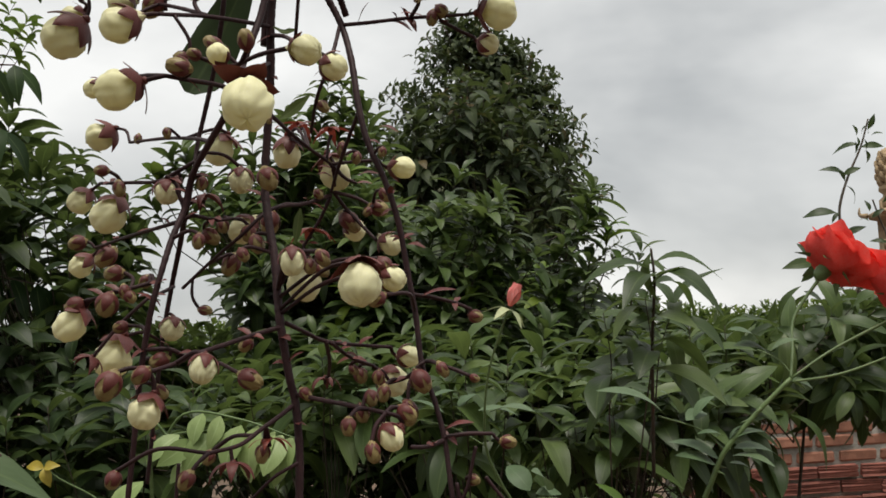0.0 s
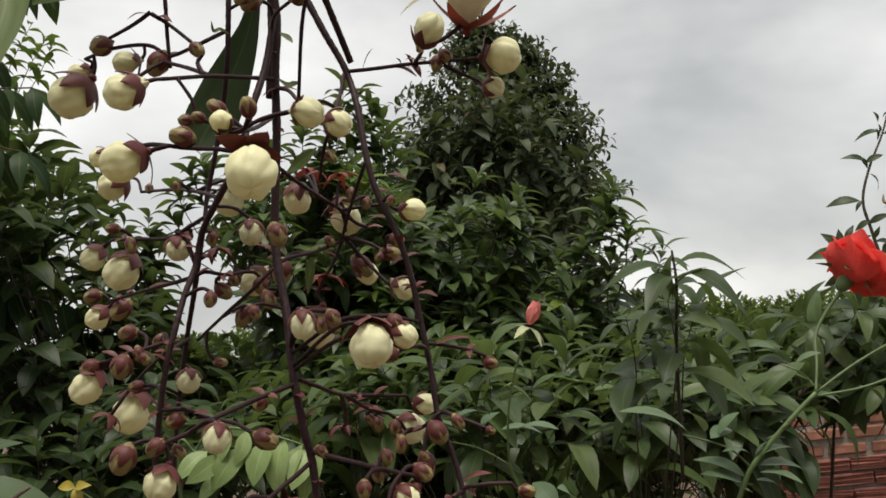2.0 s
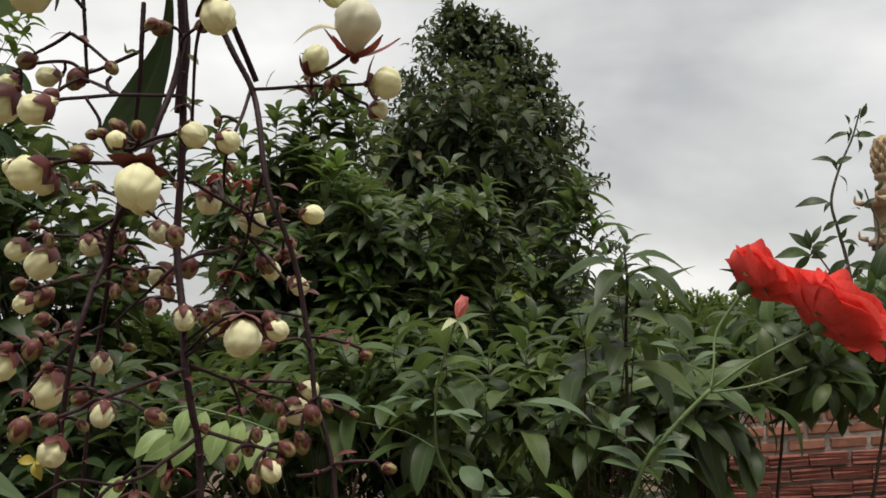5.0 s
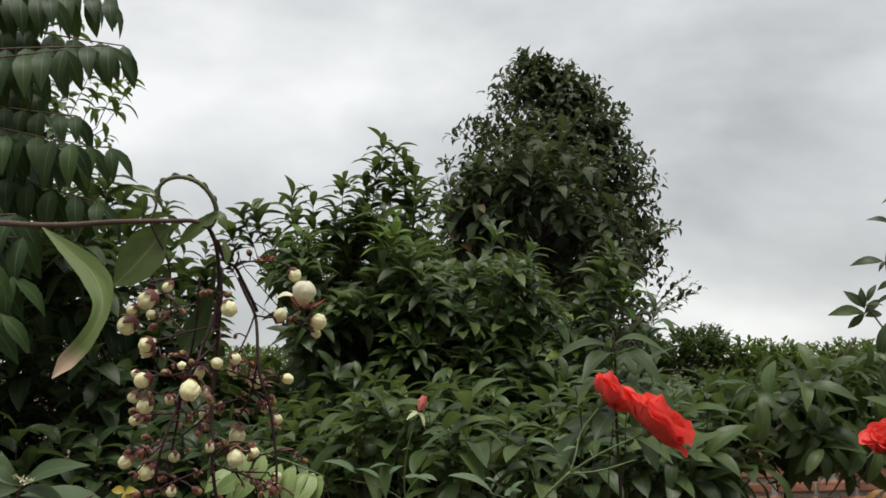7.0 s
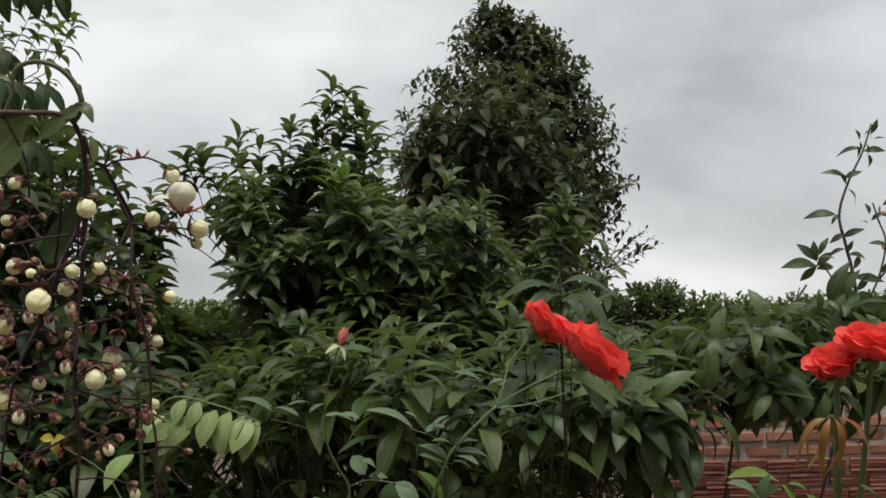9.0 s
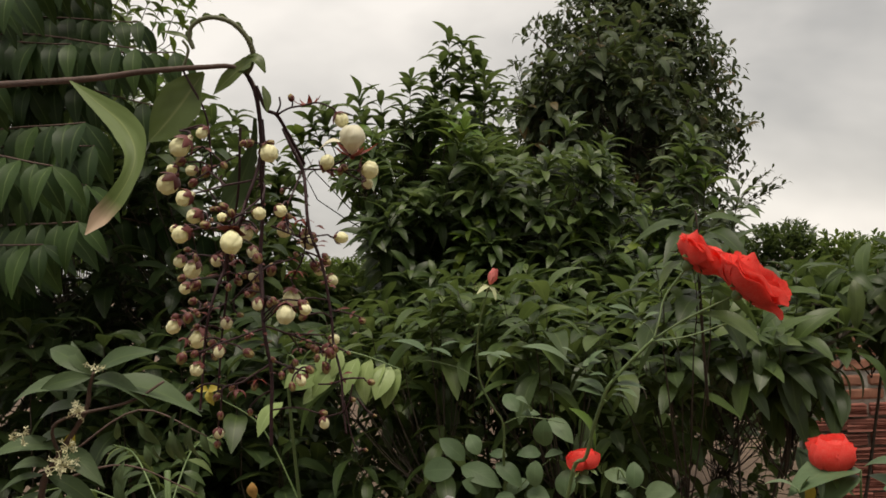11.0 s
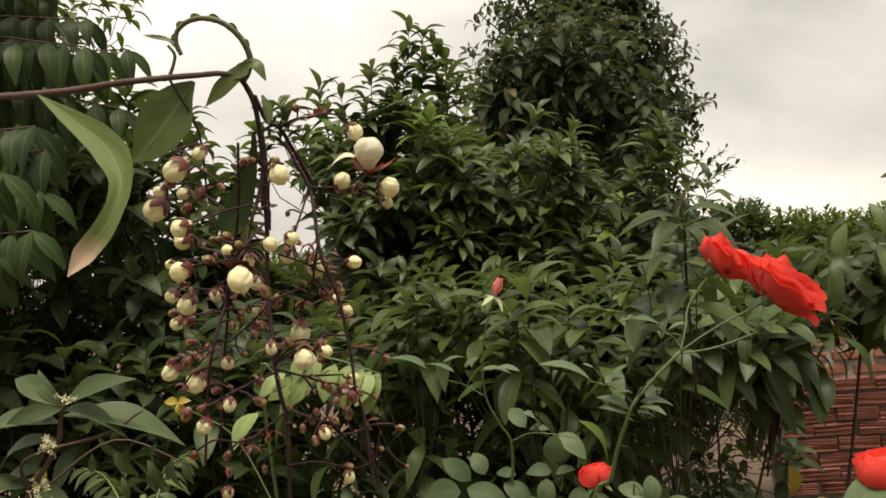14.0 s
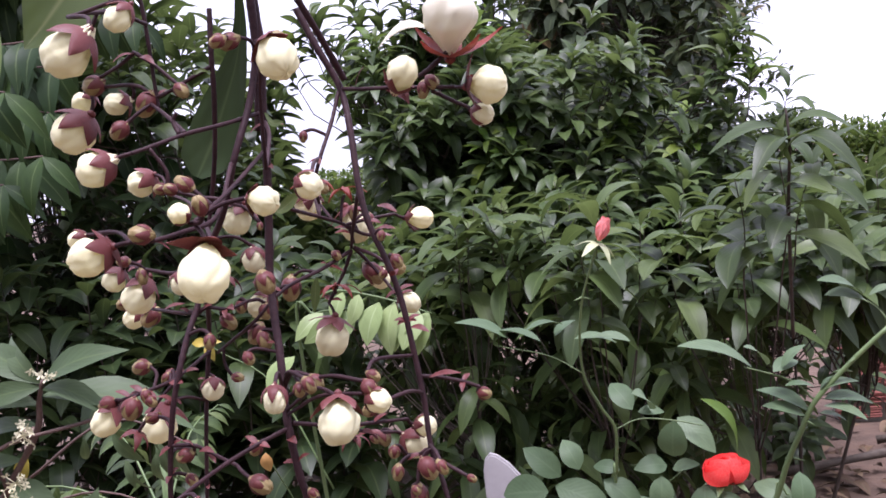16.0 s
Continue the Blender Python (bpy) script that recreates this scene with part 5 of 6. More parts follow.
    stem([(0.0089, 0.2620, 1.4226), (0.0037, 0.2620, 1.4078), (-0.0098, 0.2620, 1.4035)], 0.00055, 0.0004, name="side_branch")
    stem([(0.0111, 0.2620, 1.4141), (0.0164, 0.2620, 1.4072), (0.0213, 0.2620, 1.4036)], 0.00055, 0.0004, name="side_branch")
    stem([(-0.0742, 0.2620, 1.4219), (-0.0758, 0.2620, 1.4084), (-0.0797, 0.2620, 1.3933)], 0.00055, 0.0004, name="side_branch")
    stem([(0.0030, 0.2620, 1.4129), (0.0066, 0.2620, 1.3910), (0.0117, 0.2600, 1.3813)], 0.00055, 0.0004, name="side_branch")

    balls = [ball_mesh("bud", CREAM, 0.3, 5, 1.0, rng), ball_mesh("bud", CREAM, 0.15, 5, 0.97, rng), ball_mesh("bud", CREAM, 0.5, 5, 1.02, rng)]
    half = [ball_mesh("half_open_bud", CREAM, 0.0, 5, 1.1, rng)]
    shut = [ball_mesh("closed_bud", CALYX_TIP, 0.0, 5, 1.45, rng), ball_mesh("closed_bud", CALYX_TIP, 0.0, 5, 1.3, rng)]
    loose = [calyx_mesh("calyx", CALYX, -1.4, r, fl, 0.6, rng) for r, fl in ((1.25, 0.4), (1.12, 0.55), (1.35, 0.25))]
    tight = [calyx_mesh("calyx", CALYX, -1.1, r, 0.07, 0.55, rng) for r in (1.6, 1.85)]
    cover = [calyx_mesh("calyx", CALYX, -1.25, 2.3, 0.06, 0.62, rng), calyx_mesh("calyx", CALYX, -1.3, 2.6, 0.05, 0.66, rng)]
    star = [calyx_mesh("calyx", CALYX, -0.9, 1.7, 0.35, 0.4, rng), calyx_mesh("calyx", CALYX_OPEN, -0.9, 1.5, 0.5, 0.3, rng)]

    def bud(x, y, z, mm, angle, back=0.2, kind="w"):
        """A bud of so many millimetres; angle: from it up to its calyx, seen from the front; back: how far the calyx lies behind it."""
        r = mm * (0.00042 if kind == "c" else 0.0005)
        at = Vector((x, y, z))
        root = Vector((math.cos(radians(angle)), back, math.sin(radians(angle)))).normalized()
        m = (-root).to_track_quat("Z", "Y").to_matrix().to_4x4() @ Matrix.Rotation(rng.uniform(0, 6.28), 4, "Z")
        pick = {"w": (balls, loose), "h": (half, tight), "c": (shut, cover), "e": (None, star)}[kind]
        if pick[0]:
            ob = new(pick[0][0].name.split(".")[0], rng.choice(pick[0]))
            ob.parent = plant
            ob.matrix_basis = Matrix.Translation(at - origin) @ m @ Matrix.Diagonal((r * rng.uniform(0.92, 1.06), r * rng.uniform(0.92, 1.06), r * rng.uniform(0.94, 1.1), 1))
            cal = new("calyx", rng.choice(pick[1]))
            cal.parent = ob
        else:
            ob = new("empty_calyx", rng.choice(pick[1]))
            ob.parent = plant
            ob.matrix_basis = Matrix.Translation(at - origin) @ m @ Matrix.Scale(r, 4)
        end = at + root * r * (1.35 if kind == "w" else 1.1 if kind != "e" else 0.4)
        near = min(bare, key=lambda q: (q - end).length + 0.004 * (q.z < end.z - 0.01))
        bm = bmesh.new()
        mid = near.lerp(end, 0.6) + root * min(0.004, 0.15 * (near - end).length)
        tube(bm, [v - origin for v in smooth_line([near, mid, end], 5)], 0.00055, 0.0006, 6, 0.08, rng)
        part("flower_stalk", bm, STEM, plant)

    bud(-0.0403, 0.2085, 1.5088, 12.6, 100, 0.9, "w")
    bud(-0.0179, 0.2266, 1.4669, 10.6, 95, 0.6, "w")
    bud(-0.1133, 0.2813, 1.5525, 13.6, 38, 0, "w")
    bud(-0.0781, 0.2315, 1.5375, 9.8, 22, 0.1, "w")
    bud(-0.1282, 0.3491, 1.5365, 11.0, 25, -0.1, "w")
    bud(-0.0728, 0.2143, 1.5154, 10.0, 18, 0.1, "w")
    bud(-0.1039, 0.2914, 1.4969, 11.8, 58, 0.2, "w")
    bud(-0.1152, 0.2971, 1.5029, 7.7, 45, 0.1, "w")
    bud(-0.1289, 0.3312, 1.4852, 8.5, 40, 0.1, "w")
    bud(-0.1057, 0.2652, 1.4618, 9.3, 50, 0, "w")
    bud(-0.1052, 0.2966, 1.4515, 11.8, 62, 0, "w")
    bud(-0.0678, 0.2152, 1.4391, 7.9, 68, 0.3, "w")
    bud(-0.0544, 0.2168, 1.4487, 6.3, 85, 0.4, "h")
    bud(-0.0894, 0.3084, 1.4606, 7.9, 88, 0.2, "h")
    bud(-0.0920, 0.2723, 1.5591, 7.4, 10, 0.2, "w")
    bud(-0.1158, 0.2936, 1.5638, 7.0, 25, 0.1, "w")
    bud(-0.0684, 0.2094, 1.5641, 11.4, 38, 0.1, "w")
    bud(-0.0593, 0.2192, 1.5726, 6.7, 50, 0.4, "w")
    bud(-0.0279, 0.2204, 1.5247, 7.5, 165, 0.35, "w")
    bud(-0.0197, 0.2189, 1.5578, 9.7, 125, 0.5, "w")
    bud(0.0070, 0.2746, 1.5829, 9.0, 125, 0.1, "w")
    bud(0.0020, 0.2565, 1.5553, 9.3, 235, 0.4, "w")
    bud(0.0235, 0.2746, 1.5509, 11.0, 178, 0.05, "w")
    bud(0.0195, 0.2813, 1.5433, 6.7, 160, 0.1, "h")
    bud(-0.0245, 0.2450, 1.5276, 7.6, 150, 0.1, "h")
    bud(-0.0711, 0.3043, 1.5187, 10.2, 60, -0.1, "w")
    bud(-0.0519, 0.3249, 1.5207, 10.2, 80, -0.3, "w")
    bud(-0.0344, 0.3214, 1.5119, 11.2, 110, 0, "w")
    bud(-0.0104, 0.3204, 1.5130, 8.1, 176, 0, "w")
    bud(-0.0618, 0.2938, 1.4904, 8.6, 40, 0.1, "w")
    bud(-0.0461, 0.3155, 1.4738, 11.8, 75, 0, "w")
    bud(-0.0347, 0.2286, 1.4738, 6.4, 92, 0.3, "h")
    bud(-0.0108, 0.2402, 1.4691, 7.0, 150, 0.1, "h")
    bud(-0.0154, 0.3108, 1.4851, 7.4, 140, 0, "w")
    bud(-0.0291, 0.3265, 1.4928, 7.6, 130, 0, "h")
    bud(-0.0103, 0.2903, 1.4478, 7.0, 172, 0, "h")
    bud(-0.0161, 0.2975, 1.4402, 9.6, 140, 0, "h")
    bud(-0.0124, 0.2311, 1.4294, 6.3, 120, 0.2, "h")
    bud(-0.0222, 0.2273, 1.4329, 4.2, 85, 0.1, "c")
    bud(0.0007, 0.2578, 1.4445, 4.0, 120, 0.1, "c")
    bud(0.0111, 0.2823, 1.4590, 4.4, 165, 0, "c")
    bud(0.0181, 0.2693, 1.4225, 4.7, 170, 0, "c")
    bud(-0.0384, 0.3029, 1.4391, 7.0, 88, 0, "e")
    bud(-0.0410, 0.2123, 1.5252, 4.8, 270, 0.5, "c")
    bud(-0.0488, 0.2172, 1.5237, 5.2, 300, 0.6, "h")
    bud(-0.0571, 0.2129, 1.5198, 5.5, -10, 0.4, "c")
    bud(-0.0600, 0.2367, 1.5304, 3.8, -30, 0.3, "c")
    bud(-0.1000, 0.2750, 1.5660, 6.9, 20, 0.1, "c")
    bud(-0.0817, 0.2720, 1.5579, 7.4, 60, 0.1, "c")
    bud(-0.0690, 0.2700, 1.5603, 5.0, 130, 0.1, "c")
    bud(-0.0535, 0.2320, 1.5312, 4.8, -40, 0.1, "c")
    bud(-0.0827, 0.2270, 1.5198, 4.9, 20, 0.1, "h")
    bud(-0.1020, 0.2820, 1.5099, 3.9, -5, 0.1, "c")
    bud(-0.0810, 0.2790, 1.5016, 7.6, 95, 0.1, "h")
    bud(-0.1252, 0.3200, 1.4924, 6.1, 10, 0.1, "c")
    bud(-0.1146, 0.3180, 1.4869, 7.4, 40, 0.1, "c")
    bud(-0.0949, 0.2720, 1.4768, 5.5, 5, 0.1, "c")
    bud(-0.0679, 0.2650, 1.4843, 4.5, 80, 0.1, "c")
    bud(-0.0716, 0.2880, 1.4977, 8.5, 95, 0.1, "e")
    bud(-0.0687, 0.2820, 1.4877, 5.7, 140, 0.1, "c")
    bud(-0.0517, 0.2680, 1.4830, 5.4, 110, 0.1, "c")
    bud(-0.0588, 0.2900, 1.4890, 5.2, 90, 0.1, "c")
    bud(-0.0760, 0.3000, 1.4658, 3.8, 170, 0.1, "c")
    bud(-0.0921, 0.2580, 1.4670, 7.1, 70, 0.1, "c")
    bud(-0.1035, 0.2640, 1.4674, 5.6, 25, 0.1, "c")
    bud(-0.0926, 0.2700, 1.4609, 4.3, 10, 0.1, "c")
    bud(-0.1089, 0.2850, 1.4498, 7.6, 60, 0.1, "e")
    bud(-0.0788, 0.2620, 1.4507, 5.5, 20, 0.1, "c")
    bud(-0.0747, 0.2120, 1.4462, 6.7, 60, 0.1, "c")
    bud(-0.0679, 0.2140, 1.4480, 4.5, 40, 0.1, "c")
    bud(-0.0509, 0.2500, 1.4446, 6.5, 150, 0.1, "c")
    bud(-0.0467, 0.2620, 1.5011, 6.7, 110, 0.1, "c")
    bud(-0.0191, 0.3100, 1.4976, 6.2, 160, 0.1, "c")
    bud(-0.0283, 0.2370, 1.4751, 4.5, 120, 0.1, "c")
    bud(-0.0158, 0.2500, 1.4643, 4.7, 30, 0.1, "c")
    bud(-0.0274, 0.2900, 1.4446, 3.3, 130, 0.1, "c")
    bud(-0.0097, 0.2700, 1.4321, 6.1, 92, 0.1, "c")
    bud(-0.0085, 0.2360, 1.4346, 5.1, 140, 0.1, "c")
    bud(-0.0261, 0.2970, 1.4425, 5.2, 110, 0.1, "c")
    bud(-0.0433, 0.3180, 1.4873, 11.1, 90, 0.1, "e")
    bud(-0.0465, 0.3180, 1.5252, 10.5, 85, 0.1, "e")
    bud(-0.0336, 0.3100, 1.5217, 9.1, 100, 0.1, "e")
    bud(-0.0304, 0.3220, 1.4953, 7.5, 130, 0.1, "c")
    bud(-0.0481, 0.2500, 1.4250, 4.7, 80, 0.1, "c")
    bud(-0.0526, 0.2350, 1.4211, 8.0, 88, 0.1, "e")
    bud(-0.0826, 0.2350, 1.4218, 4.9, 70, 0.1, "c")
    bud(-0.0615, 0.2260, 1.4222, 4.7, 60, 0.1, "c")
    bud(0.0077, 0.2640, 1.4131, 3.8, 170, 0.1, "c")
    bud(-0.0166, 0.2280, 1.4264, 4.7, 100, 0.1, "c")
    bud(0.0026, 0.2810, 1.5526, 4.5, 80, 0.1, "c")
    bud(-0.0244, 0.2740, 1.5993, 4.5, -70, 0.1, "c")
    bud(-0.0096, 0.2620, 1.5974, 11.0, -80, 0.1, "e")
    bud(-0.0354, 0.2620, 1.5703, 5.3, 190, 0.1, "c")
    bud(-0.0511, 0.2680, 1.5723, 6.0, 20, 0.1, "c")
    bud(-0.0522, 0.2620, 1.5718, 4.7, 20, 0.1, "c")
    bud(-0.0813, 0.2350, 1.5704, 5.1, 30, 0.1, "c")
    bud(-0.0879, 0.2650, 1.5502, 6.0, 40, 0.1, "c")
    bud(-0.0516, 0.2500, 1.4095, 3.7, 90, 0.1, "c")
    bud(-0.0079, 0.2550, 1.4071, 4.3, 170, 0.1, "c")
    bud(-0.0101, 0.2620, 1.4002, 6.4, 100, 0.1, "h")
    bud(-0.0778, 0.2620, 1.3956, 6.5, 92, 0.1, "h")
    bud(-0.0760, 0.2620, 1.4064, 4.7, 90, 0.1, "c")
    bud(-0.0789, 0.2620, 1.3889, 4.7, 80, 0.1, "c")
    bud(0.0213, 0.2620, 1.4036, 2.3, 170, 0.1, "c")
    bud(0.0153, 0.2600, 1.3838, 2.3, 150, 0.1, "c")
    bud(-0.0057, 0.2680, 1.4410, 7.0, 120, 0.1, "c")
    bud(-0.0127, 0.2400, 1.4724, 5.0, 120, 0.1, "c")
    bud(-0.0644, 0.2400, 1.5309, 3.9, 0, 0.1, "c")
    bud(-0.0849, 0.2700, 1.4739, 3.9, 60, 0.1, "c")
    bud(-0.0540, 0.2600, 1.4792, 4.0, 120, 0.1, "c")
    bud(-0.0306, 0.2500, 1.4732, 4.1, 130, 0.1, "c")
    bud(-0.0321, 0.2400, 1.4733, 3.9, 90, 0.1, "c")
    bud(-0.0156, 0.2550, 1.4726, 4.1, 150, 0.1, "c")
    bud(-0.0607, 0.2900, 1.5060, 8.0, 92, 0.1, "h")
    bud(-0.0455, 0.2600, 1.5176, 2.2, 90, 0.1, "c")
    bud(-0.0670, 0.3000, 1.4804, 6.6, 60, 0.1, "c")
    bud(-0.0550, 0.3050, 1.4942, 7.3, 80, 0.1, "c")
    bud(-0.0826, 0.2700, 1.4495, 2.4, 130, 0.1, "c")
    bud(-0.0625, 0.2500, 1.4246, 4.0, 60, 0.1, "c")
    bud(-0.0462, 0.2500, 1.4251, 7.7, 90, 0.1, "e")
    bud(0.0094, 0.2550, 1.4417, 2.6, 150, 0.1, "c")
    bud(-0.0159, 0.3000, 1.5005, 4.4, 120, 0.1, "c")
    bud(-0.0537, 0.3300, 1.5228, 6.4, 110, 0.1, "c")

    # small unopened buds and pairs of pointed bracts along the stalks
    sprig = random.Random(61)
    nodes = [q for q in bare if 1.415 < q.z < 1.562]
    for k in range(26):
        q = sprig.choice(nodes)
        a = sprig.uniform(0, math.tau)
        d = sprig.uniform(0.005, 0.010)
        bud(q.x + d * math.cos(a), q.y + 0.7 * d * math.sin(a), q.z + sprig.uniform(-0.006, 0.003), sprig.uniform(3.0, 4.6), sprig.choice((50, 80, 100, 130)), 0.1, "c")
    for k in range(60):
        q = sprig.choice(nodes)
        a = sprig.uniform(0, math.tau)
        for side in (a, a + sprig.uniform(2.2, 3.6)):
            out = Vector((math.cos(side), 0.6 * math.sin(side), sprig.uniform(-0.5, 0.5))) * sprig.uniform(0.003, 0.0065)
            v, f, uv = strip_leaf([q, q + out * 0.5 + Vector((0, 0, 0.0005)), q + out], 0.0019, (0, -0.6, 1), 3)
            part("bract", mesh_of("bract", v - np.array(origin), f, uv, CALYX), CALYX, plant)

    # the one open flower: ball of lobes, a spread white petal, red star behind
    at = Vector((0.0148, 0.2691, 1.5714))
    flower = new("open_flower", ball_mesh("open_flower", WHITE_PETAL, 0.5, 4, 0.9, rng))
    flower.parent = plant
    m = Vector((0.15, -0.35, 0.9)).to_track_quat("Z", "Y").to_matrix().to_4x4()
    flower.matrix_basis = Matrix.Translation(at - origin) @ m @ Matrix.Scale(0.0080, 4)
    petal = new("petal", mesh_of("petal", *leaf_shape(0.6, 0.3, 0.3, 7, 1.2), WHITE_PETAL))
    petal.parent = plant
    petal.matrix_basis = Matrix.Translation(-origin) @ turned(at + Vector((-0.005, -0.001, -0.004)), (-1, -0.1, 0.1), (0, -0.4, 1), 0.017)
    cal = new("calyx", calyx_mesh("calyx", CALYX_OPEN, -1.6, 1.35, 0.7, 0.4, rng))
    cal.parent = flower
    bm = bmesh.new()
    tube(bm, [v - origin for v in smooth_line([(-0.0019, 0.2700, 1.5550), (0.0052, 0.2680, 1.5556), (0.0138, 0.2721, 1.5624)], 5)], 0.0006, 0.0007, 6)
    part("flower_stalk", bm, STEM, plant)

    # leaves of the vine
    def big_leaf(line, width, face, label="", **shape):
        v, f, uv = strip_leaf(line, width, face, **shape)
        mat = DRY_TIP_LEAF if "dry" in label else VINE_LEAF_SHADED if "dark" in label else VINE_LEAF
        part("leaf", mesh_of("leaf", v - np.array(origin), f, uv, mat), mat, plant, label)

    big_leaf([(-0.1623, 0.2550, 1.6193), (-0.1420, 0.2500, 1.6036), (-0.1212, 0.2420, 1.5870), (-0.1083, 0.2320, 1.5710), (-0.1056, 0.2240, 1.5561), (-0.1103, 0.2150, 1.5400), (-0.1181, 0.2080, 1.5280), (-0.1229, 0.2000, 1.5180)], 0.02, (0.25, -0.9, 0.3), "long twisted green leaf with a dry pale tip", twist=-20, fold=0.35, ripple=0.03, widths=(0.0010, 0.0095, 0.0160, 0.0175, 0.0115, 0.0095, 0.0110, 0.0105, 0.0007))
    big_leaf([(-0.0780, 0.2670, 1.6189), (-0.0875, 0.2700, 1.6105), (-0.0976, 0.2700, 1.5990), (-0.1089, 0.2700, 1.5877), (-0.1188, 0.2700, 1.5793)], 0.02, (0.3, -0.8, 0.5), "broad olive-green leaf", fold=0.15, ripple=0.03, widths=(0.0018, 0.0197, 0.0332, 0.0315, 0.0197, 0.0014))
    big_leaf([(-0.0440, 0.2680, 1.6250), (-0.0520, 0.2690, 1.6210), (-0.0620, 0.2700, 1.6150), (-0.0740, 0.2700, 1.6050)], 0.02, (-0.1, -0.95, 0.25), "", ripple=0.05, widths=(0.0020, 0.0100, 0.0120, 0.0090, 0.0010))
    big_leaf([(-0.0840, 0.2680, 1.6360), (-0.0900, 0.2670, 1.6430), (-0.1060, 0.2660, 1.6480)], 0.02, (0.1, -0.7, 0.6), "", ripple=0.03, widths=(0.0008, 0.0042, 0.0034, 0.0003))
    big_leaf([(-0.0562, 0.2700, 1.6180), (-0.0500, 0.2680, 1.6212), (-0.0424, 0.2660, 1.6235), (-0.0372, 0.2660, 1.6146)], 0.02, (0.2, -0.7, 0.6), "", ripple=0.04, widths=(0.0013, 0.0100, 0.0113, 0.0080, 0.0007))
    big_leaf([(-0.0432, 0.2760, 1.6089), (-0.0401, 0.2740, 1.6001), (-0.0398, 0.2720, 1.5914)], 0.02, (0.5, -0.8, 0.2), "", widths=(0.0013, 0.0053, 0.0050, 0.0007))
    # hangs behind the stalks; its shade comes from the darker leaf material
    big_leaf([(-0.0526, 0.2840, 1.5908), (-0.0541, 0.2860, 1.5804), (-0.0574, 0.2880, 1.5702), (-0.0635, 0.2900, 1.5583), (-0.0695, 0.2900, 1.5463), (-0.0735, 0.2890, 1.5390), (-0.0758, 0.2880, 1.5345)], 0.02, (-0.2, -0.9, -0.3), "hanging leaf, coloured dark for shade", fold=0.12, ripple=0.03, widths=(0.0017, 0.0036, 0.0066, 0.0120, 0.0165, 0.0175, 0.0150, 0.0040))
    big_leaf([(-0.0445, 0.2720, 1.5208), (-0.0403, 0.2700, 1.5226), (-0.0345, 0.2680, 1.5265)], 0.02, (0.4, -0.8, 0.4), "", widths=(0.0007, 0.0036, 0.0040, 0.0003))
    big_leaf([(-0.0438, 0.3000, 1.4976), (-0.0449, 0.3000, 1.4921), (-0.0459, 0.3000, 1.4857)], 0.02, (0.4, -0.9, 0), "", widths=(0.0005, 0.0033, 0.0030, 0.0003))
    big_leaf([(-0.0589, 0.2700, 1.5643), (-0.0609, 0.2680, 1.5652), (-0.0627, 0.2670, 1.5645), (-0.0630, 0.2660, 1.5672)], 0.02, (0.2, -0.9, 0.2), "", widths=(0.0003, 0.0012, 0.0012, 0.0002))
    big_leaf([(-0.0450, 0.2780, 1.5660), (-0.0421, 0.2740, 1.5629), (-0.0401, 0.2720, 1.5603)], 0.02, (0.3, -0.9, 0.3), "", widths=(0.0005, 0.0022, 0.0020, 0.0003))
    big_leaf([(-0.0466, 0.2780, 1.5514), (-0.0424, 0.2720, 1.5475), (-0.0382, 0.2700, 1.5472)], 0.02, (0.1, -0.9, 0.3), "", widths=(0.0005, 0.0013, 0.0025, 0.0005))
    for a, b in (((-0.0091, 0.2800, 1.4816), (-0.0028, 0.2770, 1.4801)), ((-0.0049, 0.2790, 1.4659), (0.0058, 0.2760, 1.4672)), ((-0.0224, 0.2960, 1.5565), (-0.0178, 0.2930, 1.5633)), ((-0.0162, 0.2840, 1.5195), (-0.0095, 0.2810, 1.5169)), ((0.0005, 0.2670, 1.4273), (0.0087, 0.2640, 1.4290)), ((-0.0679, 0.2800, 1.4924), (-0.0641, 0.2770, 1.4918)), ((-0.0051, 0.2860, 1.5543), (-0.0073, 0.2830, 1.5572)), ((-0.0051, 0.2860, 1.5543), (-0.0026, 0.2830, 1.5490)), ((-0.0107, 0.2890, 1.5548), (-0.0040, 0.2860, 1.5503)), ((-0.0742, 0.2620, 1.4519), (-0.0681, 0.2590, 1.4520)), ((-0.0831, 0.2710, 1.5732), (-0.0891, 0.2680, 1.5710)), ((-0.0814, 0.2710, 1.5722), (-0.0754, 0.2680, 1.5687)), ((-0.1008, 0.3000, 1.4904), (-0.0902, 0.2970, 1.4930)), ((-0.0344, 0.3160, 1.5099), (-0.0397, 0.3130, 1.5110)), ((-0.0268, 0.3180, 1.5105), (-0.0186, 0.3150, 1.5104)), ((-0.0441, 0.2580, 1.4552), (-0.0404, 0.2550, 1.4544))):
        a, b = Vector(a), Vector(b)
        v, f, uv = strip_leaf([a, a.lerp(b, 0.5) + Vector((0, -0.0005, 0.0008)), b], 0.0026, (0, -0.5, 1))
        part("bract", mesh_of("bract", v - np.array(origin), f, uv, CALYX), CALYX, plant)


VINE_STEM = plain_material("green_shoot", (0.07, 0.075, 0.035), (0.15, 0.16, 0.09), 700, 0.55, 0.6, 0.0005)
CALYX_TIP = plain_material("bud_tip", (0.17, 0.11, 0.045), (0.32, 0.26, 0.10), 400, 0.5, 0.2, 0.0002)
vine()


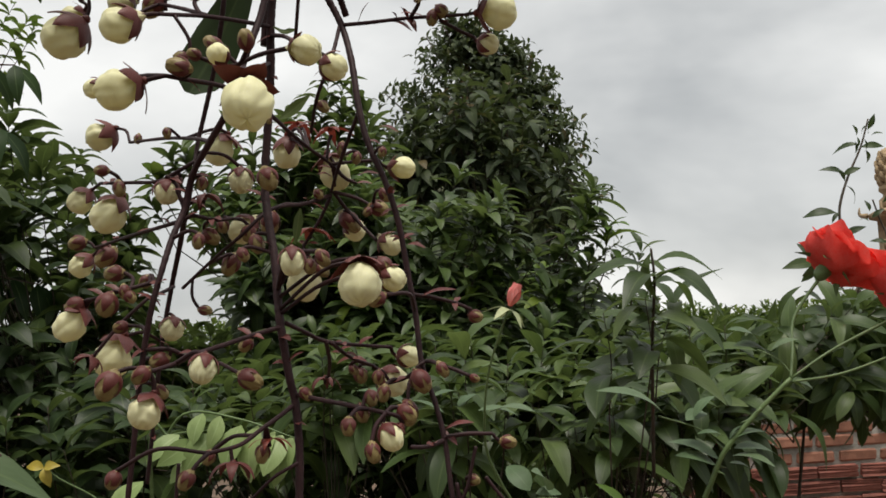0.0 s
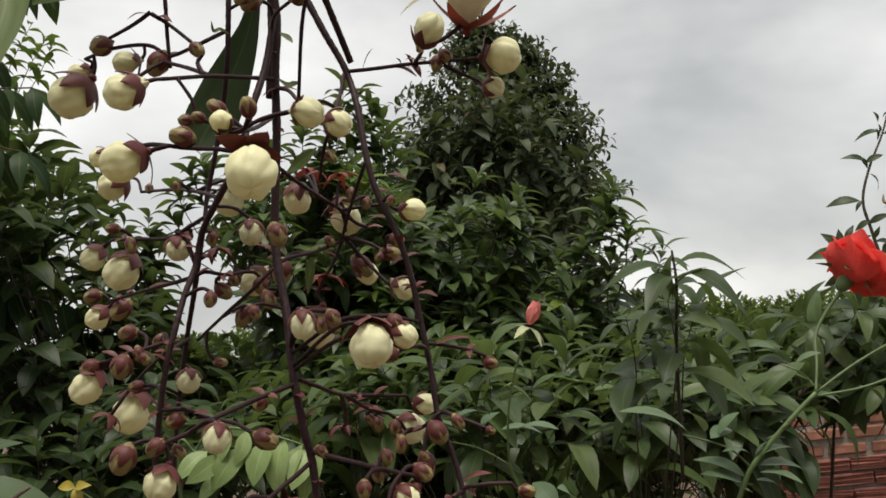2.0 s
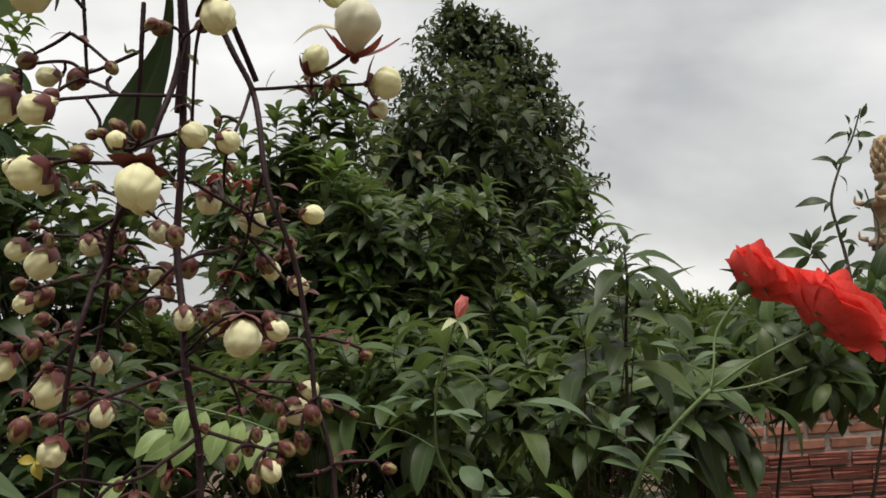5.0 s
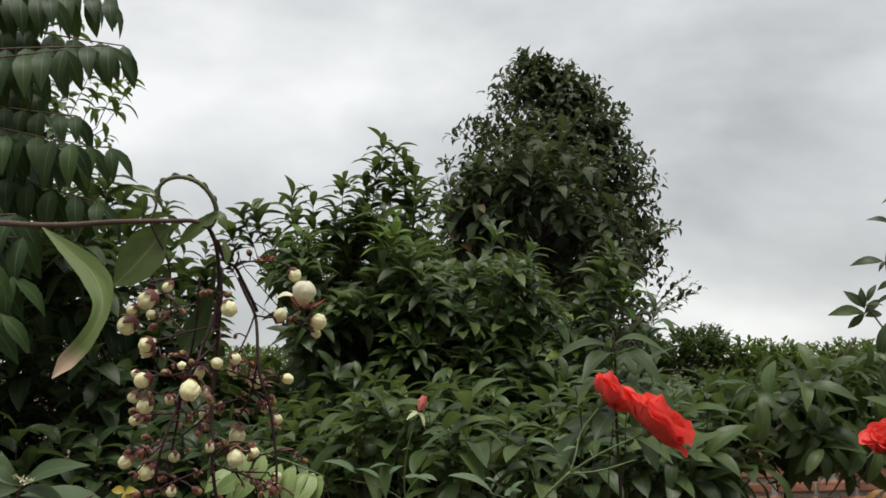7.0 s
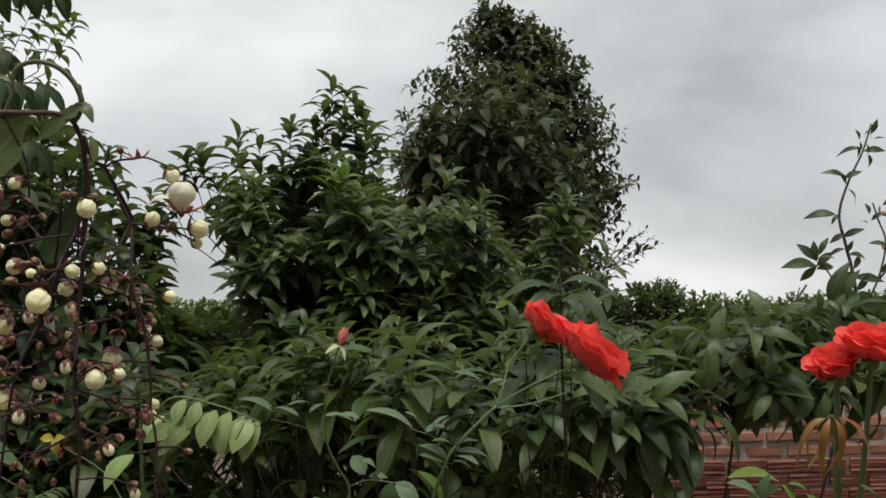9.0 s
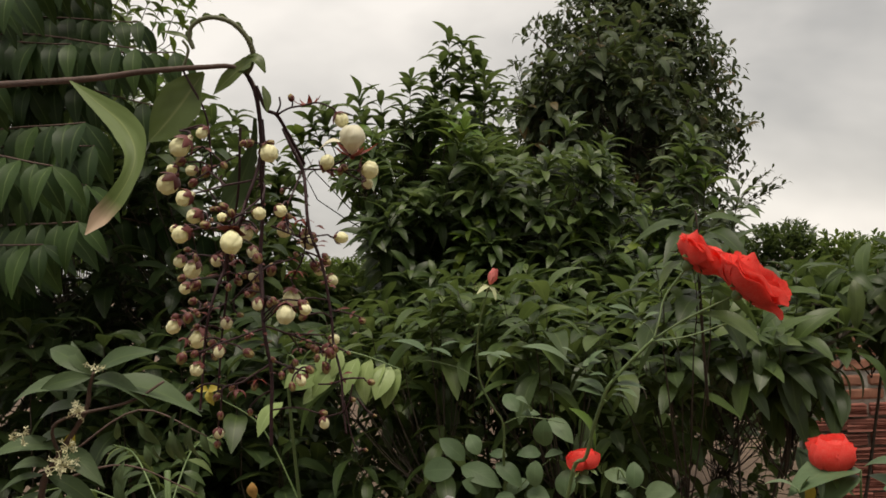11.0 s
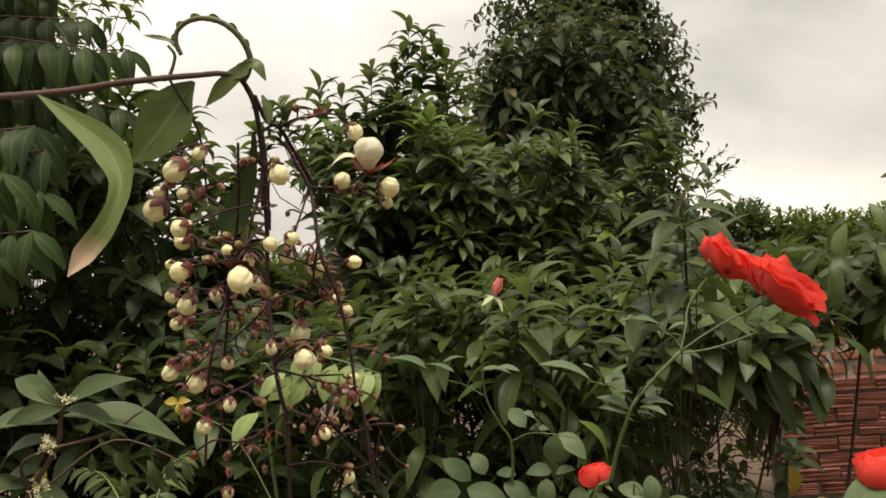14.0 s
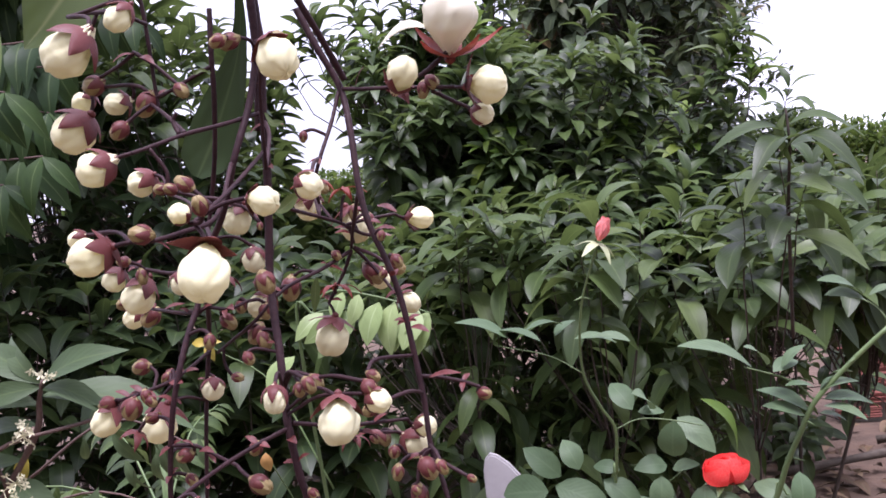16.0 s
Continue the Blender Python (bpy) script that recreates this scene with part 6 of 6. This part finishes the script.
# ---- roses ----
def petal_mesh(name, mat, cup, flare, ruffle, rng):
    """A broad petal of length 1 along +z that faces +y: spooned, with a rolled, uneven rim."""
    v, f, uv, n, m = [], [], [], 9, 10
    for i in range(n + 1):
        t = i / n
        w = 0.12 + 0.66 * math.sin(min(1.0, t * 1.05) * math.pi * 0.62) ** 1.1
        for k in range(m + 1):
            s = -1 + 2 * k / m
            top = 1 - 0.30 * abs(s) ** 2.6 + ruffle * 0.5 * math.sin(4 * s + 1.3)
            belly = cup * (math.sin(t * math.pi * 0.9) * 0.55 + 0.1)
            y = -belly + cup * 0.95 * s * s * t - flare * max(0, t - 0.7) ** 2 * 4
            v.append((w * s, y + ruffle * math.sin(4.5 * s + 3 * t) * t * t * 0.6, t * top))
            uv.append((0.5 + 0.5 * s, t))
            if i and k:
                q = i * (m + 1) + k
                f.append((q, q - 1, q - m - 2, q - m - 1))
    return mesh_of(name, np.array(v), np.array(f), np.array(uv), mat)


ROSE_RNG = random.Random(70)
OUTER = [petal_mesh("petal", PETAL, 0.36, 0.5, 0.20, ROSE_RNG), petal_mesh("petal", PETAL, 0.42, 0.35, 0.24, ROSE_RNG), petal_mesh("petal", PETAL, 0.38, 0.6, 0.17, ROSE_RNG)]
INNER = [petal_mesh("petal", PETAL, 0.45, 0.25, 0.20, ROSE_RNG), petal_mesh("petal", PETAL, 0.5, 0.15, 0.24, ROSE_RNG)]

CUPS = [petal_mesh("petal", PETAL, 0.5, -0.25, 0.05, ROSE_RNG), petal_mesh("petal", PETAL, 0.58, -0.1, 0.07, ROSE_RNG)]


def rose(plant, at, facing, width, thick=0.55, opened=92, rng=ROSE_RNG):
    """A many-petalled rose of whorls of broad wavy petals. at: its base; width across; thick: how tall its dome is; opened: how far down the outer petals reach, in degrees."""
    head = new("rose_flower")
    head.parent = plant
    turn = Vector(facing).normalized().to_track_quat("Z", "Y").to_matrix().to_4x4()
    head.matrix_basis = Matrix.Translation(Vector(at) - plant.location) @ turn
    bm = bmesh.new()
    bmesh.ops.create_uvsphere(bm, u_segments=10, v_segments=6, radius=1, matrix=Matrix.Translation((0, 0, -0.002)) @ Matrix.Diagonal((0.005, 0.005, 0.007, 1)))
    for k in range(5):
        a = math.tau * k / 5
        out = Vector((math.cos(a), math.sin(a), 0))
        v, f, uv = strip_leaf([out * 0.003, out * 0.011 + Vector((0, 0, 0.001)), out * 0.02 + Vector((0, 0, -0.004))], 0.007, (0, 0, 1), 3)
        vs = [bm.verts.new(q) for q in v]
        for q in f:
            bm.faces.new([vs[i] for i in q])
    part("calyx", bm, CANE, head, "green sepals")
    r = width * 0.5
    open_whorls = ((4, 6, 0.55), (5, 17, 0.64), (6, 29, 0.73), (8, 42, 0.82), (9, 56, 0.9), (9, 70, 0.96), (9, 84, 1.0))
    cup_whorls = ((3, 5, 0.85), (4, 12, 0.95), (5, 20, 1.02), (5, 30, 1.05))
    for w, (n, tilt, far) in enumerate(open_whorls if opened > 60 else cup_whorls):
        for k in range(n):
            a = math.tau * (k + 0.5 * (w % 2)) / n + rng.uniform(-0.2, 0.2)
            lean = radians(tilt * opened / (90 if opened > 60 else 30) + rng.uniform(-7, 7))
            ahead = Vector((math.sin(lean) * math.cos(a), math.sin(lean) * math.sin(a), thick * 1.6 * math.cos(lean))).normalized()
            inward = Vector((-math.cos(a), -math.sin(a), 0.35))
            inward = (inward - ahead * inward.dot(ahead)).normalized()
            size = r * far * rng.uniform(0.82, 1.08) * (1.0 if opened > 60 else 1.25 * thick)
            ob = new("petal", rng.choice(CUPS if opened < 60 or w < 2 else OUTER if w > 4 else INNER))
            ob.parent = head
            m = Matrix((inward.cross(ahead), inward, ahead)).transposed().to_4x4()
            ob.matrix_basis = m @ Matrix.Rotation(rng.uniform(-0.2, 0.2), 4, "Y") @ Matrix.Diagonal((size * rng.uniform(0.8, 0.95) * (0.92 if opened > 60 and w > 3 else 0.75), size, size, 1))
    return head


def leaflet_pair(pairs, y, up, out):
    for x0, z0, x1, z1 in pairs:
        dy = ROSE_RNG.uniform(-0.02, 0.02)
        a, b = Vector((x0, y, z0)), Vector((x1, y + dy, z1))
        lean = Vector((ROSE_RNG.uniform(-0.3, 0.3), up[0] + ROSE_RNG.uniform(-0.2, 0.2), up[1]))
        out.append(turned(a, b - a, lean, (b - a).length * 1.0))


def rose_bush():
    rng = ROSE_RNG
    bush = thing("rose_bush", (0.13, 0.70, 0), "rose bush with tall green canes, grey-green leaflets and red double roses", "rose bush", "rose bushes")
    leaves, flat, rounded = [], [], []

    def cane(points, r0, r1, thorns=0):
        line = smooth_line(points, 6)
        bm = bmesh.new()
        tube(bm, [v - bush.location for v in line], r0 * 0.58, r1 * 0.7, 8, 0.04, rng)
        for k in range(thorns):
            i = rng.randrange(2, len(line) - 2)
            a = rng.uniform(0, 6.28)
            out = Vector((math.cos(a), math.sin(a) * 0.6, -0.25))
            tube(bm, [line[i] - bush.location, line[i] + out * (r0 + 0.0045) - bush.location], 0.0012, 0.0002, 5)
        part("cane", bm, CANE, bush)

    cane([(0.10, 0.62, -0.03), (0.09, 0.60, 0.6), (0.095, 0.58, 1.15), (0.116, 0.568, 1.294), (0.131, 0.558, 1.317), (0.139, 0.55, 1.343), (0.147, 0.543, 1.364), (0.155, 0.54, 1.381), (0.174, 0.539, 1.401), (0.195, 0.538, 1.420)], 0.0036, 0.0019, 14)
    cane([(0.195, 0.538, 1.420), (0.201, 0.548, 1.435), (0.208, 0.56, 1.455), (0.229, 0.565, 1.480)], 0.0014, 0.0015)
    cane([(0.195, 0.538, 1.420), (0.224, 0.542, 1.436), (0.267, 0.547, 1.454)], 0.0013, 0.0014)
    cane([(0.195, 0.538, 1.418), (0.224, 0.54, 1.421), (0.256, 0.542, 1.430)], 0.0013, 0.001)
    cane([(0.06, 0.72, -0.03), (0.04, 0.72, 0.7), (0.037, 0.72, 1.234), (0.039, 0.71, 1.29), (0.041, 0.70, 1.325), (0.032, 0.69, 1.346), (0.022, 0.68, 1.376), (0.026, 0.662, 1.425), (0.042, 0.646, 1.471)], 0.0028, 0.0011, 5)
    cane([(0.10, 0.74, -0.03), (0.10, 0.74, 0.8), (0.118, 0.735, 1.2), (0.121, 0.73, 1.268)], 0.0028, 0.0015, 4)
    cane([(0.16, 0.72, -0.03), (0.16, 0.72, 0.9), (0.155, 0.722, 1.24), (0.165, 0.72, 1.262)], 0.0025, 0.0013)
    # leaf stalks
    cane([(0.022, 0.68, 1.374), (-0.002, 0.684, 1.388), (-0.04, 0.685, 1.398)], 0.0009, 0.0006)
    cane([(0.041, 0.70, 1.325), (0.06, 0.704, 1.331), (0.085, 0.705, 1.328), (0.105, 0.705, 1.323)], 0.0010, 0.0007)
    cane([(0.155, 0.54, 1.381), (0.143, 0.542, 1.393), (0.119, 0.543, 1.402)], 0.0010, 0.0007)
    cane([(0.196, 0.54, 1.423), (0.191, 0.545, 1.431), (0.181, 0.55, 1.437)], 0.0009, 0.0006)
    cane([(0.037, 0.72, 1.24), (0.02, 0.72, 1.265), (-0.005, 0.72, 1.277)], 0.0010, 0.0006)
    cane([(0.037, 0.72, 1.235), (0.06, 0.72, 1.262), (0.088, 0.72, 1.284)], 0.0010, 0.0006)
    cane([(0.155, 0.722, 1.235), (0.17, 0.72, 1.255), (0.185, 0.72, 1.25)], 0.0010, 0.0006)
    leaflet_pair([(-0.031, 1.403, -0.069, 1.421), (-0.007, 1.399, -0.048, 1.407), (0.011, 1.41, -0.015, 1.414), (0.004, 1.402, 0.019, 1.411), (0.018, 1.399, 0.049, 1.395), (0.026, 1.397, 0.058, 1.399)], 0.685, (-0.12, 1), flat)
    oval = [(0.082, 1.299, 0.084, 1.328), (0.072, 1.284, 0.07, 1.257), (0.1, 1.245, 0.104, 1.273), (0.171, 1.253, 0.175, 1.28), (-0.015, 1.276, -0.052, 1.274), (0.183, 1.248, 0.212, 1.254), (0.012, 1.254, -0.005, 1.266), (0.03, 1.25, 0.05, 1.235), (0.145, 1.24, 0.16, 1.225)]
    leaflet_pair(oval, 0.71, (-0.85, 0.5), rounded)
    a, b = Vector((0.108, 0.745, 1.333)), Vector((0.147, 0.75, 1.292))
    single("leaflet", [mesh_of("leaflet", *leaf_shape(0.3, 0.3, 0.3, 8, 0.85), YOUNG)], [turned(a, b - a, (0.5, -0.4, 0.8), (b - a).length)], bush, "bright green young leaflet")
    leaflet_pair([(0.055, 1.334, 0.039, 1.353), (0.068, 1.334, 0.06, 1.355), (0.059, 1.332, 0.079, 1.331), (-0.005, 1.284, -0.033, 1.308), (0.01, 1.289, -0.002, 1.312), (-0.01, 1.277, 0.035, 1.258), (0.041, 1.287, 0.02, 1.29), (0.077, 1.289, 0.053, 1.293), (0.081, 1.286, 0.101, 1.292), (0.028, 1.28, 0.057, 1.257), (0.061, 1.25, 0.085, 1.245), (0.111, 1.261, 0.132, 1.258), (0.167, 1.257, 0.141, 1.267), (0.039, 1.246, 0.062, 1.262), (0.088, 1.326, 0.113, 1.303), (0.153, 1.246, 0.172, 1.241), (0.183, 1.239, 0.198, 1.242)], 0.72, (-0.65, 0.75), leaves)
    leaflet_pair([(0.123, 1.402, 0.084, 1.422), (0.131, 1.403, 0.118, 1.418), (0.139, 1.401, 0.153, 1.413), (0.134, 1.399, 0.15, 1.402), (0.155, 1.389, 0.139, 1.393), (0.158, 1.387, 0.165, 1.395), (0.158, 1.387, 0.179, 1.392), (0.16, 1.382, 0.187, 1.377), (0.159, 1.378, 0.179, 1.374), (0.157, 1.374, 0.172, 1.368), (0.151, 1.376, 0.126, 1.388), (0.149, 1.373, 0.127, 1.38)], 0.54, (-0.2, 1.0), flat)
    leaflet_pair([(0.185, 1.437, 0.16, 1.452), (0.186, 1.435, 0.164, 1.441), (0.188, 1.437, 0.201, 1.443), (0.198, 1.419, 0.212, 1.412), (0.222, 1.421, 0.238, 1.412)], 0.545, (-0.4, 1), flat)
    meshes = [mesh_of("leaflet", *leaf_shape(w, c, 0.18, 7, 0.85, 0.0, 0.75), ROSE_LEAF) for w, c in ((0.56, 0.1), (0.64, 0.2), (0.5, 0.05))]
    single("leaflet", meshes, leaves, bush)
    single("leaflet", [mesh_of("leaflet", *leaf_shape(w, c, 0.15, 8, 0.9, 0.0, 0.75), ROSE_LEAF) for w, c in ((0.40, 0.08), (0.46, 0.04))], flat, bush)
    single("leaflet", [mesh_of("leaflet", *leaf_shape(w, c, 0.12, 9, 0.92, 0.0, 0.6), ROSE_LEAF) for w, c in ((0.74, 0.08), (0.66, 0.15))], rounded, bush)
    rose(bush, (0.231, 0.565, 1.483), (0.66, 0.14, 0.62), 0.056, 0.9, 66)
    rose(bush, (0.269, 0.546, 1.456), (0.64, 0.02, 0.66), 0.080, 0.8, 68)
    rose(bush, (0.121, 0.73, 1.270), (-0.05, -0.05, 1.0), 0.035, 1.0, 54)
    # the half-closed pink bud with spread sepals
    head = new("rose_bud")
    head.parent = bush
    head.matrix_basis = Matrix.Translation(Vector((0.042, 0.646, 1.470)) - bush.location) @ Vector((0.38, -0.1, 0.9)).to_track_quat("Z", "Y").to_matrix().to_4x4()
    pink = petal_mesh("petal", PETAL_PINK, 0.5, 0.05, 0.05, rng)
    for k in range(5):
        ob = new("petal", pink)
        ob.parent = head
        ob.matrix_basis = Matrix.Rotation(k * 1.26, 4, "Z") @ Matrix.Translation((0, -0.0006, 0.003)) @ Matrix.Rotation(radians(5), 4, "X") @ Matrix.Diagonal((0.0062, 0.0062, 0.0165, 1))
    for k in range(5):
        a = 1.26 * k + 0.4
        out = Vector((math.cos(a), math.sin(a), -0.25))
        v, f, uv = strip_leaf([Vector((0, 0, 0.001)), out * 0.008 + Vector((0, 0, 0.001)), out * 0.017 - Vector((0, 0, 0.004))], 0.0062, (0, 0, 1), 4)
        part("sepal", mesh_of("sepal", v, f, uv, SEPAL), SEPAL, head)


def side_rose_bush():
    rng = random.Random(72)
    bush = thing("rose_bush", (0.42, 0.46, 0), "rose bush with red roses and reddish young leaves near the wall", "rose bush", "rose bushes")

    def cane(points, r0, r1, mat=CANE, name="cane"):
        bm = bmesh.new()
        tube(bm, [v - bush.location for v in smooth_line(points, 6)], r0, r1, 8, 0.04, rng)
        part(name, bm, mat, bush)

    cane([(0.42, 0.46, -0.03), (0.43, 0.45, 0.8), (0.43, 0.41, 1.35), (0.427, 0.395, 1.40), (0.425, 0.385, 1.451)], 0.0036, 0.0019)
    cane([(0.43, 0.44, 1.2), (0.444, 0.40, 1.38), (0.445, 0.375, 1.462)], 0.0026, 0.0016)
    cane([(0.43, 0.42, 1.3), (0.462, 0.36, 1.36), (0.463, 0.345, 1.43)], 0.0022, 0.0015)
    cane([(0.42, 0.455, 0.9), (0.34, 0.50, 1.2), (0.318, 0.485, 1.322)], 0.0026, 0.0016)
    rose(bush, (0.425, 0.384, 1.451), (-0.3, -0.2, 0.95), 0.044, 1.1, 63)
    rose(bush, (0.445, 0.374, 1.462), (0.05, -0.2, 0.95), 0.054, 1.1, 63)
    rose(bush, (0.463, 0.344, 1.430), (0.25, -0.35, 0.9), 0.046, 1.1, 63)
    rose(bush, (0.319, 0.484, 1.314), (0.16, -0.1, 1.0), 0.046, 1.05, 34)
    red, green = [], []
    for k in range(9):
        a = math.tau * k / 9
        at = Vector((0.412, 0.362, 1.425))
        red.append(turned(at + Vector((0.004 * math.cos(a), 0.004 * math.sin(a), 0)), (math.cos(a), 0.5 * math.sin(a), rng.uniform(-0.9, -0.1)), (0, -0.4, 1), rng.uniform(0.022, 0.036)))
    cane([(0.427, 0.395, 1.40), (0.42, 0.378, 1.42), (0.412, 0.363, 1.426)], 0.0012, 0.0009)
    for base, tip, n in (((0.42, 0.43, 1.28), (0.37, 0.39, 1.37), 6), ((0.43, 0.42, 1.3), (0.47, 0.36, 1.385), 6), ((0.43, 0.43, 1.22), (0.45, 0.36, 1.32), 6), ((0.34, 0.50, 1.2), (0.29, 0.46, 1.31), 6), ((0.335, 0.50, 1.22), (0.36, 0.44, 1.31), 6), ((0.42, 0.44, 1.15), (0.39, 0.40, 1.30), 5)):
        line, p = shoot(base, tip, n, 0.036, rng, 0.45, 0.1, (85, 35))
        cane([base, Vector(base).lerp(Vector(tip), 0.5), tip], 0.0012, 0.0008)
        green += p
    fresh = []
    for goal, pairs in ((green, (((0.34, 0.48, 1.319), (0.282, 0.46, 1.315)), ((0.342, 0.48, 1.321), (0.369, 0.46, 1.328)), ((0.338, 0.48, 1.315), (0.308, 0.46, 1.301)), ((0.346, 0.48, 1.315), (0.364, 0.46, 1.307)))), (fresh, (((0.404, 0.45, 1.367), (0.364, 0.44, 1.38)), ((0.404, 0.45, 1.364), (0.375, 0.44, 1.359)), ((0.405, 0.45, 1.367), (0.411, 0.44, 1.356)), ((0.407, 0.45, 1.367), (0.419, 0.44, 1.367)), ((0.422, 0.45, 1.36), (0.432, 0.44, 1.343)), ((0.425, 0.45, 1.39), (0.438, 0.44, 1.388))))):
        for a, b in pairs:
            goal.append(turned(a, Vector(b) - Vector(a), (0.1, -0.25, 1), (Vector(b) - Vector(a)).length))
    single("leaflet", [mesh_of("leaflet", *leaf_shape(0.46, 0.15, 0.18, 7, 0.85, 0.0, 0.75), YOUNG)], fresh, bush, "yellow-green young leaflet")
    cane([(0.34, 0.50, 1.2), (0.34, 0.48, 1.319)], 0.0012, 0.0009)
    single("young_leaflet", [mesh_of("young_leaflet", *leaf_shape(0.17, 0.9, 0.2, 9, 0.85, 0.012), ROSE_LEAF_RED)], red, bush, "reddish young leaflet")
    single("leaflet", [mesh_of("leaflet", *leaf_shape(0.55, c, 0.18, 7, 0.85, 0.0, 0.75), ROSE_LEAF) for c in (0.1, 0.2)], green, bush)


SEPAL = plain_material("pale_sepal", (0.30, 0.35, 0.16), (0.46, 0.49, 0.28), 300, 0.5, 0.2, 0.0003, through_light=0.2)
rose_bush()
side_rose_bush()


# ---- brick wall, piece by piece ----
def brick_wall():
    rng = random.Random(50)
    wall = thing("wall_brick", (2.4, 5.32, 0), "weathered red brick garden wall with thick grey mortar", "wall", kind="structure")
    bm = bmesh.new()
    bmesh.ops.create_cube(bm, size=1, matrix=Matrix.Translation((1.2, -0.02, 0.6)) @ Matrix.Diagonal((4.9, 0.16, 1.26, 1)))
    part("mortar", bm, MORTAR, wall)

    def brick_mesh(name, mat, ribs):
        bm = bmesh.new()
        bmesh.ops.create_cube(bm, size=1, matrix=Matrix.Diagonal((0.218 if ribs else 0.205, 0.09, 0.068 if ribs else 0.058, 1)))
        bmesh.ops.bevel(bm, geom=bm.edges[:], offset=0.009, segments=1, affect="EDGES")
        if ribs:
            for k in range(5):
                z = -0.027 + 0.0135 * k + rng.uniform(-0.002, 0.002)
                bmesh.ops.create_cube(bm, size=1, matrix=Matrix.Translation((0, -0.047, z)) @ Matrix.Diagonal((0.216, rng.uniform(0.007, 0.014), 0.007, 1)))
        for v in bm.verts:
            v.co += Vector((rng.uniform(-1, 1), rng.uniform(-1, 1), rng.uniform(-1, 1))) * 0.0035
        me = bpy.data.meshes.new(name)
        bm.to_mesh(me)
        bm.free()
        me.materials.append(mat)
        return me

    solid = [brick_mesh("brick", BRICK, False) for k in range(4)]
    ribbed = [brick_mesh("ribbed_brick", BRICK_RED, True) for k in range(4)]
    near, far = [], {"brick": [], "ribbed_brick": []}
    for row in range(15):
        z = 0.045 + row * 0.0815
        kind = ribbed if z < 0.66 else solid
        for k in range(-5, 16):
            x = k * 0.228 + (0.114 if row % 2 else 0) + rng.uniform(-0.008, 0.008)
            m = pose(x, -0.072 + rng.uniform(-0.009, 0.009), z + rng.uniform(-0.006, 0.006), rng.uniform(-1, 1), rng.uniform(-1.2, 1.2), rng.uniform(-1, 1))
            if -1.3 < x < 1.2 and 0.1 < z and len(near) < 290:
                near.append((kind[(k + row) % 4], m))
            else:
                far[kind[0].name.split(".")[0]].append((kind[(k * 3 + row) % 4], m))
    for me, m in near:
        ob = new(me.name.split(".")[0], me)
        ob.parent, ob.matrix_basis = wall, m
    for name, some in far.items():
        bm = bmesh.new()
        for me, m in some:
            first = len(bm.verts)
            bm.from_mesh(me)
            bm.verts.ensure_lookup_table()
            for v in bm.verts[first:]:
                v.co = m @ v.co
        tagged(part("far_" + name + "s", bm, BRICK if name == "brick" else BRICK_RED, wall), kind="stuff")


brick_wall()
